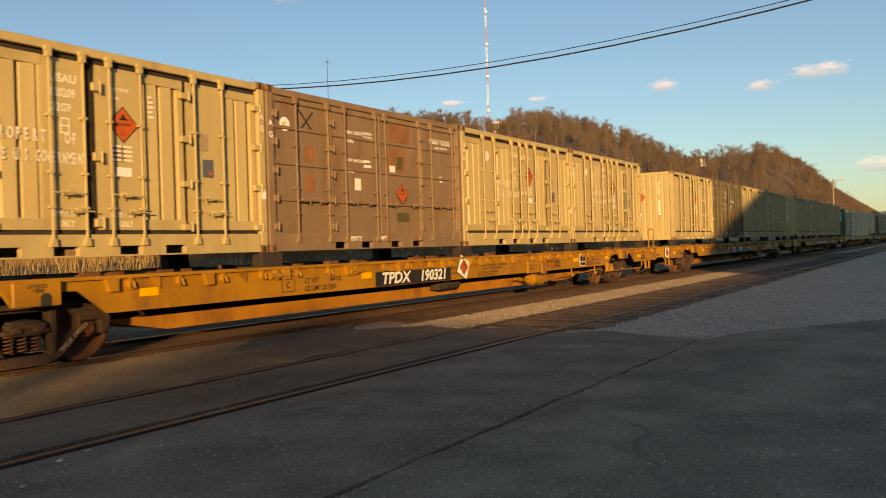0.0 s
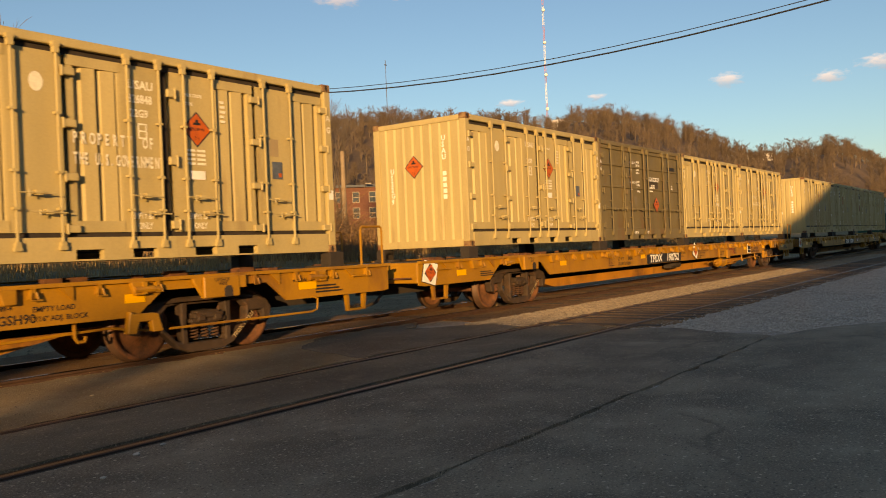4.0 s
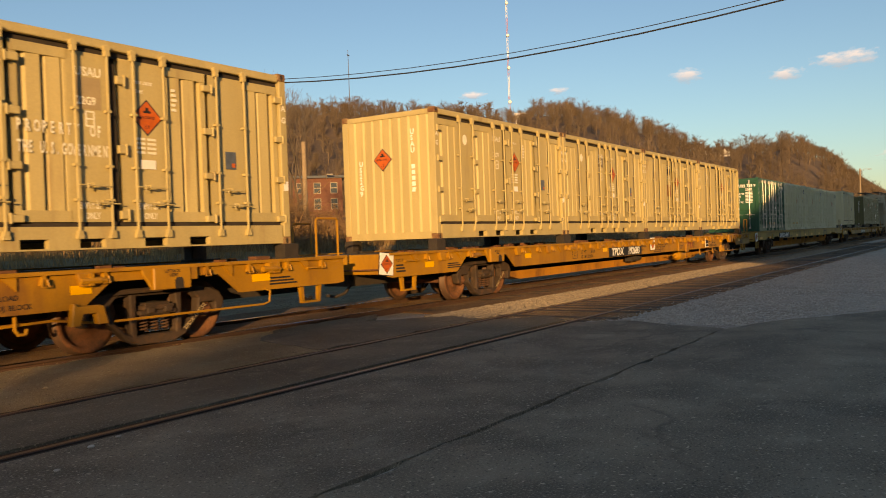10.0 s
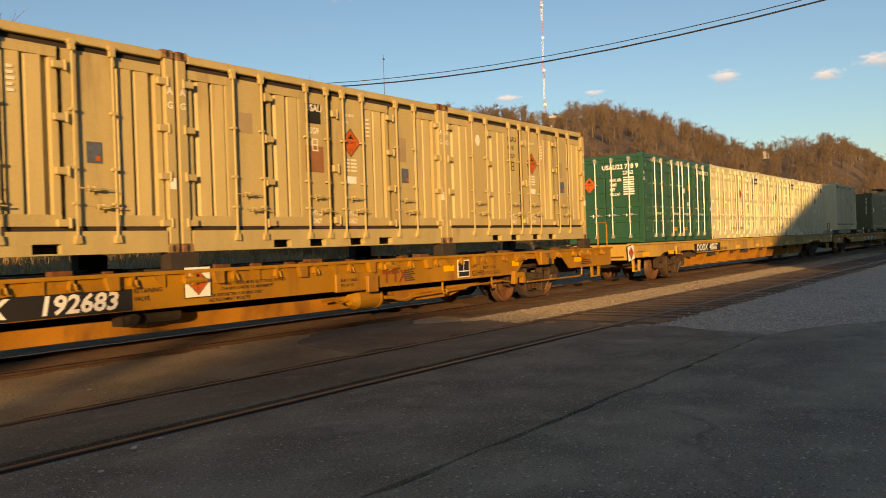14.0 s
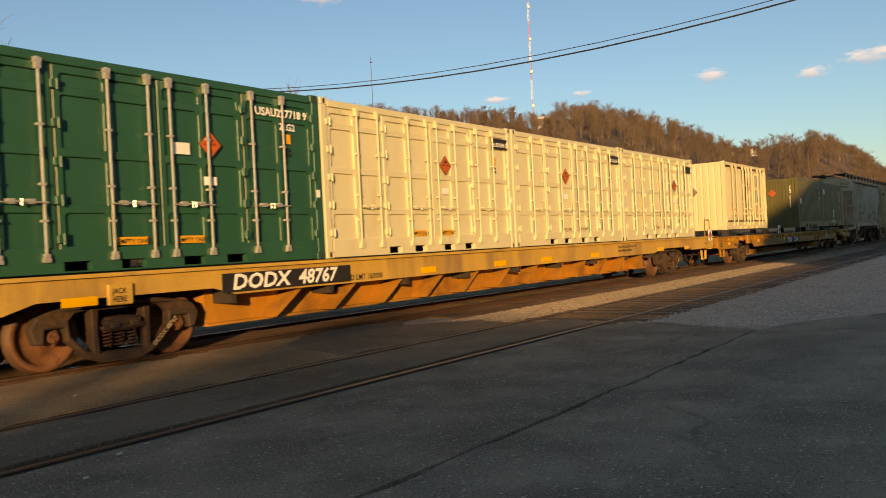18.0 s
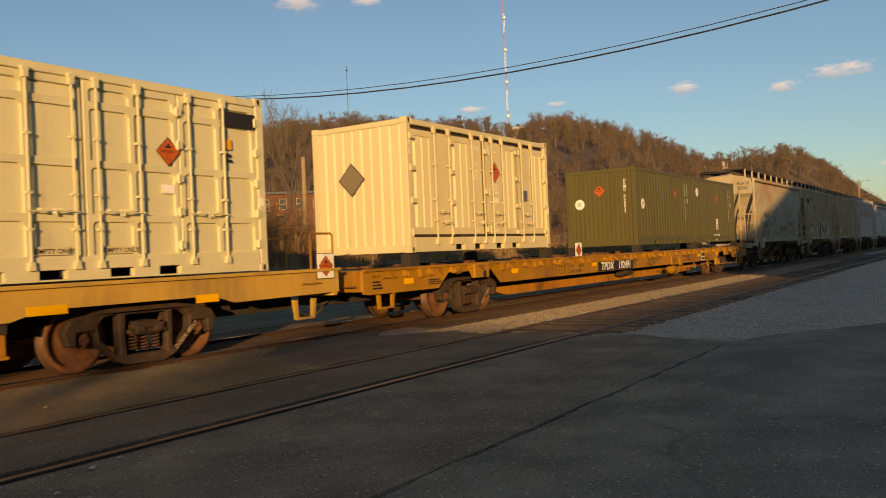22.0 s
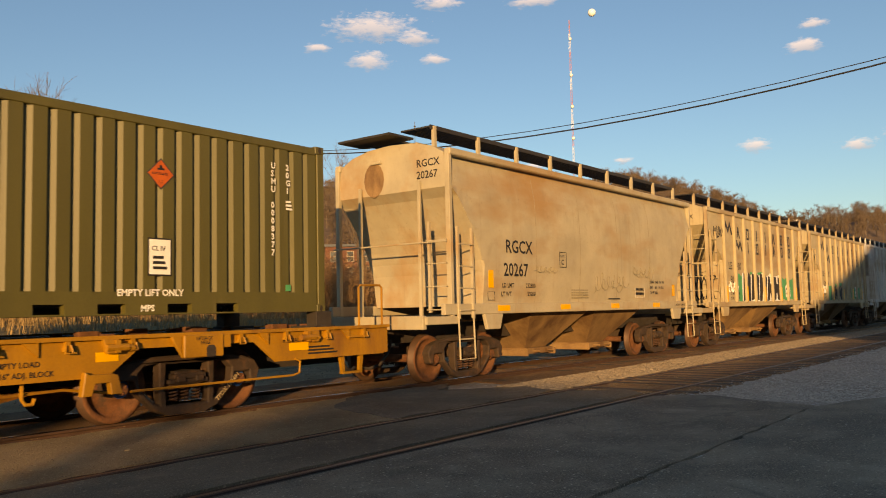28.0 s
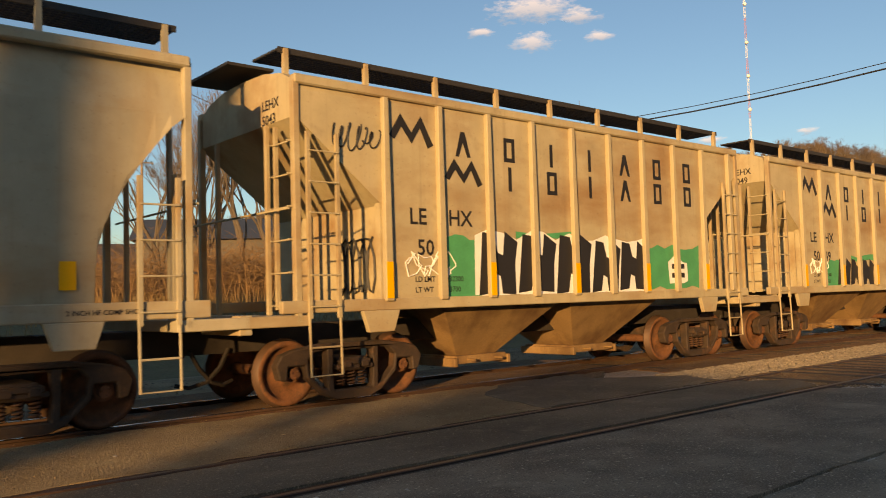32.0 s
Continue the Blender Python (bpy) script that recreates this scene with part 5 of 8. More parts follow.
def side_door_panel(t, L, H, mat, rodmat, folded=False):
    """Four flat leaves with pressed horizontal ribs and two locking rods each."""
    z0, z1 = 0.28, H - 0.14
    w = (L - 0.28) / 4
    rails = RAILS_FOLDED if folded else RAILS_PRESSED

    def make():
        if not folded:
            fields = []
            for j, z in enumerate(rails):
                top = rails[j + 1] - 0.05 if j + 1 < len(rails) else z1 - 0.10
                for a, b in ((0.10, w * 0.46), (w * 0.52, w - 0.09)):
                    fields.append([(a, z + 0.05), (b, z + 0.05), (b, top - 0.05), (b - 0.05, top), (a + 0.03, top), (a, top - 0.03)])
            return pierced([(0.012, z0), (w - 0.012, z0), (w - 0.012, z1), (0.012, z1)], fields, 0.030, 0.072, "door_leaf", mat, 0.008)
        m = Mesh().box(0.012, w - 0.012, 0.070, 0.10, z0, z1)
        for z in rails:
            m.box(0.016, w - 0.016, 0.036, 0.0705, max(z0 + 0.003, z - 0.028), z + 0.028)
        for x in (0.012, w - 0.060):
            m.box(x + 0.001, x + 0.047, 0.030, 0.069, z0 + 0.001, z1 - 0.001)
        m.box(0.016, w - 0.016, 0.034, 0.069, z1 - 0.10, z1 - 0.003)
        m.box(0.016, w - 0.016, 0.034, 0.069, z0 + 0.003, z0 + 0.05)
        return m.done("door_leaf", mat, bevel=0.010)
    leaf = cached(("leafB", H, folded, mat.name), make)
    rod = lock_rod(H, rodmat)
    hinge = cached(("hingeB", mat.name), lambda: Mesh().box(-0.055, 0.055, -0.02, 0.03, -0.05, 0.05).rod((0.03, -0.018, -0.07), (0.03, -0.018, 0.07), 0.02, n=6).done("hinge", mat, bevel=0.006))
    spots = ((0.65, 1.47), (1.94, 2.86), (3.17, 4.33), (4.79, 5.62)) if folded else ((0.85, 1.40), (2.28, 2.86), (3.19, 3.80), (4.62, 5.24))
    for k in range(4):
        x = 0.14 + k * w
        d = part("door_leaf", leaf, t, (x, 0, 0), label="flat side door with pressed ribs")
        if not folded:
            part("sunk_field", cached(("sunk", H, mat.name), lambda: Mesh().box(0.02, w - 0.02, 0.066, 0.09, z0 + 0.01, z1 - 0.01).done("sunk_field", mat)), d)
        for j, u in enumerate(spots[k]):
            part("locking_rod", rod, t, (u, 0, 0))
            part("handle", rod_handle(rodmat, 1 if j else -1), t, (u + (-0.30 if j else 0.30), 0, 0.86))
        hx = x + 0.02 if k < 2 else x + w - 0.02
        part("door_seal", cached(("seal", H, mat.name), lambda: Mesh().box(-0.011, 0.011, 0.045, 0.09, z0 + 0.02, z1 - 0.02).done("door_seal", M_RUST if mat is not M_CREAM else mat)), t, (x + (w - 0.0 if k < 2 else 0.0), 0, 0))
        for z in [0.42 + j * 0.46 for j in range(5)]:
            part("hinge", hinge, t, (hx, 0.0, z), scale=(1 if k < 2 else -1, 1, 1))


def corrugated_side(t, L, H, mat):
    def make():
        p = ribbed(0.14, L - 0.14, 21, 0.015, 0.055, 0.2)
        return Mesh().sheet(p, 0.16, H - 0.13).box(0.14, L - 0.14, 0.056, 0.075, 0.16, H - 0.13).done("side_wall", mat)
    part("side_wall", cached(("corr", H, mat.name), make), t, label="corrugated steel side wall")


M_DRAB = paint("olive_brown_paint", (0.165, 0.130, 0.064), 0.7, dirt=(0.17, 0.085, 0.04), amount=0.34, streak=4, vary=0.22)
BOX_L, BOX_W = 6.058, 2.438


def container(x, z, style, label, H=2.60, marks=None):
    mat = {"ribbed": M_TAN, "cream_ribbed": M_CREAMTAN, "brown": M_BROWN, "drab": M_DRAB, "cream": M_CREAM, "green": M_GREEN, "olive": M_OLIVE}[style]
    t = thing("shipping_container", (x, FACE, z), label, "shipping container", "containers on the flatcars")
    MOVERS.append((t, (x, FACE, z)))
    container_frame(t, BOX_L, BOX_W, H, mat)
    if style in ("ribbed", "cream_ribbed"):
        side_door_ribbed(t, BOX_L, H, mat)
        end_wall(t, BOX_L, BOX_W, H, mat, 9)
    elif style in ("brown", "drab"):
        side_door_panel(t, BOX_L, H, mat, mat, True)
        end_wall(t, BOX_L, BOX_W, H, mat, 9)
    elif style == "cream":
        side_door_panel(t, BOX_L, H, mat, M_CREAM)
        end_wall(t, BOX_L, BOX_W, H, mat, 9)
    elif style == "green":
        side_door_panel(t, BOX_L, H, mat, M_CHROME)
        end_doors(t, H, mat)
    else:
        corrugated_side(t, BOX_L, H, mat)
        end_wall(t, BOX_L, BOX_W, H, mat, 14)
    if marks:
        marks(t, H)
    return t


def end_doors(t, H, mat):
    """Double doors on the end towards -x, with four rods; a plain ribbed wall at the other end."""
    e = part("end_wall", cached(("endplain", mat.name), lambda: Mesh().box(BOX_L - 0.08, BOX_L - 0.03, 0.14, BOX_W - 0.14, 0.14, H - 0.12).done("end_wall", mat)), t)
    w = (BOX_W - 0.28) / 2

    def make():
        return Mesh().box(0.04, 0.09, 0.012, w - 0.012, 0.15, H - 0.13).done("end_door", mat, bevel=0.012)
    d = cached(("enddoor", mat.name, H), make)
    rod = lock_rod(H, M_CHROME)
    for k in range(2):
        y = 0.14 + k * w
        leaf = part("end_door", d, t, (0, y, 0), label="steel end door")
        for r in range(6):
            part("rib", cached(("endrib", mat.name), lambda: Mesh().box(0.012, 0.04, 0.012, w - 0.012, 0, 0.11).done("rib", mat, bevel=0.012)), leaf, (0, 0, 0.16 + r * (H - 0.40) / 5))
        for u in (0.27, 0.78):
            part("locking_rod", rod, t, (0, y + w * u, 0), rot=(0, 0, -90))
            part("handle", rod_handle(M_CHROME), t, (0, y + w * u + 0.1, 0.84), rot=(0, 0, -90))


M_CREAMTAN = paint("pale_cream_paint", (0.62, 0.545, 0.33), 0.6, dirt=(0.42, 0.30, 0.16), amount=0.18, streak=7, vary=0.11, scale=2.0, bump=0.12)


def marks_ribbed(code="", tone=None, prop=False, dot=True, patches=()):
    """Stencils, placard and small plates of a ribbed-door box."""
    def put(t, H):
        ink = tone or M_FADEDWHITE
        if dot:
            part("painted_disc", cached(("disc",), lambda: Mesh().prism([(0.085 * math.cos(k * 0.393), 0.115 * math.sin(k * 0.393)) for k in range(16)], -0.001, 0.001).done("painted_disc", M_FADEDWHITE)), t, (1.24, 0.051, 2.12))
        stamp(t, "USAU", 2.42, 2.20, 0.155, ink, 0.050, sx=0.95)
        if code:
            stamp(t, code, 2.42, 2.02, 0.15, ink, 0.050, sx=0.78)
        stamp(t, "22G9", 2.44, 1.84, 0.14, ink, 0.050, sx=0.85)
        part("stencil_box", cached(("stencilbox", ink.name), lambda: pierced([(0, 0), (0.13, 0), (0.13, 0.20), (0, 0.20)], [[(0.02, 0.02), (0.11, 0.02), (0.11, 0.09), (0.02, 0.09)], [(0.02, 0.11), (0.11, 0.11), (0.11, 0.18), (0.02, 0.18)]], -0.001, 0.001, "stencil_box", ink)), t, (2.55, 0.050, 1.56))
        placard(t, 3.46, 1.76, 0.44, 0.046)
        stamp(t, "MAX GROSS", 3.29, 2.20, 0.062, M_FADEDWHITE, 0.050, sx=0.8)
        stamp(t, "TARE", 3.29, 2.08, 0.062, M_FADEDWHITE, 0.050, sx=0.8)
        bars_of_text(t, 3.28, 1.26, 0.34, 0.24, 4, M_FADEDWHITE, 0.050, cols=2)
        bars_of_text(t, 3.86, 1.88, 0.10, 0.34, 5, M_FADEDWHITE, 0.046)
        part("document_plate", cached(("docplate",), lambda: Mesh().box(0, 0.24, -0.004, 0.004, 0, 0.12).done("document_plate", M_WHITE)), t, (3.33, 0.046, 1.07), "white data plate")
        for x in (2.42, 3.28):
            stamp(t, "EMPTY LIFT", x, 0.53, 0.115, M_FADEDWHITE, 0.050, sx=0.62)
            stamp(t, "ONLY", x + 0.08, 0.40, 0.115, M_FADEDWHITE, 0.050, sx=0.68)
        w = part("inspection_window", cached(("inspwin",), lambda: Mesh().box(0, 0.20, -0.004, 0.004, 0, 0.26).done("inspection_window", M_SLATE)), t, (4.80, 0.046, 1.14), "grey-blue data sticker")
        part("sticker", cached(("redtab",), lambda: Mesh().box(0.12, 0.18, -0.006, -0.0045, 0.03, 0.09).done("sticker", M_ORANGE)), w)
        part("sticker", cached(("sticker",), lambda: Mesh().box(0, 0.09, -0.003, 0.003, 0, 0.15).done("sticker", M_WHITE)), t, (BOX_L - 0.11, -0.004, 0.85))
        for x in (BOX_L - 0.115, 0.03):
            stamp(t, "A", x, 2.12, 0.13, M_FADEDWHITE, -0.005)
            stamp(t, "G", x - 0.005, 1.93, 0.13, M_FADEDWHITE, -0.005)
        if prop:
            for k, ch in enumerate("PROPERTY OF"):
                if ch != " ":
                    u = 1.66 + k * 0.105
                    stamp(t, ch, u, 1.44, 0.20, M_FADEDWHITE, 0.044 if u < 2.30 else 0.050, sx=0.52)
            for k, ch in enumerate("THE U.S.GOVERNMENT"):
                if ch != " ":
                    u = 1.66 + k * 0.070
                    stamp(t, ch, u, 1.19, 0.20, M_FADEDWHITE, 0.044 if u < 2.30 else 0.050, sx=0.42)
        for (x, z, a, b, mm) in patches:
            part("paint_patch", cached(("patch", a, b, mm.name), lambda: Mesh().box(0, a, -0.001, 0.002, 0, b).done("paint_patch", mm)), t, (x, 0.0515, z), "repainted patch")
    return put


M_SLATE = paint("blue_grey_sticker", (0.10, 0.12, 0.15), 0.4, vary=0.3, scale=12, bump=0.0)


def end_code(t, y, z, text, size, mat=None):
    """A column of stacked letters on the end that faces -x."""
    for k, ch in enumerate(text):
        if ch != " ":
            part("lettering", letters(ch, size, mat or M_WHITE), t, (0.012, y, z - k * size * 0.86), rot=(0, 0, -90))


def end_placard(t, y, z, size=0.46, mat=None, text=True):
    return placard(t, 0.012, z, size, y, mat, text, -90)


def tape(t, x, z, w, h, mat, y, label="", name="strip"):
    return part(name, cached(("tape", w, h, mat.name, name), lambda: Mesh().box(0, w, -0.001, 0.002, 0, h).done(name, mat)), t, (x, y, z), label)


def disc(t, x, z, r, y, text=""):
    d = part("painted_disc", cached(("disc", r), lambda: Mesh().prism([(r * math.cos(k * 0.393), r * math.sin(k * 0.393)) for k in range(16)], -0.001, 0.001).done("painted_disc", M_WHITE)), t, (x, y, z))
    if text:
        part("lettering", letters(text, r * 0.95, M_BLACK), d, (-r * 0.5, -0.004, -r * 0.35))


def marks_with_end(inner, faded=False):
    """Side marks plus the placard and stacked codes of the end towards -x."""
    def put(t, H):
        inner(t, H)
        if faded:
            end_placard(t, 1.42, 1.52, 0.62, M_TANGREY, False)
        else:
            end_placard(t, 1.36, 1.72, 0.44)
            end_code(t, 2.0, 1.62, "US22G9", 0.15)
            end_code(t, 0.62, 2.2, "USAU", 0.15)
            bars_of_text_end(t, 0.62, 1.0)
    return put


def bars_of_text_end(t, y, z):
    for k in range(5):
        part("small_print", cached(("ebar",), lambda: Mesh().box(-0.001, 0.001, -0.10, -0.01, 0, 0.09).done("small_print", M_WHITE)), t, (0.012, y, z + 0.12 * k))


LEAF = (BOX_L - 0.28) / 4


def marks_brown(first):
    def put(t, H):
        y = 0.062
        x = [0.14 + k * LEAF for k in range(4)]
        if first:
            disc(t, 0.47, 2.12, 0.12, y, "O")
            part("painted_cross", cached(("cross",), lambda: Mesh().path([(0, 0, 0), (0.36, 0, 0.36)], 0.012, 4).path([(0, -0.003, 0.36), (0.36, -0.003, 0)], 0.012, 4).done("painted_cross", M_BLACK)), t, (0.82, y, 2.04))
            tape(t, 0.95, 1.54, 0.24, 0.26, M_BROWNPATCH, y, "rusty red paint patch", "paint_patch")
            tape(t, 0.93, 1.02, 0.26, 0.28, M_BROWNPATCH, y, "rusty red paint patch", "paint_patch")
            stamp(t, "MAX. GROSS", x[1] + 0.50, 2.13, 0.085, M_WHITE, y)
            stamp(t, "24000Kg", x[1] + 1.0, 2.15, 0.08, M_WHITE, y)
            stamp(t, "52910Lbs", x[1] + 1.0, 2.07, 0.08, M_WHITE, y)
            stamp(t, "TARE", x[1] + 0.50, 1.97, 0.085, M_WHITE, y)
            stamp(t, "MAX. PAYLOAD", x[1] + 0.50, 1.62, 0.08, M_WHITE, y)
            bars_of_text(t, x[1] + 1.0, 1.52, 0.26, 0.18, 2, M_WHITE, y)
            stamp(t, "CUBE", x[1] + 0.50, 1.42, 0.085, M_WHITE, y)
            tape(t, 3.42, 2.10, 0.70, 0.36, M_BROWNPATCH, y, "rusty red paint patch", "paint_patch")
            tape(t, 3.36, 1.52, 0.62, 0.46, M_BROWNPATCH, y, "rusty red paint patch", "paint_patch")
            tape(t, 3.66, 1.56, 0.20, 0.26, M_OLIVE, y - 0.003, "green paint patch", "paint_patch")
            tape(t, 3.40, 1.50, 0.18, 0.13, M_WHITE, y - 0.006, "white data plate", "data_plate")
            tape(t, 3.62, 0.53, 0.42, 0.18, M_OLIVE, y, "green paint patch", "paint_patch")
            placard(t, 3.74, 1.08, 0.38, 0.004)
            tape(t, 2.30, 1.10, 0.18, 0.22, M_WHITE, y, "silvery sticker", "sticker")
            stamp(t, "USAU 123255", x[3] + 0.40, 2.20, 0.14, M_WHITE, y)
            stamp(t, "US 22G2", x[3] + 0.58, 2.04, 0.14, M_WHITE, y)
            bars_of_text(t, x[3] + 0.75, 1.38, 0.12, 0.15, 3, M_WHITE, y)
        else:
            for k, (a, b, c) in enumerate((("MAX. GROSS", "24000Kg", "52910Lbs"), ("TARE", "3000Kg", "6600Lbs"), ("MAX.PAYLOAD", "21000Kg", "46310Lbs"), ("CUBE", "30.0cum", "1060cuft"))):
                z = (2.16, 1.95, 1.60, 1.42)[k]
                stamp(t, a, x[1] + 0.46, z, 0.085, M_WHITE, y, sx=0.8)
                stamp(t, b, x[1] + 0.92, z + 0.03, 0.085, M_WHITE, y, sx=0.8)
                stamp(t, c, x[1] + 0.92, z - 0.06, 0.085, M_WHITE, y, sx=0.8)
            tape(t, x[1] + 0.74, 0.98, 0.17, 0.26, M_TANGREY, y, "silvery sticker", "sticker")
            tape(t, x[2] + 0.36, 1.46, 0.72, 0.30, M_DARKBROWN, y, "dark overpainted band", "paint_patch")
            stamp(t, "USAU228223", x[2] + 0.20, 1.70, 0.17, M_WHITE, 0.0, sx=0.88)
            stamp(t, "2205", x[2] + 0.52, 1.50, 0.16, M_WHITE, y - 0.004)
            tape(t, x[2] + 0.42, 1.40, 0.24, 0.14, M_WHITE, y - 0.004, "white data plate", "data_plate")
            placard(t, x[2] + 0.78, 1.02, 0.42, 0.004)
            tape(t, x[3] + 0.44, 2.05, 0.62, 0.15, M_BLACK, y, "black overpainted strip", "paint_patch")
            bars_of_text(t, x[3] + 0.72, 1.5, 0.12, 0.15, 3, M_WHITE, y)
        for xx in (2.05, 2.9):
            stamp(t, "EMPTY", xx, 0.17, 0.11, M_WHITE)
        stamp(t, "A", 0.03, 2.05, 0.13, M_WHITE, -0.005)
        stamp(t, "G", 0.025, 1.86, 0.13, M_WHITE, -0.005)
    return put


M_DARKBROWN = paint("dark_brown_patch", (0.06, 0.045, 0.03), 0.7, vary=0.2)
M_TANGREY = paint("faded_grey_patch", (0.19, 0.155, 0.10), 0.75, vary=0.15)


def marks_cream(code, px, bandmat=True, board=True):
    def put(t, H):
        y = 0.026
        placard(t, px, 1.70, 0.36, 0.004)
        tape(t, px - 0.12, 1.13, 0.22, 0.12, M_WHITE, y, "white data plate", "data_plate")
        if board:
            b = tape(t, BOX_L - 0.84, 2.16, 0.66, 0.22, M_BLACK, -0.012, "black number board", "number_board")
        if code:
            part("lettering", letters(code, 0.125, M_WHITE), b, (0.02, -0.006, 0.04), scale=(0.86, 1, 1))
        bars_of_text(t, BOX_L - 0.72, 1.62, 0.11, 0.15, 2, M_BLACK, y)
        tape(t, BOX_L - 0.72, 1.82, 0.10, 0.15, M_YELLOWBAND, y, "small orange sticker", "sticker")
        for x in (2.33, 3.24):
            tape(t, x, 0.33, 0.46, 0.10, M_YELLOWBAND if bandmat else M_CREAMTAN, y, "orange band" if bandmat else "pale painted label", "band")
            stamp(t, "EMPTY ONLY", x + 0.02, 0.345, 0.085, M_BLACK, y - 0.004)
        tape(t, BOX_L - 0.13, 1.0, 0.08, 0.12, M_WHITE, -0.004, "small white sticker", "sticker")
    return put


M_YELLOWBAND = paint("orange_yellow_sticker", (0.72, 0.36, 0.03), 0.5, vary=0.1, bump=0.0)


def marks_green(t, H):
    marks_cream("", 3.86, True, False)(t, H)
    stamp(t, "USAU227718 9", BOX_L - 1.36, 2.22, 0.17, M_WHITE, -0.012)
    stamp(t, "22G2", BOX_L - 0.85, 2.03, 0.15, M_WHITE, 0.024)
    tape(t, 3.26, 1.54, 0.26, 0.16, M_WHITE, 0.024, "white data plate", "data_plate")
    end_placard(t, 1.72, 1.78, 0.46)
    part("lettering", letters("USAU22 718 9", 0.19, M_WHITE), t, (-0.03, 1.28, 2.20), rot=(0, 0, -90))
    part("lettering", letters("22G2", 0.15, M_WHITE), t, (-0.03, 0.62, 2.03), rot=(0, 0, -90))
    for k, w in enumerate(("MAX. GR.", "TARE", "NET", "CU.CAP.")):
        part("lettering", letters(w, 0.12, M_WHITE), t, (0.008, 1.05, 1.84 - k * 0.14), rot=(0, 0, -90), scale=(0.75, 1, 1))
    for k in range(8):
        part("small_print", cached(("gbar",), lambda: Mesh().box(0, 0.34, -0.001, 0.001, 0, 0.04).done("small_print", M_WHITE)), t, (0.008, 0.62, 1.92 - k * 0.07), rot=(0, 0, -90))
    part("triangle_mark", cached(("tri",), lambda: Mesh().prism([(0, 0), (0.08, 0.14), (-0.08, 0.14)], -0.001, 0.001).done("triangle_mark", M_WHITE)), t, (0.008, 2.08, 1.72), rot=(0, 0, -90))
    stamp(t, "A", 0.03, 2.02, 0.13, M_WHITE, -0.005)
    stamp(t, "G", 0.025, 1.84, 0.13, M_WHITE, -0.005)


def marks_olive(first):
    def put(t, H):
        y = 0.010
        placard(t, 3.95 if first else 3.22, 1.80, 0.36, y - 0.004)
        end_code(t, 0.42, 2.08, "USMU 000837", 0.12)
        if first:
            disc(t, 0.62, 1.35, 0.17, y, "29")
            end_placard(t, 1.25, 1.82, 0.40)
            part("painted_disc", cached(("disc", 0.17), lambda: Mesh().prism([(0.17 * math.cos(k * 0.393), 0.17 * math.sin(k * 0.393)) for k in range(16)], -0.001, 0.001).done("painted_disc", M_WHITE)), t, (0.010, 1.95, 1.42), rot=(0, 0, -90))
            part("lettering", letters("SI", 0.17, M_BLACK), t, (0.004, 2.03, 1.36), rot=(0, 0, -90))
        else:
            disc(t, 0.55, 1.95, 0.17, y)
            tape(t, 3.04, 0.50, 0.34, 0.48, M_BLACK, y - 0.001, "black label border", "label_border")
            b = tape(t, 3.06, 0.52, 0.30, 0.44, M_WHITE, y - 0.004, "white content label", "content_label")
            bars_of_text(b, 0.05, 0.05, 0.20, 0.20, 3, M_BLACK, -0.004)
            part("lettering", letters("CL IV", 0.085, M_BLACK), b, (0.03, -0.004, 0.30))
            stamp(t, "EMPTY LIFT ONLY", 2.62, 0.25, 0.115, M_WHITE, -0.004)
            stamp(t, "MPS", 2.94, 0.06, 0.11, M_WHITE, -0.004)
            tape(t, 5.28, 0.32, 0.10, 0.09, M_SPRAYGREEN, y, "small green sticker", "sticker")
        for k, ch in enumerate("USMU 0008377"):
            if ch != " ":
                stamp(t, ch, 5.02, 2.10 - k * 0.115, 0.12, M_WHITE, y)
        for k, ch in enumerate("20G1"):
            stamp(t, ch, 5.30, 2.10 - k * 0.115, 0.12, M_WHITE, y)
        bars_of_text(t, 5.30, 1.50, 0.12, 0.16, 3, M_WHITE, y)
    return put


def box_row(x, z, items):
    for k, it in enumerate(items):
        if it:
            container(x + k * 6.115, z, *it)


LIGHT = "sand-coloured military container with folding ribbed side doors, on a flatcar"
BROWN = "weathered brown container with panelled doors and repainted patches"
P1 = (3.72, 1.28, 0.18, 0.22, M_TANPATCH)
P2 = (1.06, 1.62, 0.32, 0.36, M_TANPATCH)
box_row(3.62, 1.42, [("ribbed", LIGHT, 2.71, marks_ribbed("120209", prop=True, dot=False, patches=[(3.26, 1.26, 0.22, 0.20, M_BROWN), (4.72, 1.52, 0.20, 0.26, M_TANPATCH)])),
                     ("brown", BROWN, 2.71, marks_brown(True)),
                     ("ribbed", LIGHT, 2.71, marks_ribbed("", prop=True, patches=[(4.72, 1.50, 0.20, 0.26, M_TANPATCH)])),
                     ("ribbed", LIGHT, 2.71, marks_ribbed("326848", prop=True, dot=True, patches=[(4.74, 1.48, 0.20, 0.26, M_TANPATCH)]))])
box_row(31.88, 1.42, [("ribbed", LIGHT, 2.71, marks_with_end(marks_ribbed())),
                      ("drab", "weathered olive-brown container with panelled doors and overpainted strips", 2.71, marks_brown(False)),
                      ("ribbed", LIGHT, 2.71, marks_ribbed("43-2", patches=[(4.74, 1.46, 0.20, 0.26, M_TANPATCH)])),
                      ("ribbed", LIGHT, 2.71, marks_ribbed(prop=True, patches=[P2, (2.44, 1.78, 0.34, 0.40, M_TANPATCH)]))])
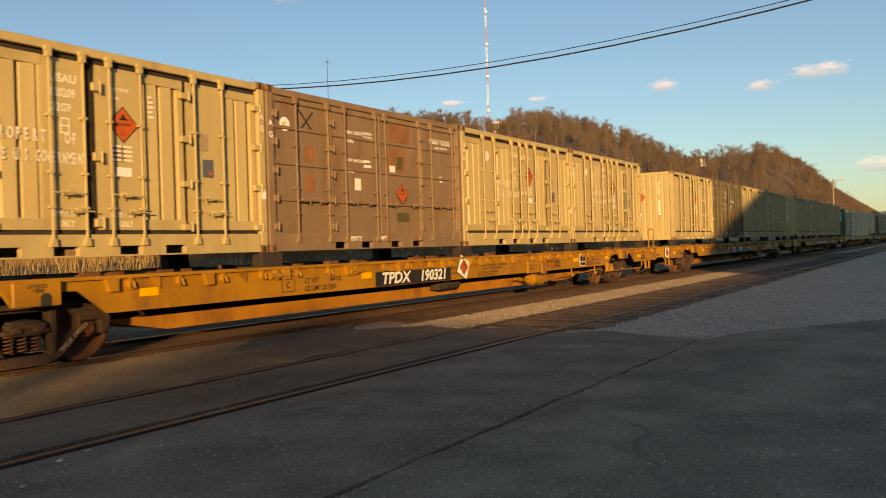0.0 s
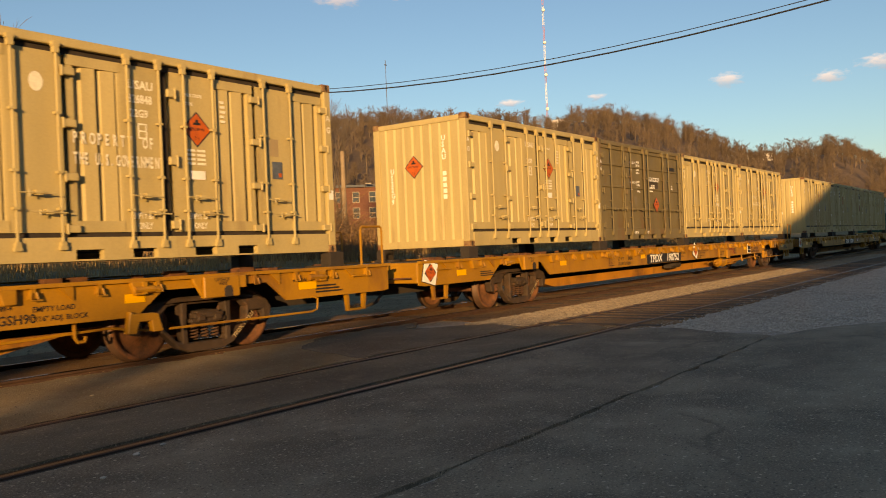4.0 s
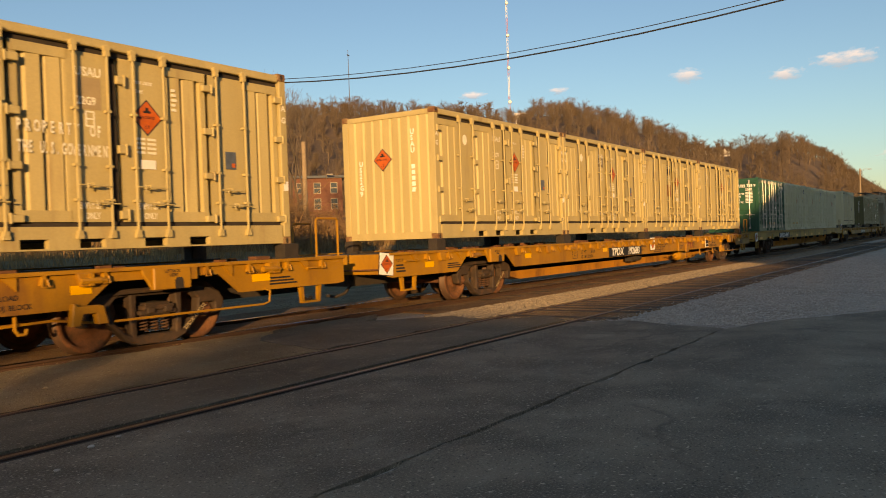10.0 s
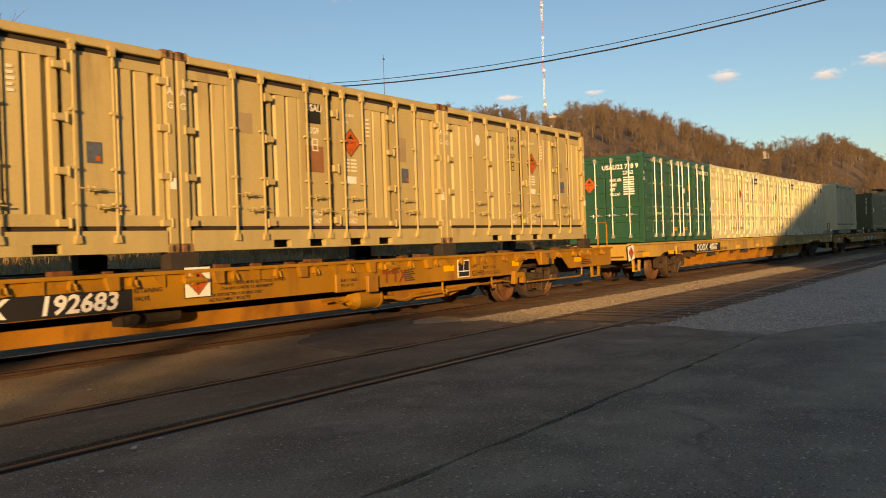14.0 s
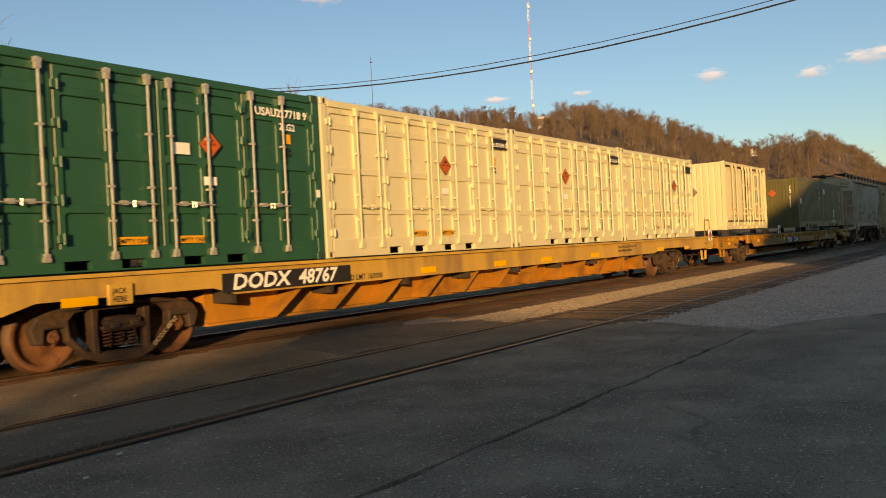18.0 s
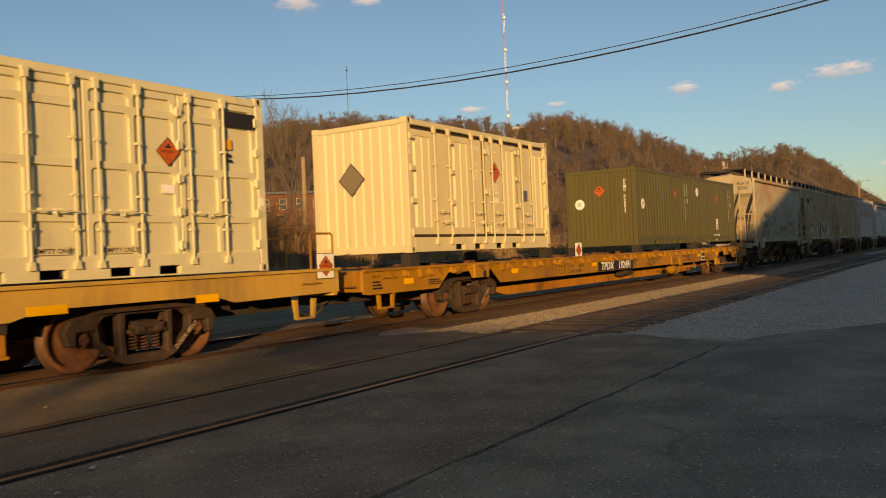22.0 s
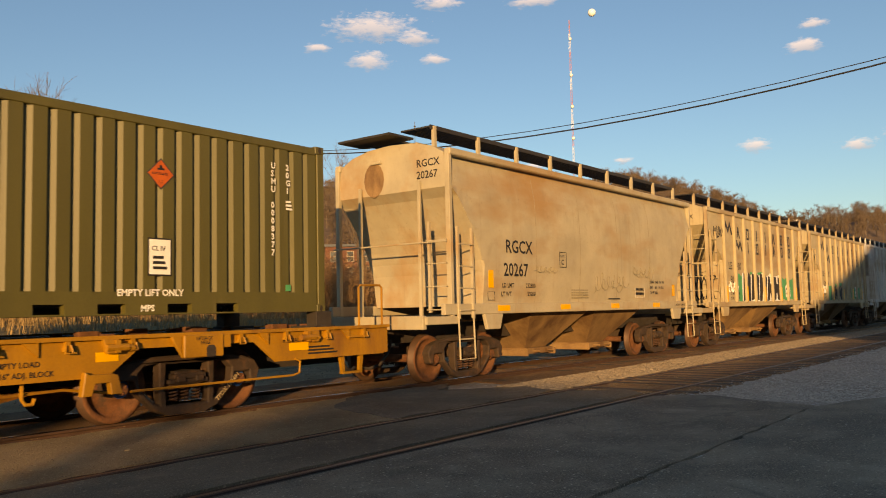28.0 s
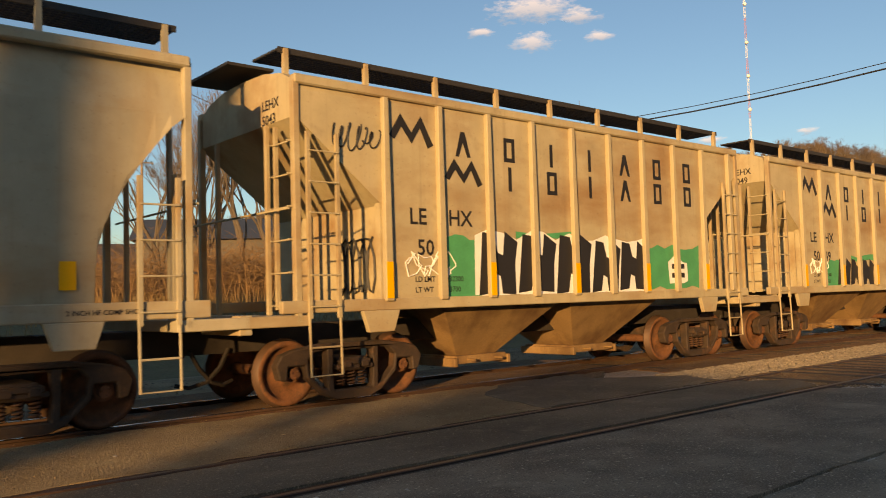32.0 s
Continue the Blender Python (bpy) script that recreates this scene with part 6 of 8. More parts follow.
box_row(60.52, 1.42, [("ribbed", LIGHT, 2.71, marks_with_end(marks_ribbed())),
                      ("ribbed", LIGHT, 2.71, marks_ribbed("18637", patches=[(2.42, 1.92, 0.36, 0.36, M_TANGREY)])),
                      ("ribbed", "sand-coloured military container with ribbed side doors and repainted bands", 2.71, marks_ribbed(dot=False, patches=[(1.02, 1.72, 0.30, 0.30, M_TANPATCH), (2.40, 1.22, 0.40, 0.42, M_BROWNPATCH), (4.74, 1.52, 0.22, 0.44, M_TANPATCH), (2.42, 2.0, 0.34, 0.32, M_BLACK)])),
                      ("ribbed", LIGHT, 2.71, marks_ribbed("80101", tone=M_BLACK, patches=[(4.74, 1.50, 0.20, 0.36, M_TANPATCH)]))])
CREAM = "pale cream container with panelled side doors, on a flatcar"
box_row(88.72, 1.26, [("green", "dark green container with panelled doors and bright rods, on a flatcar", 2.65, marks_green),
                      ("cream", CREAM, 2.65, marks_cream("SAU074890 5", 3.49)), ("cream", CREAM, 2.65, marks_cream("SAU106193 4", 2.59, False)), ("cream", CREAM, 2.65, marks_cream("", 4.28, False))])
container(116.9, 1.45, "cream_ribbed", "pale sand container with folding ribbed side doors, alone on a flatcar", 2.65, marks_with_end(marks_ribbed(dot=False), True))
OLIVE = "olive-green corrugated container on a flatcar"
container(129.25, 1.41, "olive", OLIVE, 2.54, marks_olive(True))
container(135.33, 1.41, "olive", OLIVE, 2.54, marks_olive(False))

# ---- trucks, flatcars, hopper cars ----
WHEELS = []            # (wheelset, place on its truck)
WR = 0.43


def wheelset_mesh(r=WR):
    def make():
        m = Mesh()
        prof = [(0.62, 0.10), (0.66, 0.12), (0.70, r * 0.55), (0.735, r * 0.82), (0.70, r * 0.86), (0.69, r + 0.028), (0.715, r + 0.028), (0.73, r + 0.002), (0.825, r - 0.004), (0.826, r * 0.84), (0.775, r * 0.80), (0.755, r * 0.45), (0.79, 0.15), (0.80, 0.11), (0.80, 0.001)]
        n = 28
        idx = []
        for s in (1, -1):
            i = len(m.v)
            for y, q in prof:
                m.v += [(q * math.cos(2 * math.pi * k / n), s * y, q * math.sin(2 * math.pi * k / n)) for k in range(n)]
            for a in range(len(prof) - 1):
                for k in range(n):
                    j = (k + 1) % n
                    f = (i + a * n + k, i + a * n + j, i + (a + 1) * n + j, i + (a + 1) * n + k)
                    if 4 <= a <= 7:
                        idx.append(len(m.f))
                    m.f.append(f if s > 0 else f[::-1])
        m.rod((0, -1.02, 0), (0, 1.02, 0), 0.075, n=12)
        for s in (1, -1):
            for k in range(3):
                a = k * 2.094
                m.box(0.05 * math.cos(a) - 0.012, 0.05 * math.cos(a) + 0.012, s * 1.02 - 0.012, s * 1.02 + 0.012, 0.05 * math.sin(a) - 0.012, 0.05 * math.sin(a) + 0.012)
        me = m.done("wheelset", M_RUST)
        me.materials.append(M_STEEL)
        for k in idx:
            me.polygons[k].material_index = 1
        for p in me.polygons:
            p.use_smooth = len(p.vertices) == 4 and p.area < 0.03
        return me
    return cached(("wheelset", r), make)


def sideframe_mesh():
    """A cast frame: arched top, sloping tension member, columns round the spring nest, open windows."""
    half = [(0.0, 0.05), (0.30, 0.05), (0.46, 0.11), (0.73, 0.36), (0.76, 0.53), (1.01, 0.53), (1.03, 0.34), (1.13, 0.36), (1.19, 0.55), (1.10, 0.68), (0.92, 0.74), (0.50, 0.80), (0.0, 0.80)]
    outer = half + [(-x, z) for x, z in half[::-1][1:-1]]
    win = [(0.41, 0.19), (0.50, 0.22), (0.69, 0.42), (0.71, 0.60), (0.62, 0.69), (0.42, 0.72)]
    nest = [(-0.31, 0.17), (0.31, 0.17), (0.33, 0.45), (0.31, 0.70), (-0.31, 0.70), (-0.33, 0.45)]
    return cached(("sideframe",), lambda: pierced(outer, [win, [(-x, z) for x, z in win], nest], -0.08, 0.08, "sideframe", M_TRUCK, 0.018))


def spring_mesh():
    def make():
        m = Mesh()
        n, turns, hgt, r = 40, 5, 0.22, 0.055
        pts = [(r * math.cos(2 * math.pi * turns * k / n), r * math.sin(2 * math.pi * turns * k / n), hgt * k / n) for k in range(n + 1)]
        return m.path(pts, 0.014, 4).done("spring", M_SPRING, smooth=True)
    return cached(("spring",), make)


def truck(car, x, cap=None, turning=True, detail=True):
    """A two-axle truck, its centre at x on the car."""
    bol = part("truck", cached(("bolster",), lambda: Mesh().box(-0.2, 0.2, -1.1, 1.1, 0.42, 0.60).box(-0.32, 0.32, -0.4, 0.4, 0.45, 0.72).done("truck", M_TRUCK, bevel=0.02)), car, (x, 0, 0), "grimy two-axle truck, its colour darkened for the sill's shade")
    for s in (-1, 1):
        part("sideframe", sideframe_mesh(), bol, (0, s * 0.99, 0))
        if detail or s < 0:
            for k in (-0.17, 0.0, 0.17):
                part("spring", spring_mesh(), bol, (k, s * 1.0, 0.22))
        part("spring_cap", cached(("springcap",), lambda: Mesh().box(-0.29, 0.29, -0.11, 0.11, 0.44, 0.50).box(-0.24, 0.24, -0.13, 0.05, 0.50, 0.57).box(-0.2, -0.08, -0.15, 0.02, 0.46, 0.54).box(0.08, 0.2, -0.15, 0.02, 0.46, 0.54).done("spring_cap", M_TRUCK, bevel=0.01)), bol, (0, s * 1.0, 0))
    for a in (-0.89, 0.89):
        w = part("wheelset", wheelset_mesh(), bol, (a, 0, WR))
        if turning:
            WHEELS.append((w, (a, 0, WR)))
        for s in (-1, 1):
            part("bearing_cap", cached(("bearing", cap.name if cap else "r"), lambda: Mesh().rod((0, 0.0, 0), (0, -0.13, 0), 0.115, 0.105, 12).rod((0, -0.13, 0), (0, -0.155, 0), 0.07, 0.06, 10).done("bearing_cap", cap or M_RUST)), bol, (a, s * 0.96, WR), scale=(1, -s * -1, 1) if s < 0 else (1, -1, 1))
    return bol


def coupler(car, x, s):
    m = cached(("coupler",), lambda: Mesh().box(0, 0.55, -0.10, 0.10, 0.72, 0.92).box(0.5, 0.72, -0.17, 0.14, 0.68, 0.96).box(0.66, 0.80, -0.05, 0.16, 0.70, 0.94).done("coupler", M_RUST, bevel=0.02))
    part("coupler", m, car, (x, 0, 0), "rusty knuckle coupler", scale=(s, 1, 1))
    hose = cached(("hose",), lambda: Mesh().path([(0, -0.35, 0.78), (0.12, -0.36, 0.55), (0.3, -0.33, 0.36), (0.5, -0.25, 0.30), (0.66, -0.18, 0.34)], 0.03, 6).done("air_hose", M_DARK))
    part("air_hose", hose, car, (x, 0, 0), "black rubber air hose", scale=(s, 1, 1))


def sill_step(car, x, y, z0, z1, w, mat):
    k = cached(("step", z0, z1, w, mat.name), lambda: Mesh().prism([(-w / 2, z0), (-w / 2 + 0.05, z0), (-w / 2 + 0.03, z1), (-w / 2 - 0.05, z1)], -0.03, 0.03).prism([(w / 2 - 0.05, z0), (w / 2, z0), (w / 2 + 0.05, z1), (w / 2 - 0.03, z1)], -0.03, 0.03).box(-w / 2, w / 2, -0.04, 0.04, z0, z0 + 0.035).done("step", mat))
    part("step", k, car, (x, y, 0))


FLAT_L = 27.4
TC = 3.78


def sill_outline(deep=0.62, shallow=0.93, mid_deep=None):
    L = FLAT_L
    p = [(0, 1.09), (0, 0.66), (0.15, deep + 0.02), (TC - 1.42, deep + 0.02), (TC - 1.05, shallow), (TC + 0.70, shallow), (TC + 1.1, deep)]
    q = [(L - x, z) for x, z in p][::-1]
    return p + q


def flatcar(x0, number, kind, marks_x, pedestals, logo=True, cap=None):
    car = thing("flatcar", (x0, CY, RAIL_TOP), "yellow flatcar with container pedestals and black number board" if kind == "spine" else "dusty yellow flatcar with smooth deep side sills", "flatcar", "flatcars of the train")
    MOVERS.append((car, (x0, CY, RAIL_TOP)))
    L, Y = FLAT_L, 1.335
    if kind == "spine":
        outline = sill_outline()
    else:
        outline = [(0, 1.15), (0, 0.76), (2.3, 0.74), (2.7, 0.86), (5.2, 0.86), (5.6, 0.75), (L - 5.6, 0.75), (L - 5.2, 0.86), (L - 2.7, 0.86), (L - 2.3, 0.74), (L, 0.76), (L, 1.15)]
    sill = cached(("sillplate", kind), lambda: Mesh().prism(outline, 0, 0.03).done("side_sill", M_YELLOW if kind == "spine" else M_YELLOWDUST))
    body = M_YELLOW if kind == "spine" else M_YELLOWDUST
    zt = 1.09 if kind == "spine" else 1.15
    part("side_sill", sill, car, (0, -Y, 0), "yellow side sill")
    part("side_sill", sill, car, (0, Y - 0.03, 0))
    for s in (-1, 1):
        part("sill_flange", cached(("flange", kind, s), lambda: Mesh().box(0, L, -0.06 if s < 0 else -0.02, 0.02 if s < 0 else 0.06, zt - 0.035, zt + 0.012).done("sill_flange", body)), car, (0, s * Y, 0))
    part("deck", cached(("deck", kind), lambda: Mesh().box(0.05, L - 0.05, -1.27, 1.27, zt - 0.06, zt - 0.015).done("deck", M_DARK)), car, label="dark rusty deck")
    part("center_sill", cached(("csill", kind), lambda: (Mesh().prism([(5.2, 0.47), (6.4, 0.25), (L - 6.4, 0.25), (L - 5.2, 0.47)], -0.62, 0.62) if kind == "spine" else Mesh().prism([(5.4, 0.34), (L - 5.4, 0.34), (L - 5.4, 0.98), (5.4, 0.98)], -0.86, 0.86).box(5.4, L - 5.4, -0.93, 0.93, 0.30, 0.339)).done("center_sill", M_GRIMEYELLOW)), car, label="fish-bellied centre sill")
    # The band above the centre sill is darkened by colour for the side sill's shade.
    part("sill_web", cached(("sillweb",), lambda: Mesh().box(0.1, L - 0.1, -0.32, 0.32, 0.472, 1.02).done("sill_web", M_DARK)), car, label="upper centre beam, near-black for the shade behind the side sill")
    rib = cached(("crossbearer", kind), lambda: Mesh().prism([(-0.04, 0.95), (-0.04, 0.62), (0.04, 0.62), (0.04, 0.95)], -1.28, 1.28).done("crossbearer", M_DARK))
    for k in range(9):
        part("crossbearer", rib, car, (5.6 + k * 2.02, 0, 0))
    for x in (TC + 0.17, L - TC + 0.17):
        tk = truck(car, x, cap)
        part("lettering", letters(number, 0.085, M_TANPATCH), tk, (0.46, -1.085, 0.16), rot=(0, -42, 0))
    for x, s in ((0, -1), (L, 1)):
        coupler(car, x - 0.25 * s, s)
        part("end_sill", cached(("endsill", kind), lambda: Mesh().box(-0.06, 0.06, -1.30, 1.30, 0.70, zt - 0.01).done("end_sill", body, bevel=0.01)), car, (x - 0.06 * s, 0, 0))
        sill_step(car, x - 0.75 * s, -Y + 0.1, 0.36, 0.68, 0.42, body)
        part("grab_iron", cached(("grab",), lambda: Mesh().path([(-0.22, 0.03, 0), (-0.22, -0.05, 0), (0.22, -0.05, 0), (0.22, 0.03, 0)], 0.013, 6).done("grab_iron", M_YELLOW)), car, (x - 0.72 * s, -Y, 0.93))
    part("uncoupling_lever", cached(("lever",), lambda: Mesh().path([(-0.12, -1.25, 0.80), (-0.12, -0.3, 0.78), (-0.12, 0.0, 0.70)], 0.016, 6).done("uncoupling_lever", M_RUST)), car)
    part("end_railing", cached(("endrail",), lambda: Mesh().path([(-0.27, -1.25, 1.05), (-0.27, -1.25, 1.70), (-0.23, -1.25, 1.74), (0.23, -1.25, 1.74), (0.27, -1.25, 1.70), (0.27, -1.25, 1.05)], 0.02, 6).done("end_railing", M_YELLOW)), car, (L - 0.30, 0, 0), "yellow hooped end railing")
    part("end_railing", cached(("endrail",), None), car, (0.5, 2.5, 0))
    for x, w in ((1.2, 0.30), (TC + 1.6, 0.3), (marks_x - 0.42, 0.3), (L - TC - 3.75, 0.34), (L - TC - 1.25, 0.28), (L - 2.1, 0.36)) if kind == "spine" else ((1.0, 0.5), (3.0, 0.46), (7.42, 0.42), (9.97, 0.47), (12.55, 0.47), (14.65, 0.47), (17.3, 0.47), (22.0, 0.5), (L - 3.0, 0.4)):
        part("reflector", cached(("refl", w), lambda: Mesh().box(0, w, -0.003, 0.003, 0, 0.11).done("reflector", M_REFLECT)), car, (x, -Y - 0.004, 0.80 if 5.0 < x < 22.5 else 0.78), "yellow reflective strip")
    if kind == "spine":
        pocket = cached(("pocket",), lambda: Mesh().prism([(-0.07, -0.17), (0.07, -0.17), (0.07, 0), (-0.13, 0)], -0.08, 0.0).done("stake_pocket", M_YELLOW, bevel=0.008))
        ring = cached(("tiering",), lambda: Mesh().prism([(-0.05, -0.12), (0.05, -0.12), (0.02, 0), (-0.02, 0)], -0.05, 0.0).path([(-0.03, -0.06, -0.05), (-0.045, -0.075, -0.14), (0.045, -0.075, -0.14), (0.03, -0.06, -0.05)], 0.012, 5).done("tie_down_ring", M_YELLOW))
        fold = cached(("gusset",), lambda: Mesh().prism([(-0.18, -0.01), (0.0, -0.17), (0.0, -0.01)], -0.03, 0.0).done("gusset", M_YELLOW))
        for k in range(33):
            x = 0.95 + k * 0.80
            if abs(x - TC) < 0.5 or abs(x - L + TC) < 0.5:
                continue
            part("stake_pocket", pocket, car, (x, -Y, 1.06)) if k % 2 else part("gusset", fold, car, (x - 0.05, -Y, 1.06))
            part("tie_down_ring", ring, car, (x + 0.27, -Y, 1.06))
        winch = cached(("winch",), lambda: Mesh().rod((-0.14, -0.07, -0.12), (0.14, -0.07, -0.12), 0.045, n=8).box(-0.03, 0.03, -0.10, 0.0, -0.18, -0.03).rod((0.14, -0.07, -0.12), (0.22, -0.07, -0.13), 0.03, n=8).done("tie_down_winch", M_YELLOW))
        for x in (3.0, 7.9, 9.9, 14.1, 18.2, 22.6, 25.6):
            part("tie_down_winch", winch, car, (x, -Y, 1.08))
        jack = cached(("jack",), lambda: Mesh().prism([(-0.30, 0.78), (0.30, 0.78), (0.30, 1.07), (-0.30, 1.07)], -0.10, 0.0).prism([(-0.42, 0.98), (-0.30, 0.80), (-0.30, 1.07), (-0.46, 1.07)], -0.06, 0.0).done("jacking_pad", M_YELLOW, bevel=0.012))
        for x in (TC + 0.12, L - TC + 0.17):
            j = part("jacking_pad", jack, car, (x, -Y, 0))
            # A dark plate on the solid pad paints in the shade of the jack hole.
            part("jack_hole", cached(("jackhole",), lambda: Mesh().prism([(-0.07, 0), (0.07, 0), (0.07, 0.11), (0.04, 0.15), (-0.04, 0.15), (-0.07, 0.11)], -0.004, 0.0).done("jack_hole", M_DARK)), j, (0.1, -0.101, 0.782))
            stamp(j, "LIFTJACK", -0.13, 1.0, 0.062, M_BLACK, -0.104)
            stamp(j, "HERE", -0.06, 0.945, 0.062, M_BLACK, -0.104)
    else:
        pad = part("jacking_pad", cached(("deepjack",), lambda: Mesh().box(0, 0.34, -0.05, 0.0, 0, 0.26).done("jacking_pad", body, bevel=0.012)), car, (3.58, -Y - 0.001, 0.76))
        stamp(pad, "JACK", 0.05, 0.14, 0.10, M_BLACK, -0.054, sx=0.85)
        stamp(pad, "HERE", 0.05, 0.04, 0.10, M_BLACK, -0.054, sx=0.85)
        strut = cached(("deepstrut",), lambda: Mesh().prism([(-0.02, 0.342), (0.05, 0.342), (0.62, 0.74), (0.52, 0.74)], -0.20, 0.155).done("sill_strut", M_GRIMEYELLOW))
        for k in range(12):
            part("sill_strut", strut, car, (6.4 + k * 1.28, -1.02, 0), "slanting strut under the sill")
        stamp(car, "FOR RESTRICTED LOADING ONLY", 19.0, 0.98, 0.085, M_BLACK, -Y - 0.005)
        stamp(car, "SEE EQUIPMENT REGISTER", 19.0, 0.88, 0.085, M_BLACK, -Y - 0.005)
        stamp(car, "LD LMT 160000", 7.95, 0.79, 0.135, M_BLACK, -Y - 0.005)
    # number board and stencils
    b = part("number_board", cached(("board",), lambda: Mesh().box(0, 2.66, -0.012, 0.004, 0, 0.27).done("number_board", M_BLACK)), car, (marks_x, -Y - 0.005, 0.63 if kind == "spine" else 0.78), "black board with white car number")
    a, c = number.split()
    part("lettering", letters(a, 0.28, M_WHITE, slant=0.18), b, (0.16, -0.016, 0.04), scale=(1.30, 1.08, 1.08))
    part("lettering", letters(c, 0.28, M_WHITE, slant=0.18), b, (1.46, -0.016, 0.04), scale=(1.20, 1.08, 1.08))
    if kind == "spine":
        stamp(car, "LT WT", marks_x - 1.95, 0.80, 0.12, M_BLACK, -Y - 0.005)
        stamp(car, "84700" if "0321" in number else "84200", marks_x - 1.30, 0.80, 0.12, M_BLACK, -Y - 0.005)
        stamp(car, "LD LMT 201300" if "0321" in number else "LD LMT 201800", marks_x - 1.95, 0.67, 0.12, M_BLACK, -Y - 0.005)
        part("stencil_frame", cached(("cframe",), lambda: Mesh().box(0, 0.30, -0.002, 0.002, 0, 0.012).box(0, 0.30, -0.002, 0.002, 0.32, 0.332).box(0, 0.012, -0.002, 0.002, 0.012, 0.32).box(0.288, 0.30, -0.002, 0.002, 0.012, 0.32).done("stencil_frame", M_BLACK)), car, (marks_x - 2.5, -Y - 0.004, 0.68))
        stamp(car, "PLATE", marks_x - 2.45, 0.90, 0.07, M_BLACK, -Y - 0.005)
        stamp(car, "C", marks_x - 2.41, 0.74, 0.15, M_BLACK, -Y - 0.005)
        stamp(car, "EMPTY LOAD", L - TC - 2.40, 0.79, 0.085, M_BLACK, -Y - 0.005)
        stamp(car, "7/16\" ADJ. BLOCK", L - TC - 2.40, 0.68, 0.085, M_BLACK, -Y - 0.005)
        stamp(car, "LOOSE CHAINS MUST BE STOWED WITHIN", marks_x + 4.05, 0.86, 0.062, M_BLACK, -Y - 0.005)
        stamp(car, "CHANNELS PRIOR TO MOVEMENT", marks_x + 4.05, 0.79, 0.062, M_BLACK, -Y - 0.005)
        stamp(car, "FOR RESTRICTED LOADING ONLY", marks_x + 3.85, 0.71, 0.062, M_BLACK, -Y - 0.005)
        stamp(car, "SEE EQUIPMENT REGISTER", marks_x + 3.85, 0.645, 0.062, M_BLACK, -Y - 0.005)
        stamp(car, "RETAINING", marks_x + 2.70, 0.84, 0.08, M_BLACK, -Y - 0.005)
        stamp(car, "VALVE", marks_x + 2.70, 0.74, 0.08, M_BLACK, -Y - 0.005)
        stamp(car, "GSH90", L - TC - 2.80, 0.67, 0.15, M_BLACK, -Y - 0.005)
        stamp(car, "80% VALVE", L - TC + 1.55, 0.90, 0.085, M_BLACK, -Y - 0.005)
        bars_of_text(car, L - 1.75, 0.70, 0.6, 0.14, 3, M_BLACK, -Y - 0.005)
        bars_of_text(car, 2.0, 0.72, 0.55, 0.12, 3, M_BLACK, -Y - 0.005)
        stamp(car, "F DC 05", 0.25, 0.93, 0.07, M_BLACK, -Y - 0.005)
        bars_of_text(car, 0.25, 0.72, 0.3, 0.17, 3, M_BLACK, -Y - 0.005)
        bars_of_text(car, L - TC - 4.95, 0.68, 0.30, 0.22, 6, M_BLACK, -Y - 0.005)
        stamp(car, "L-89-4", L - TC - 2.82, 0.83, 0.075, M_BLACK, -Y - 0.005)
        part("data_panel", cached(("datapanel",), lambda: Mesh().box(0, 0.40, -0.004, 0.004, 0, 0.34).done("data_panel", M_WHITE)), car, (L - TC - 3.29, -Y - 0.004, 0.66), "white-framed consolidated stencil")
        part("data_panel", cached(("datapanelin",), lambda: Mesh().box(0.02, 0.19, -0.007, -0.004, 0.13, 0.32).box(0.21, 0.38, -0.007, -0.004, 0.13, 0.32).box(0.02, 0.38, -0.007, -0.004, 0.02, 0.11).done("data_panel", M_BLACK)), car, (L - TC - 3.29, -Y - 0.005, 0.66))
        if logo:
            part("emblem", cached(("emblem",), lambda: Mesh().box(0, 0.30, -0.002, 0.002, 0.20, 0.27).box(0.11, 0.19, -0.002, 0.002, 0, 0.20).box(0.33, 0.63, -0.002, 0.002, 0.20, 0.27).box(0.44, 0.52, -0.002, 0.002, 0, 0.20).prism([(0.60, 0), (0.69, 0), (0.93, 0.27), (0.84, 0.27)], -0.002, 0.002).prism([(0.66, 0.27), (0.85, 0), (0.94, 0), (0.75, 0.27)], -0.0035, 0.0005).done("emblem", M_FADEDRED)), car, (L - TC - 5.55, -Y - 0.004, 0.68), "faded red company emblem", scale=(0.72, 1, 0.78))
        # brake gear under the sill
        bx = marks_x - 10.55
        part("brake_cylinder", cached(("brakecyl",), lambda: Mesh().rod((0, -1.05, 0.43), (0.52, -1.05, 0.43), 0.17, n=18).rod((-0.12, -1.05, 0.43), (0, -1.05, 0.43), 0.09, 0.165, 18).rod((0.52, -1.05, 0.43), (0.57, -1.05, 0.43), 0.185, n=18).path([(-0.12, -1.05, 0.43), (-0.34, -1.05, 0.40), (-0.52, -1.05, 0.47), (-0.8, -1.05, 0.46)], 0.022, 6).done("brake_cylinder", M_YELLOW)), car, (17.62 + bx, 0, 0), "yellow brake cylinder")
        house = part("brake_housing", cached(("brakehouse",), lambda: Mesh().box(0, 0.96, -0.05, 0.0, 0, 0.30).box(0.70, 0.96, -0.12, -0.05, -0.04, 0.24).done("brake_housing", M_YELLOW, bevel=0.012)), car, (16.86 + bx, -Y - 0.001, 0.60))
        stamp(house, "BRAKE CYLINDER", 0.10, 0.17, 0.062, M_BLACK, -0.054, sx=0.8)
        stamp(house, "PRESSURE TAP", 0.10, 0.09, 0.062, M_BLACK, -0.054, sx=0.8)
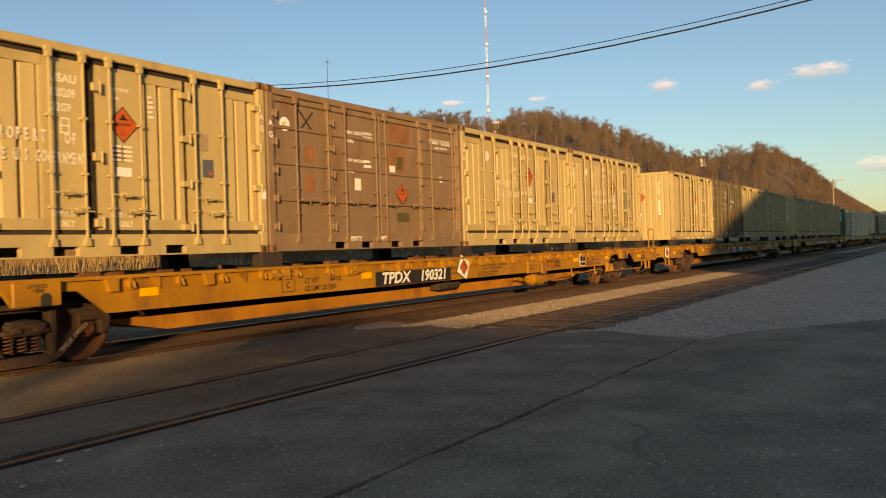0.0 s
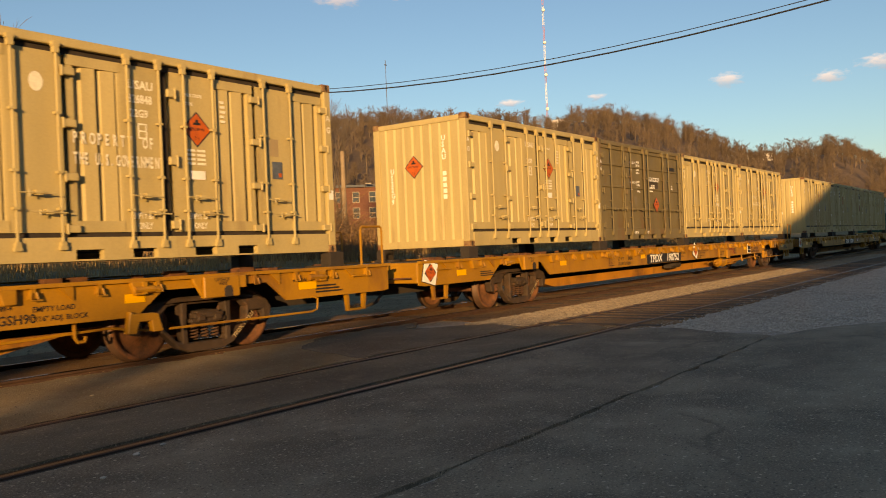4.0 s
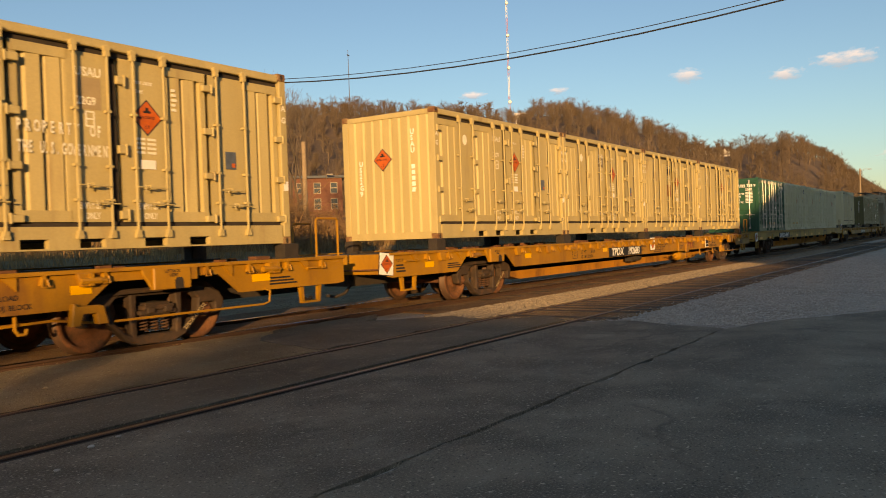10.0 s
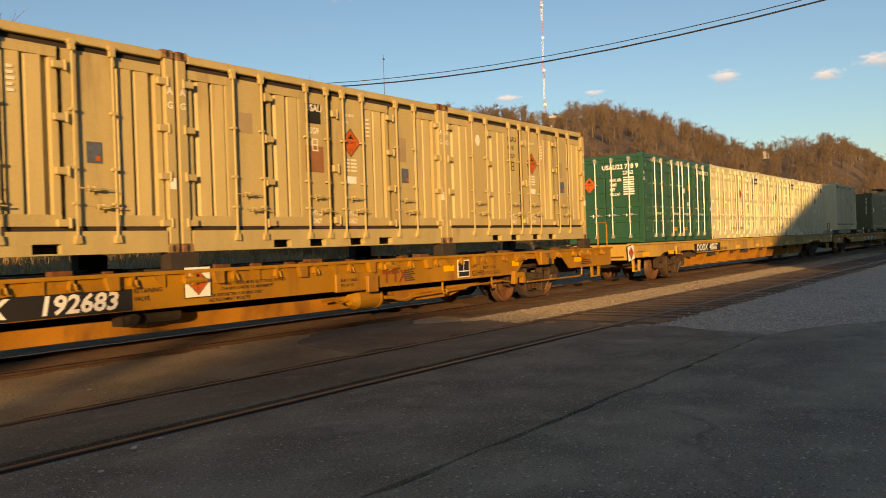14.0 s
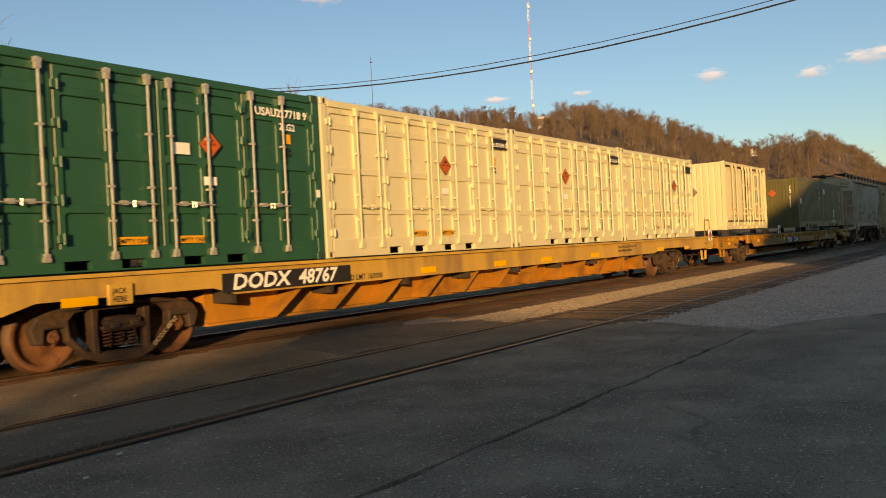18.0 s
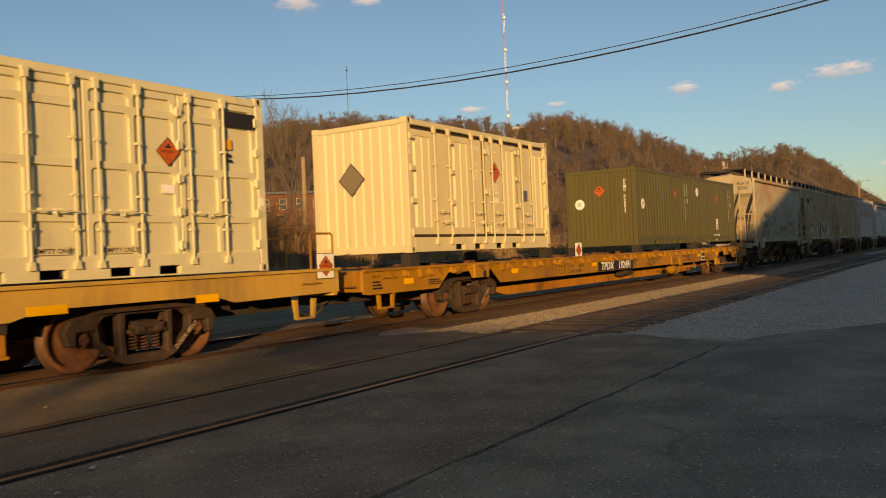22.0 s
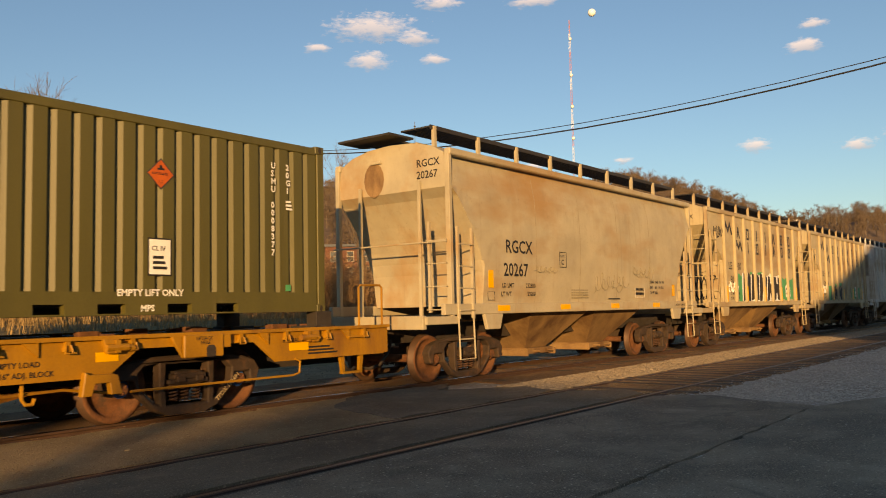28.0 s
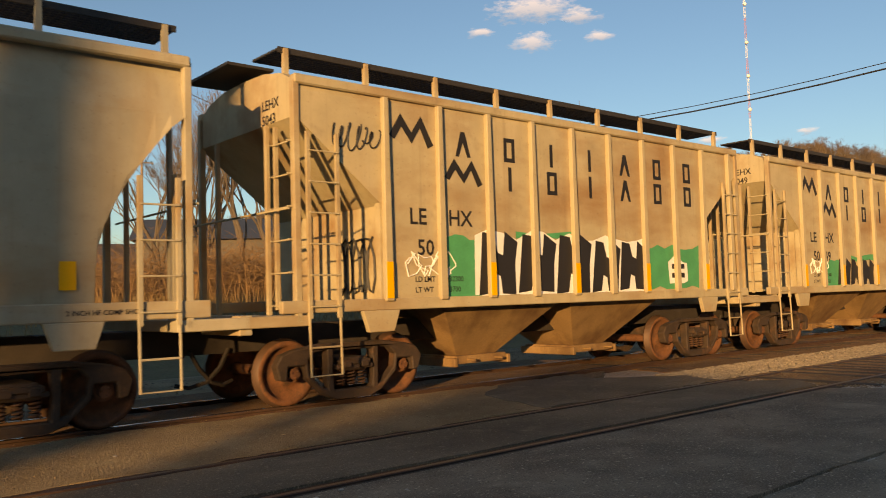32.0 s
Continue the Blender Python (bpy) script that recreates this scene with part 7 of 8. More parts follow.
        part("brake_chain", cached(("brakechain",), lambda: Mesh().path([(0.05 * k, -1.16, 0.40 - 0.05 * math.sin(k * 0.315)) for k in range(11)], 0.026, 5).rod((-0.25, -1.16, 0.42), (0.0, -1.16, 0.41), 0.035, n=8).done("brake_chain", M_YELLOW)), car, (18.55 + bx, 0, 0), "rusty yellow brake chain")
        part("brake_rod", cached(("brakerod",), lambda: Mesh().rod((0, -1.16, 0.41), (3.2, -1.16, 0.50), 0.018, n=6).rod((3.2, -1.16, 0.50), (3.75, -1.16, 0.42), 0.018, n=6).done("brake_rod", M_YELLOW)), car, (19.03 + bx, 0, 0), "long brake rod")
        hang = cached(("rodhanger",), lambda: Mesh().path([(0, -1.20, 0.66), (0, -1.20, 0.44), (0.04, -1.20, 0.38), (0.12, -1.20, 0.38), (0.14, -1.20, 0.44)], 0.022, 6).done("rod_hanger", M_YELLOW))
        for x in (20.0, 21.75):
            part("rod_hanger", hang, car, (x + bx, 0, 0))
        part("truck_lever_box", cached(("leverbox",), lambda: Mesh().prism([(0, 0.42), (0.12, 0.42), (0.16, 0.56), (0.34, 0.56), (0.36, 0.42), (0.50, 0.42), (0.44, 0.64), (0.38, 0.66), (0.10, 0.66), (0.04, 0.70)], -0.10, 0.0).done("truck_lever_box", M_YELLOW, bevel=0.008)), car, (22.32 + bx, -Y + 0.02, 0), "yellow lever bracket")
        part("truck_brake_rod", cached(("truckrod",), lambda: Mesh().path([(0, -1.36, 0.43), (2.55, -1.36, 0.43), (2.66, -1.36, 0.46), (2.68, -1.36, 0.62), (2.60, -1.34, 0.66)], 0.017, 6).done("truck_brake_rod", M_YELLOW)), car, (22.95 + bx, 0, 0), "thin yellow rod in front of the truck")
        part("brake_valve", cached(("bvalve",), lambda: Mesh().box(0, 0.35, -1.0, -0.75, 0.40, 0.66).rod((0.1, -1.0, 0.5), (0.1, -1.12, 0.5), 0.07, n=10).rod((0.35, -0.9, 0.5), (0.9, -0.88, 0.5), 0.11, n=10).done("brake_valve", M_DARK)), car, (marks_x + 2.75, 0, 0))
    ped = cached(("pedestal",), lambda: Mesh().box(-0.16, 0.16, -1.22, -1.0, 1.07, 1.335).box(-0.10, 0.10, -1.2, -1.02, 1.3, 1.345).box(-0.22, 0.22, -1.24, -0.7, 1.07, 1.12).done("container_pedestal", M_DARK, bevel=0.008))
    if kind == "spine":
        for x in pedestals:
            part("container_pedestal", ped, car, (x, 0, 0), "black container pedestal")
            part("container_pedestal", ped, car, (x, 0, 0), scale=(1, -1, 1))
        rnd = random.Random(int(x0 * 10))
        m = Mesh()
        for k in range(60):
            x, y = rnd.uniform(1, L - 1), rnd.uniform(-1.1, 0.6)
            s = rnd.uniform(0.03, 0.09)
            m.box(x - s * 1.6, x + s * 1.6, y - s, y + s, 1.07, 1.08 + s * 0.8)
        tagged(part("deck_clutter", m.done("deck_clutter", M_RUST), car, label="rusty chains and scraps on the deck"), kind="stuff")
    return car


M_FADEDRED = paint("faded_dark_red", (0.22, 0.05, 0.02), 0.7, vary=0.3, bump=0.0)


def hazard_board(car_x, x, z, tilt=0):
    """A white square board with an orange diamond, hung on a flatcar's side."""
    t = thing("placard_board", (car_x + x, CY - 1.37, RAIL_TOP + z), "white placard board with orange explosives diamond on the flatcar's edge", "sign", "placard boards")
    MOVERS.append((t, (car_x + x, CY - 1.37, RAIL_TOP + z)))
    part("board", cached(("hzboard",), lambda: Mesh().box(-0.20, 0.20, -0.006, 0.006, -0.20, 0.20).done("board", M_WHITE, bevel=0.003)), t, rot=(0, tilt, 0))
    part("frame", cached(("hzframe",), lambda: Mesh().box(-0.21, 0.21, 0.004, 0.02, -0.21, 0.21).done("frame", M_DARK)), t, rot=(0, tilt, 0))
    p = placard(t, 0, 0, 0.32, -0.010)
    p.rotation_euler = (0, radians(tilt), 0)
    return t


M_YELLOWDUST = paint("dusty_flatcar_yellow", (0.52, 0.32, 0.07), 0.65, dirt=(0.26, 0.16, 0.06), amount=0.46, streak=4, vary=0.24, scale=1.4)
PED = [1.88 + k for k in (0.09, 6.06, 6.2, 12.17, 12.32, 18.29, 18.43, 24.4)]
flatcar(1.74, "TPDX 190321", "spine", 10.58, PED)
flatcar(30.0, "TPDX 190752", "spine", 10.55, PED)
flatcar(58.64, "TPDX 192683", "spine", 10.55, PED)
flatcar(87.2, "DODX 48767", "deep", 5.35, [])
flatcar(115.25, "TPDX 192491", "spine", 10.4, [1.74, 7.6, 14.1, 20.06, 20.2, 26.1], cap=M_BLUE)
hazard_board(1.74, 13.75, 0.88, 25)
hazard_board(30.0, 14.5, 0.90, 25)
hazard_board(58.64, 14.2, 0.93, 0)
hazard_board(115.25, 9.05, 1.26)
hazard_board(30.0, 0.3, 0.88, 14)
hazard_board(58.64, -0.08, 0.9, 6)
hazard_board(87.2, 0.1, 0.9, -8)
hazard_board(87.2, 27.05, 1.2, 0)


# ---- hopper cars ----
def hopper(x0, body_len, kind, mat, number, marks=None, turning=True, label="", rich=True):
    """A covered hopper; x0 is its front end post. kind: round (smooth curved sides) or ribbed."""
    car = thing("hopper_car", (x0, CY, RAIL_TOP), label, "hopper car", "hopper cars of the train")
    MOVERS.append((car, (x0, CY, RAIL_TOP)))
    L = body_len
    if kind == "round":
        sec = [(1.355, 0.0), (1.405, 0.14), (1.44, 0.30), (1.455, 0.52), (1.425, 0.78), (1.34, 0.935)]
        z0, z1, tip, slope, cut = 1.38, 4.17, 3.42, 1.02, 2.55
        roof = [(1.30, 4.20), (1.0, 4.36), (0.55, 4.46), (0.0, 4.49)]
    else:
        sec = [(1.42, 0.0), (1.42, 0.5), (1.42, 0.96)]
        z0, z1, tip, slope, cut = 1.28, 4.20, 3.75, 1.34, 2.66
        roof = [(1.40, 4.22), (1.05, 4.38), (0.6, 4.46), (0.0, 4.48)]

    def ring(x, zb):
        pts = []
        for y, u in sec:
            z = max(z0 + (z1 - z0) * u, zb)
            pts.append((y, z))
        pts += roof
        near = [(x, -y, z) for y, z in pts]
        far = [(x, y, z) for y, z in pts[::-1][1:]]
        return near + far

    def make():
        if kind == "round":
            end = [(0.0, 3.56), (0.20, 3.40), (0.38, 3.18), (0.55, 2.96), (0.70, 2.74), (0.84, 2.50), (0.95, 2.25), (1.01, 2.02), (1.03, 1.80), (1.034, z0)]
        else:
            end = [(0.0, tip), (slope * 0.5, (tip + cut) / 2), (slope, cut), (slope + 0.004, z0)]
        st = end + [(L / 2, z0)] + [(L - x, z) for x, z in end[::-1]]
        m = Mesh().loft([ring(x, z) for x, z in st])
        me = m.done("body", mat)
        return me
    part("body", cached(("hopbody", kind, L, mat.name), make), car, label="curved smooth body" if kind == "round" else "ribbed body")
    if kind == "round":
        seam = cached(("seam", kind), lambda: Mesh().loft([[(-0.012, -y - 0.006, z) for y, z in [(a, z0 + (z1 - z0) * u) for a, u in sec]], [(0.012, -y - 0.006, z) for y, z in [(a, z0 + (z1 - z0) * u) for a, u in sec]]], close=False, caps=False).done("weld_seam", M_SEAM))
        for k in range(1, 5):
            part("weld_seam", seam, car, (slope + (L - 2 * slope) * k / 5, 0, 0))
    # top chord, side sill
    part("top_chord", cached(("chord", kind, L, mat.name), lambda: Mesh().box(-0.03, L + 0.03, -1.47, -1.33, z1 - 0.04, z1 + 0.09).done("top_chord", mat, bevel=0.02)), car)
    part("top_chord", cached(("chord", kind, L, mat.name), None), car, scale=(1, -1, 1))
    zs = 1.22
    sill = cached(("hopsill", L, kind, mat.name), lambda: Mesh().box(-0.25, L + 0.25, -1.46, -1.36, zs, zs + (0.20 if kind == "round" else 0.16)).done("side_sill", mat, bevel=0.012))
    part("side_sill", sill, car)
    part("side_sill", sill, car, scale=(1, -1, 1))
    part("center_sill", cached(("hopcs", L), lambda: Mesh().box(-1.0, L + 1.0, -0.32, 0.32, 0.72, 1.06).done("center_sill", M_DARK)), car)
    if kind == "ribbed":
        n = 10
        rib = cached(("rib", mat.name), lambda: Mesh().prism([(-0.07, 1.34), (0.07, 1.34), (0.045, 4.16), (-0.045, 4.16)], -1.50, -1.415).done("side_rib", mat, bevel=0.012))
        for k in range(n):
            part("side_rib", rib, car, (1.39 + (L - 1.39 - 0.35) * k / (n - 1), 0, 0))
        gus = cached(("endgusset", mat.name), lambda: Mesh().prism([(0.0, 4.1), (1.30, 2.70), (1.39, 2.70), (0.12, 4.1)], -1.40, -1.34).prism([(1.30, 1.3), (1.39, 1.3), (1.39, 2.7), (1.30, 2.7)], -1.41, -1.3).done("end_gusset", mat))
        part("end_gusset", gus, car)
        part("end_gusset", gus, car, (L, 0, 0), scale=(-1, 1, 1))
    # bottom hoppers with outlet gates
    def bay():
        m = Mesh()
        a = [(-1.4, -1.3, 1.36), (1.4, -1.3, 1.36), (1.4, 1.3, 1.36), (-1.4, 1.3, 1.36)]
        b = [(-0.42, -0.48, 0.42), (0.42, -0.48, 0.42), (0.42, 0.48, 0.42), (-0.42, 0.48, 0.42)]
        m.loft([b, a])
        return m.done("hopper_bay", M_BAY)
    mid = (L - 2.0 * slope) / 2
    for k in (-1, 1):
        bay_ob = part("hopper_bay", cached(("bay", mat.name), bay), car, (L / 2 + k * 1.42, 0, 0), "sloped discharge bay")
        part("outlet_gate", cached(("gate",), lambda: Mesh().box(-0.55, 0.55, -0.62, 0.62, 0.30, 0.43).rod((-0.3, -0.8, 0.36), (-0.3, 0.8, 0.36), 0.025, n=6).rod((0.3, -0.8, 0.36), (0.3, 0.8, 0.36), 0.025, n=6).box(-0.62, -0.55, -0.66, 0.66, 0.26, 0.40).box(0.55, 0.62, -0.66, 0.66, 0.26, 0.40).done("outlet_gate", M_BAY, bevel=0.01)), bay_ob)
    xt = (0.92, L - 1.75 + 0.05) if kind == "round" else (1.05, L - 1.1)
    for x in xt:
        truck(car, x, None, turning, rich)
    # ends: posts, ladders, platform, coupler
    post = cached(("hoppost", mat.name), lambda: Mesh().box(-0.045, 0.045, -0.05, 0.05, 1.1, 4.2).done("end_post", mat, bevel=0.008))
    strut = cached(("hopstrut", mat.name), lambda: Mesh().box(-0.03, 0.03, -0.03, 0.03, 1.2, 3.72).done("end_strut", mat, bevel=0.006))
    rungs = cached(("rung", mat.name), lambda: Mesh().path([(0, 0.04, 0), (0, -0.02, 0), (0.44, -0.02, 0), (0.44, 0.04, 0)], 0.012, 6).done("rung", mat))
    high = 2.82 if kind == "round" else 3.55
    rail_ = cached(("stile", kind, mat.name), lambda: Mesh().box(-0.024, 0.024, -0.026, 0.026, 1.15, high).done("ladder_stile", mat))
    stir = cached(("stirrup", mat.name), lambda: Mesh().path([(-0.01, 0, 1.16), (-0.01, -0.02, 0.42), (0.45, -0.02, 0.42), (0.45, 0, 1.16)], 0.018, 6).rod((-0.01, -0.02, 0.78), (0.45, -0.02, 0.78), 0.014, n=6).done("stirrup", mat))
    for x, s in ((0.0, 1), (L, -1)):
        for y in (-1.40, 1.40):
            part("end_post", post, car, (x, y, 0))
        for y in (-0.75, 0.75):
            part("end_strut", strut, car, (x - 0.05 * s, y, 0))
        part("end_platform", cached(("endplat", mat.name), lambda: Mesh().box(-0.75, 0.15, -1.45, 1.45, 1.06, 1.20).box(-0.80, -0.70, -1.40, 1.40, 0.98, 1.22).done("end_platform", mat, bevel=0.01)), car, (x, 0, 0), scale=(s, 1, 1))
        coupler(car, x - 0.45 * s, -s)
        part("end_rail", cached(("endhand", mat.name), lambda: Mesh().path([(-0.12, -1.42, 2.55), (-0.14, 1.42, 2.55)], 0.016, 6).done("end_rail", mat)), car, (x, 0, 0), scale=(s, 1, 1))
        lad = part("ladder", rail_, car, (x + 0.58 * s, -1.47, 0), "steel side ladder")
        part("ladder_stile", rail_, lad, (-0.44 * s, 0, 0))
        for z in [1.30 + j * 0.40 for j in range(4 if kind == "round" else 6)]:
            part("rung", rungs, lad, (0, -0.02, z), scale=(-s, 1, 1))
        part("stirrup", stir, lad, (0, 0, 0), scale=(-s, 1, 1))
        lad2 = part("ladder", rail_, car, (x - 0.03 * s, -0.95, 0.12), "steel end ladder")
        for z in [1.2 + j * 0.42 for j in range(4 if kind == "round" else 6)]:
            part("rung", rungs, lad2, (-0.05 * s, -0.44, z), rot=(0, 0, 90))
        part("jack_bracket", cached(("hopjack", mat.name), lambda: Mesh().prism([(0, 0.93), (0.42, 0.93), (0.52, 1.22), (-0.1, 1.22)], -0.05, 0.03).done("jack_bracket", mat, bevel=0.01)), car, (x + (1.05 if s > 0 else -1.47), -1.42, 0))
    # roof walk
    gr = cached(("roofwalk", L), lambda: grating(0.0, L + 0.05, -0.98, -0.30, 4.70))
    part("roof_walk", gr, car, label="dark steel grating walkway")
    part("roof_walk", gr, car, scale=(1, -1, 1))
    part("roof_walk", cached(("roofend",), lambda: Mesh().box(-0.40, 0.30, -0.35, 1.0, 4.60, 4.64).done("roof_walk", M_GRATE)), car)
    sup = cached(("walksup", mat.name), lambda: Mesh().prism([(-0.04, 4.24), (0.04, 4.24), (0.03, 4.73), (-0.03, 4.73)], -1.05, -0.98).done("walk_support", mat))
    for k in range(9):
        part("walk_support", sup, car, (0.1 + (L - 0.2) * k / 8, 0, 0))
    hatch = cached(("hatch",), lambda: Mesh().box(0, 1.9, -0.27, 0.27, 4.47, 4.60).done("hatch", mat, bevel=0.02))
    for k in range(5):
        part("hatch", hatch, car, (0.5 + k * (L - 1) / 5, 0, 0))
    for k in range(4 if kind == "round" else 0):
        part("reflector", cached(("hrefl",), lambda: Mesh().box(0, 0.42, -0.003, 0.003, 0, 0.11).done("reflector", M_REFLECT)), car, (1.4 + k * 2.4, -1.466, zs + 0.05), "yellow reflective strip")
    if marks:
        marks(car, L)
    return car


M_GRATE = paint("dark_grating", (0.03, 0.027, 0.025), 0.7, vary=0.3, scale=20)


def grating(x0, x1, y0, y1, z):
    m = Mesh()
    for k in range(9):
        y = y0 + (y1 - y0) * k / 8
        m.box(x0, x1, y - 0.008, y + 0.008, z, z + 0.035)
    n = int((x1 - x0) / 0.075)
    for k in range(n + 1):
        x = x0 + (x1 - x0) * k / n
        m.box(x - 0.006, x + 0.006, y0, y1, z + 0.004, z + 0.031)
    m.box(x0, x1, y0 - 0.03, y0 - 0.012, z - 0.03, z + 0.05)
    return m.done("roof_walk", M_GRATE)


M_SCRAWL = paint("faded_marker_green", (0.30, 0.258, 0.165), 0.7, vary=0.3, bump=0.0)


def scrawl(car, x, z, w, h, y, mat, r=0.009, seed=1):
    """A fast unreadable tag: a few looping strokes that lean and overshoot."""
    rnd = random.Random(seed)
    m = Mesh()
    strokes = 4
    for q in range(strokes):
        a, wide = x + w * q / strokes, w / strokes * rnd.uniform(0.9, 1.5)
        turns, ph, tall = rnd.uniform(1.1, 2.3), rnd.uniform(0, 6.3), h * rnd.uniform(0.55, 1.1)
        pts = []
        for k in range(40):
            u = k / 39
            v = math.sin(ph + turns * 6.283 * u)
            pts.append((a + wide * u + 0.22 * wide * math.cos(ph + turns * 6.283 * u) + 0.12 * tall * v, y, z + 0.5 * tall * v + 0.18 * h * math.sin(3.1 * u + seed)))
        m.path(pts, r, 4)
    part("scrawl", m.done("scrawl", mat), car, label="looping spray-can scrawl")


def marks_round(car, L):
    def skin(z):
        return -0.012 - float(np.interp(z, [1.38, 1.77, 2.22, 2.83, 3.56, 3.99], [1.355, 1.405, 1.44, 1.455, 1.425, 1.34]))
    scrawl(car, 7.5, 2.16, 1.15, 0.26, skin(2.31), M_SCRAWL, 0.006, 2)
    scrawl(car, 5.4, 1.86, 1.7, 0.36, skin(2.01), M_SCRAWL, 0.005, 5)
    scrawl(car, 2.80, 2.10, 0.85, 0.14, skin(2.25), M_SCRAWL, 0.007, 7)
    stamp(car, "RGCX", 1.72, 2.42, 0.36, M_BLACK, skin(2.57))
    stamp(car, "20267", 1.66, 1.96, 0.36, M_BLACK, skin(2.11))
    stamp(car, "LD LMT", 1.62, 1.73, 0.125, M_BLACK, skin(1.88))
    stamp(car, "232800", 2.48, 1.73, 0.125, M_BLACK, skin(1.88))
    stamp(car, "LT WT", 1.60, 1.56, 0.125, M_BLACK, skin(1.71))
    stamp(car, "53200", 2.56, 1.56, 0.125, M_BLACK, skin(1.71))
    part("stencil_frame", cached(("cframe",), None), car, (1.16, skin(1.63), 1.48), scale=(0.8, 1, 0.5))
    part("reflector", cached(("vrefl",), lambda: Mesh().box(0, 0.17, -0.003, 0.003, 0, 0.54).done("reflector", M_REFLECT)), car, (1.16, skin(1.87), 1.72), "upright yellow reflector")
    part("reflector", cached(("vrefl",), None), car, (10.02, skin(1.71), 1.56), "upright yellow reflector")
    stamp(car, "EXW  10-8    H   9-8", 8.55, 1.89, 0.10, M_BLACK, skin(2.04))
    stamp(car, "EW     8-6    H  15-0", 8.55, 1.75, 0.10, M_BLACK, skin(1.90))
    stamp(car, "CU FT 3221", 8.55, 1.61, 0.10, M_BLACK, skin(1.76))
    stamp(car, "2 INCH HF COMP SHOES", L - 1.35, 1.29, 0.075, M_BLACK, -1.466)
    f = part("data_panel", cached(("hoppanel",), lambda: pierced([(0, 0), (0.56, 0), (0.56, 0.42), (0, 0.42)], [[(0.02, 0.02), (0.54, 0.02), (0.54, 0.40), (0.02, 0.40)]], -0.001, 0.001, "data_panel", M_FADEDWHITE)), car, (7.66, skin(1.67), 1.52), "pale framed data stencil")
    bars_of_text(f, 0.04, 0.05, 0.48, 0.32, 3, M_BLACK, -0.002, cols=6)
    bars_of_text(car, 6.2, 1.47, 0.62, 0.05, 1, M_BLACK, skin(1.62), cols=9)
    bars_of_text(car, 4.4, 1.50, 0.8, 0.22, 4, M_SCRAWL, skin(1.65), cols=8)
    for a, b in (("RGCX", 3.98), ("20267", 3.76)):
        part("lettering", letters(a, 0.20, M_BLACK), car, (-0.008, -0.66, b), rot=(0, 0, -90))
    stamp(car, "C", 3.90, 2.24, 0.16, M_BLACK, skin(2.39))
    stamp(car, "PLATE", 3.86, 2.40, 0.06, M_BLACK, skin(2.55))
    part("stencil_frame", cached(("cframe",), None), car, (3.83, skin(2.33), 2.18))
    part("patch", cached(("rustdisc",), lambda: Mesh().prism([(0.26 * math.cos(k * 0.393), 0.34 * math.sin(k * 0.393)) for k in range(16)], -0.002, 0.002).done("patch", M_BAY)), car, (-0.004, 0.42, 3.86), "faded brown patch", rot=(0, 0, -90))
    hood = cached(("endhatch",), lambda: Mesh().box(-0.05, 0.0, -0.14, 0.14, 0, 0.05).done("end_hatch", M_GREYHOP, bevel=0.01))
    part("end_hatch", hood, car, (0.0, 0.35, 4.16))


def zigzag(car, x, z, w, h, y):
    t = 0.22 * h
    pts = [(0, 0.30 * h), (0.26 * w, h), (0.5 * w, 0.45 * h), (0.72 * w, h), (w, 0.12 * h)]
    lo = [(1.0 * w - 0.13 * w, 0.0), (0.70 * w, 0.62 * h), (0.5 * w, 0.10 * h), (0.28 * w, 0.60 * h), (0.12 * w, 0.18 * h)]
    poly = (pts + lo)[::-1]
    part("emblem", cached(("zig", w, h), lambda: Mesh().prism(poly, -0.002, 0.002).done("emblem", M_BLACK)), car, (x, y, z), "black zigzag emblem")


def spray_blob(car, pts, mat, y, label="", name="graffiti"):
    part(name, Mesh().prism(pts, y - 0.0015, y).done(name, mat), car, label=label)


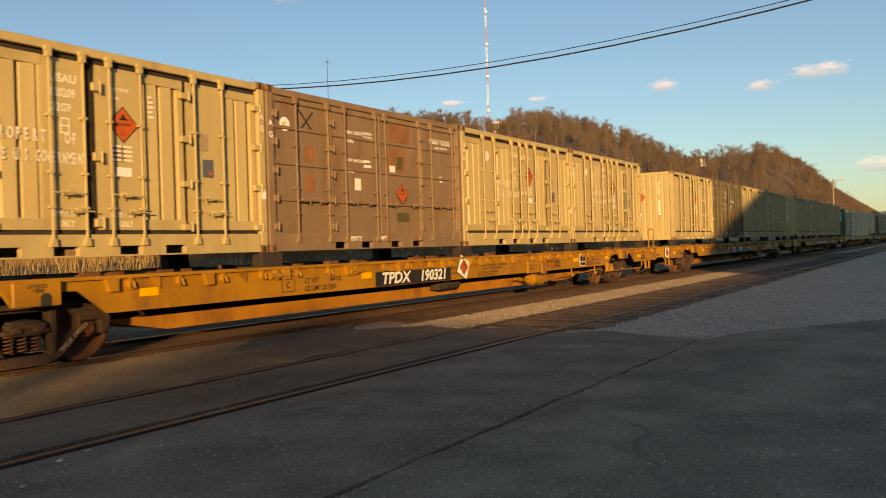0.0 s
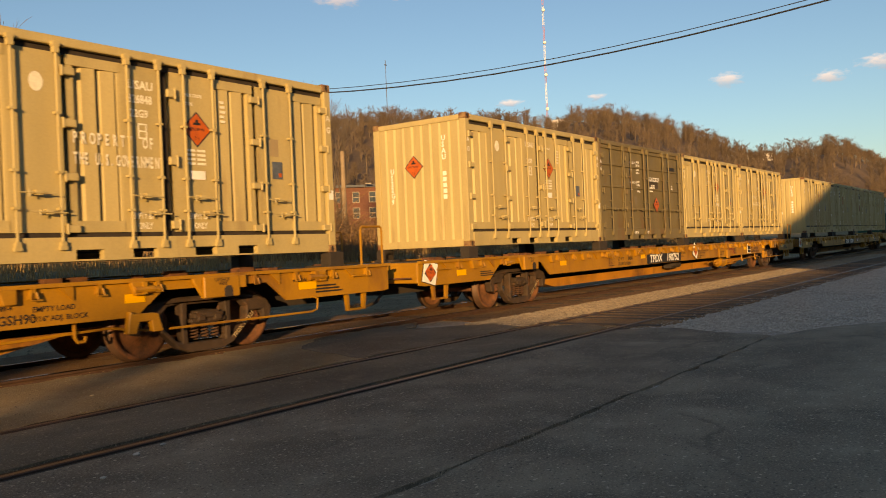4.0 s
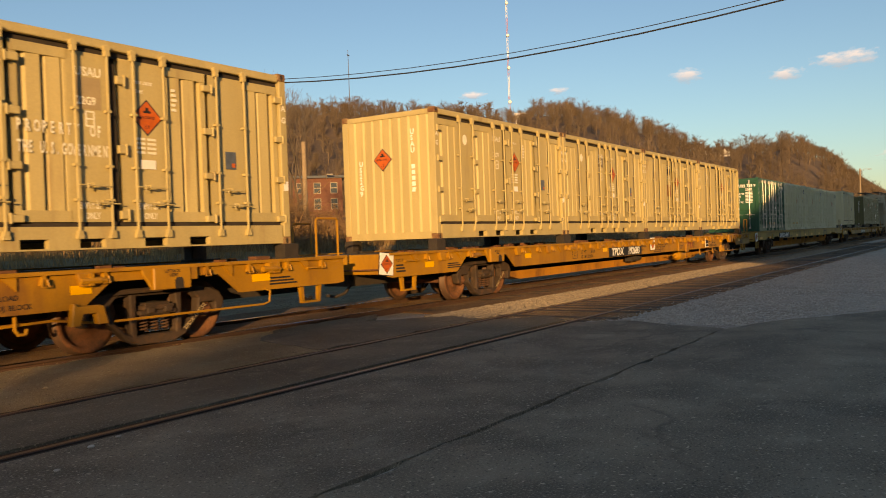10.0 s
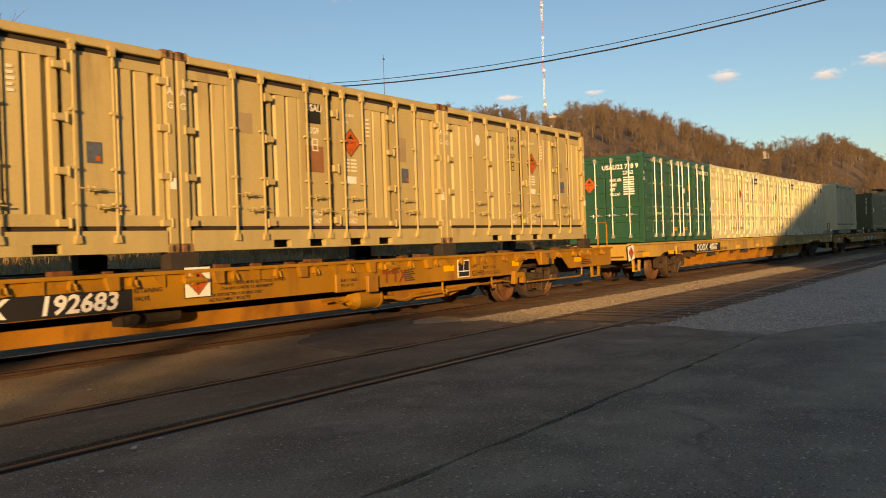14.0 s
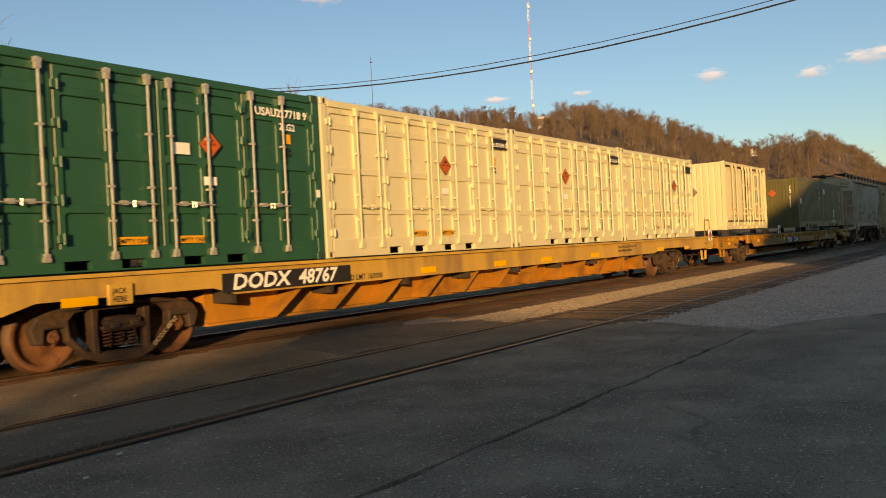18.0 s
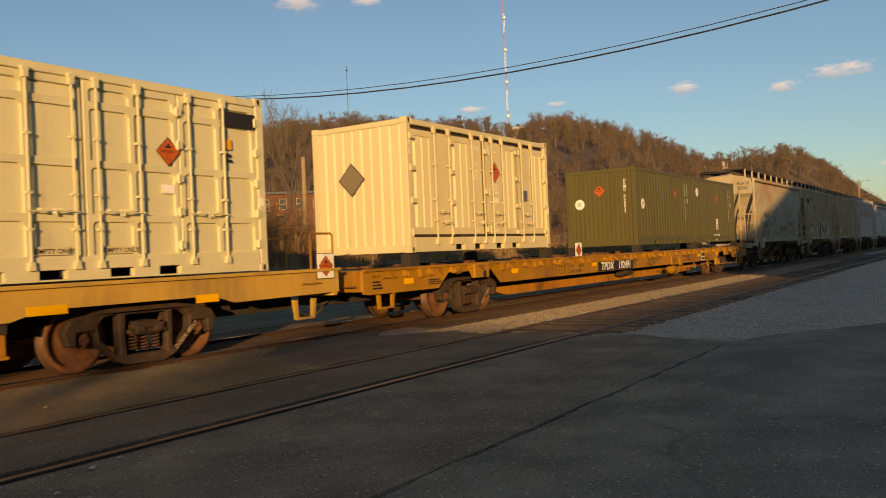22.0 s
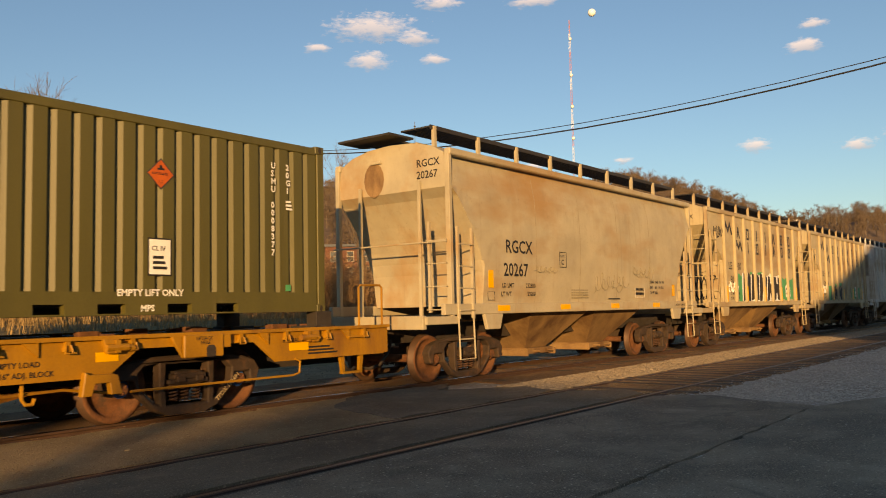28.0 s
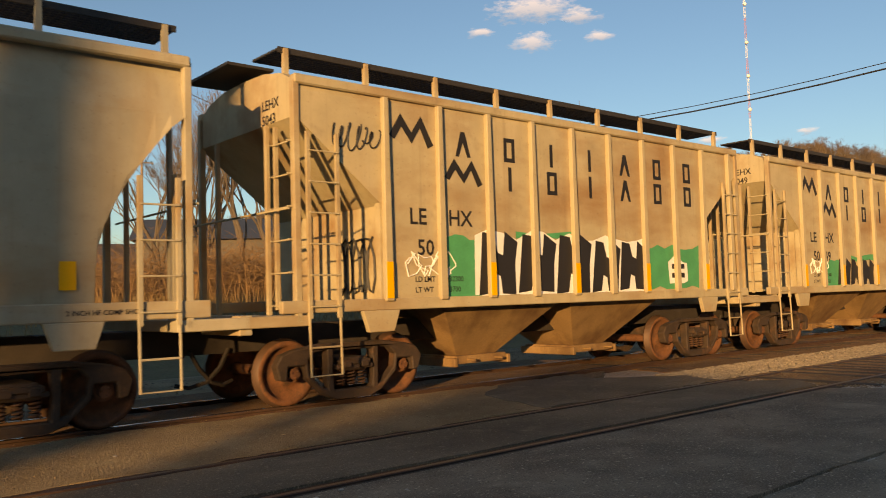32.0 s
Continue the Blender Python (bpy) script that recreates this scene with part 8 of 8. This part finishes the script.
def marks_ribbed_hopper(num, lively=True):
    def put(car, L):
        step = (L - 1.39 - 0.35) / 9
        y = -1.424
        cx = [1.39 + step * (k + 0.5) for k in range(9)]
        zigzag(car, cx[0] - 0.40, 3.52, 0.80, 0.46, y)
        zigzag(car, cx[1] - 0.38, 3.02, 0.76, 0.40, y)
        tri = cached(("nametri",), lambda: Mesh().prism([(-0.15, 0), (-0.085, 0), (0.0, 0.22), (0.085, 0), (0.15, 0), (0.04, 0.38), (-0.04, 0.38)], -0.002, 0.002).done("painted_shape", M_BLACK))
        ring = cached(("namering",), lambda: pierced([(-0.12, 0), (0.12, 0), (0.12, 0.38), (-0.12, 0.38)], [[(-0.055, 0.065), (0.055, 0.065), (0.055, 0.315), (-0.055, 0.315)]], -0.002, 0.002, "painted_shape", M_BLACK))
        bar = cached(("namebar",), lambda: Mesh().box(-0.035, 0.035, -0.002, 0.002, 0, 0.38).done("painted_shape", M_BLACK))
        for k, sh in zip(range(1, 8), (tri, ring, bar, bar, tri, ring, ring)):
            part("painted_shape", sh, car, (cx[k], y, 3.46), "black painted company sign")
        for k, sh in zip(range(2, 8), (bar, ring, bar, tri, ring, ring)):
            part("painted_shape", sh, car, (cx[k], y, 3.00), "black painted company sign")
        stamp(car, "LE", cx[0] - 0.08, 2.42, 0.33, M_BLACK, y)
        stamp(car, "HX", cx[1] - 0.33, 2.42, 0.33, M_BLACK, y)
        stamp(car, num[:2], cx[0] + 0.05, 1.98, 0.32, M_BLACK, y)
        stamp(car, num[2:], cx[1] - 0.36, 1.98, 0.32, M_BLACK, y)
        stamp(car, "LD LMT", cx[0] + 0.0, 1.60, 0.11, M_BLACK, y)
        stamp(car, "LT WT", cx[0] + 0.0, 1.45, 0.11, M_BLACK, y)
        stamp(car, "232300" if lively else "232000", cx[1] - 0.40, 1.60, 0.11, M_BLACK, y - 0.004)
        stamp(car, "53700" if lively else "53500", cx[1] - 0.40, 1.45, 0.11, M_BLACK, y - 0.004)
        for k in range(0, 10, 2):
            part("reflector", cached(("ribrefl",), lambda: Mesh().box(-0.055, 0.055, -0.003, 0.003, 0, 0.50).done("reflector", M_REFLECT)), car, (1.39 + step * k, -1.503, 1.38), "upright yellow reflector")
        for k, txt in enumerate(("LEHX", num)):
            part("lettering", letters(txt, 0.19, M_BLACK), car, (-0.006, -0.55, 3.95 - 0.2 * k), rot=(0, 0, -90))
        rnd = random.Random(int(num))
        # spray paint: white ground, slanting black blocks, green at both ends
        def ragged_field(x0, x1, z0, z1, n):
            lo = [(x0 + (x1 - x0) * k / n, z0 + rnd.uniform(-0.04, 0.05)) for k in range(n + 1)]
            hi = [(x0 + (x1 - x0) * k / n + rnd.uniform(-0.04, 0.04), z1 + rnd.uniform(-0.09, 0.07)) for k in range(n + 1)]
            return lo + hi[::-1]
        x0, x1, zt = 3.02, 7.35, 2.36 if lively else 2.1
        spray_blob(car, ragged_field(2.45, 3.3, 1.34, zt - 0.12, 5), M_SPRAYGREEN, y - 0.001, "green spray-painted ground")
        spray_blob(car, ragged_field(7.05, 9.0, 1.42, zt - 0.16, 9), M_SPRAYGREEN, y - 0.001, "green spray-painted ground")
        spray_blob(car, ragged_field(x0 + 0.9, x0 + 2.4, zt - 0.1, zt + 0.04, 4), M_SPRAYGREEN, y - 0.001, "green spray-painted ground")
        if lively:
            spray_blob(car, ragged_field(x0, x1, 1.36, zt - 0.03, 14), M_WHITE, y - 0.003, "white graffiti ground")
        px = x0 + 0.08
        for k, w in enumerate((0.82, 0.86, 0.88, 0.74, 0.78) if lively else (0.7, 0.66, 0.7)):
            h0, h1 = 1.36 + rnd.uniform(0, 0.05), zt - 0.02 + rnd.uniform(-0.06, 0.05)
            mid, lean = (h0 + h1) / 2, rnd.uniform(-0.05, 0.10)
            blk = [(px, h0), (px + w * 0.34, h0 + 0.03), (px + w * 0.42, mid - 0.16), (px + w * 0.56, mid - 0.20), (px + w * 0.60, h0 + 0.02), (px + w * 0.96, h0), (px + w * 0.90 + lean, mid), (px + w * 0.98 + lean, h1 - 0.16), (px + w * 0.64 + lean, h1), (px + w * 0.58 + lean, mid + 0.12), (px + w * 0.44 + lean, mid + 0.16), (px + w * 0.34 + lean, h1 - 0.05), (px + w * 0.06 + lean, h1 - 0.02)]
            spray_blob(car, blk, M_SPRAYBLACK, y - 0.005, "black graffiti block")
            px += w * 1.03
        spray_blob(car, ragged_field(8.02, 8.62, 1.52, 1.98, 4), M_WHITE, y - 0.003, "white graffiti patch")
        bars_of_text(car, 8.10, 1.58, 0.44, 0.34, 2, M_SPRAYBLACK, y - 0.006, cols=3)
        for (ax, az, sc, mm) in ((0.45, 3.55, 0.5, M_SPRAYBLACK), (1.75, 1.85, 0.45, M_WHITE), (0.75, 1.8, 0.6, M_SPRAYBLACK)):
            pts, ang = [], 0.0
            for k in range(46):
                u = k / 45
                pts.append((ax + u * sc * 1.9 + 0.12 * math.sin(k * 1.1), y - 0.006, az + sc * 0.32 * math.sin(k * 0.83) + 0.06 * math.sin(k * 2.1)))
            if ax > 1.4:
                part("scrawl", Mesh().path(pts, 0.010, 4).done("scrawl", mm), car, label="looping spray-can scrawl")
        if lively:
            loops = [(0.05 + 0.9 * k / 39 + 0.14 * math.sin(k * 0.8), 0.0, 1.85 + 0.40 * math.cos(k * 0.8)) for k in range(40)]
            part("scrawl", Mesh().path(loops, 0.02, 4).done("scrawl", M_SPRAYBLACK), car, (1.32, -0.28, 0), "big black spray-can loops", rot=(0, 0, -90))
            scrawl(car, 0.58, 3.60, 0.66, 0.34, y - 0.006, M_SPRAYBLACK, 0.011, 3)
    return put


hopper(144.3, 11.42, "round", M_GREYHOP, "20267", marks_round, True, "weathered beige covered hopper with smooth curved sides")
hopper(157.15, 10.55, "ribbed", M_HOPTAN, "5043", marks_ribbed_hopper("5043"), True, "tan ribbed covered hopper with green and black graffiti")
hopper(169.10, 10.55, "ribbed", M_HOPTAN, "5049", marks_ribbed_hopper("5049", False), True, "tan ribbed covered hopper with faded graffiti")
hopper(181.05, 10.55, "ribbed", M_HOPWHITE, "", None, False, "grey-white ribbed covered hopper", False)
for k in range(8):
    hopper(193.0 + 13.1 * k, 11.42 if k % 3 else 11.42, "round" if k % 3 != 1 else "ribbed", (M_HOPWHITE, M_HOPTAN, M_GREYHOP)[k % 3], "", None, False, ("chalky white", "tan", "weathered beige")[k % 3] + " covered hopper far along the train", False)


def motions():
    """The train rolls past at a steady pace; the wheels turn with it."""
    for ob, (x, y, z) in MOVERS:
        walk(ob, [(t, pose(x + s, y, z)) for t, s in enumerate(TRAIN)])
    sec = [k * 0.1 for k in range(321)]
    way = np.interp(sec, range(33), TRAIN)
    rows = [(t, math.degrees(s / WR)) for t, s in zip(sec, way)]
    for ob, (x, y, z) in WHEELS:
        walk(ob, [(t, pose(x, y, z, 0, a, 0)) for t, a in rows])


motions()
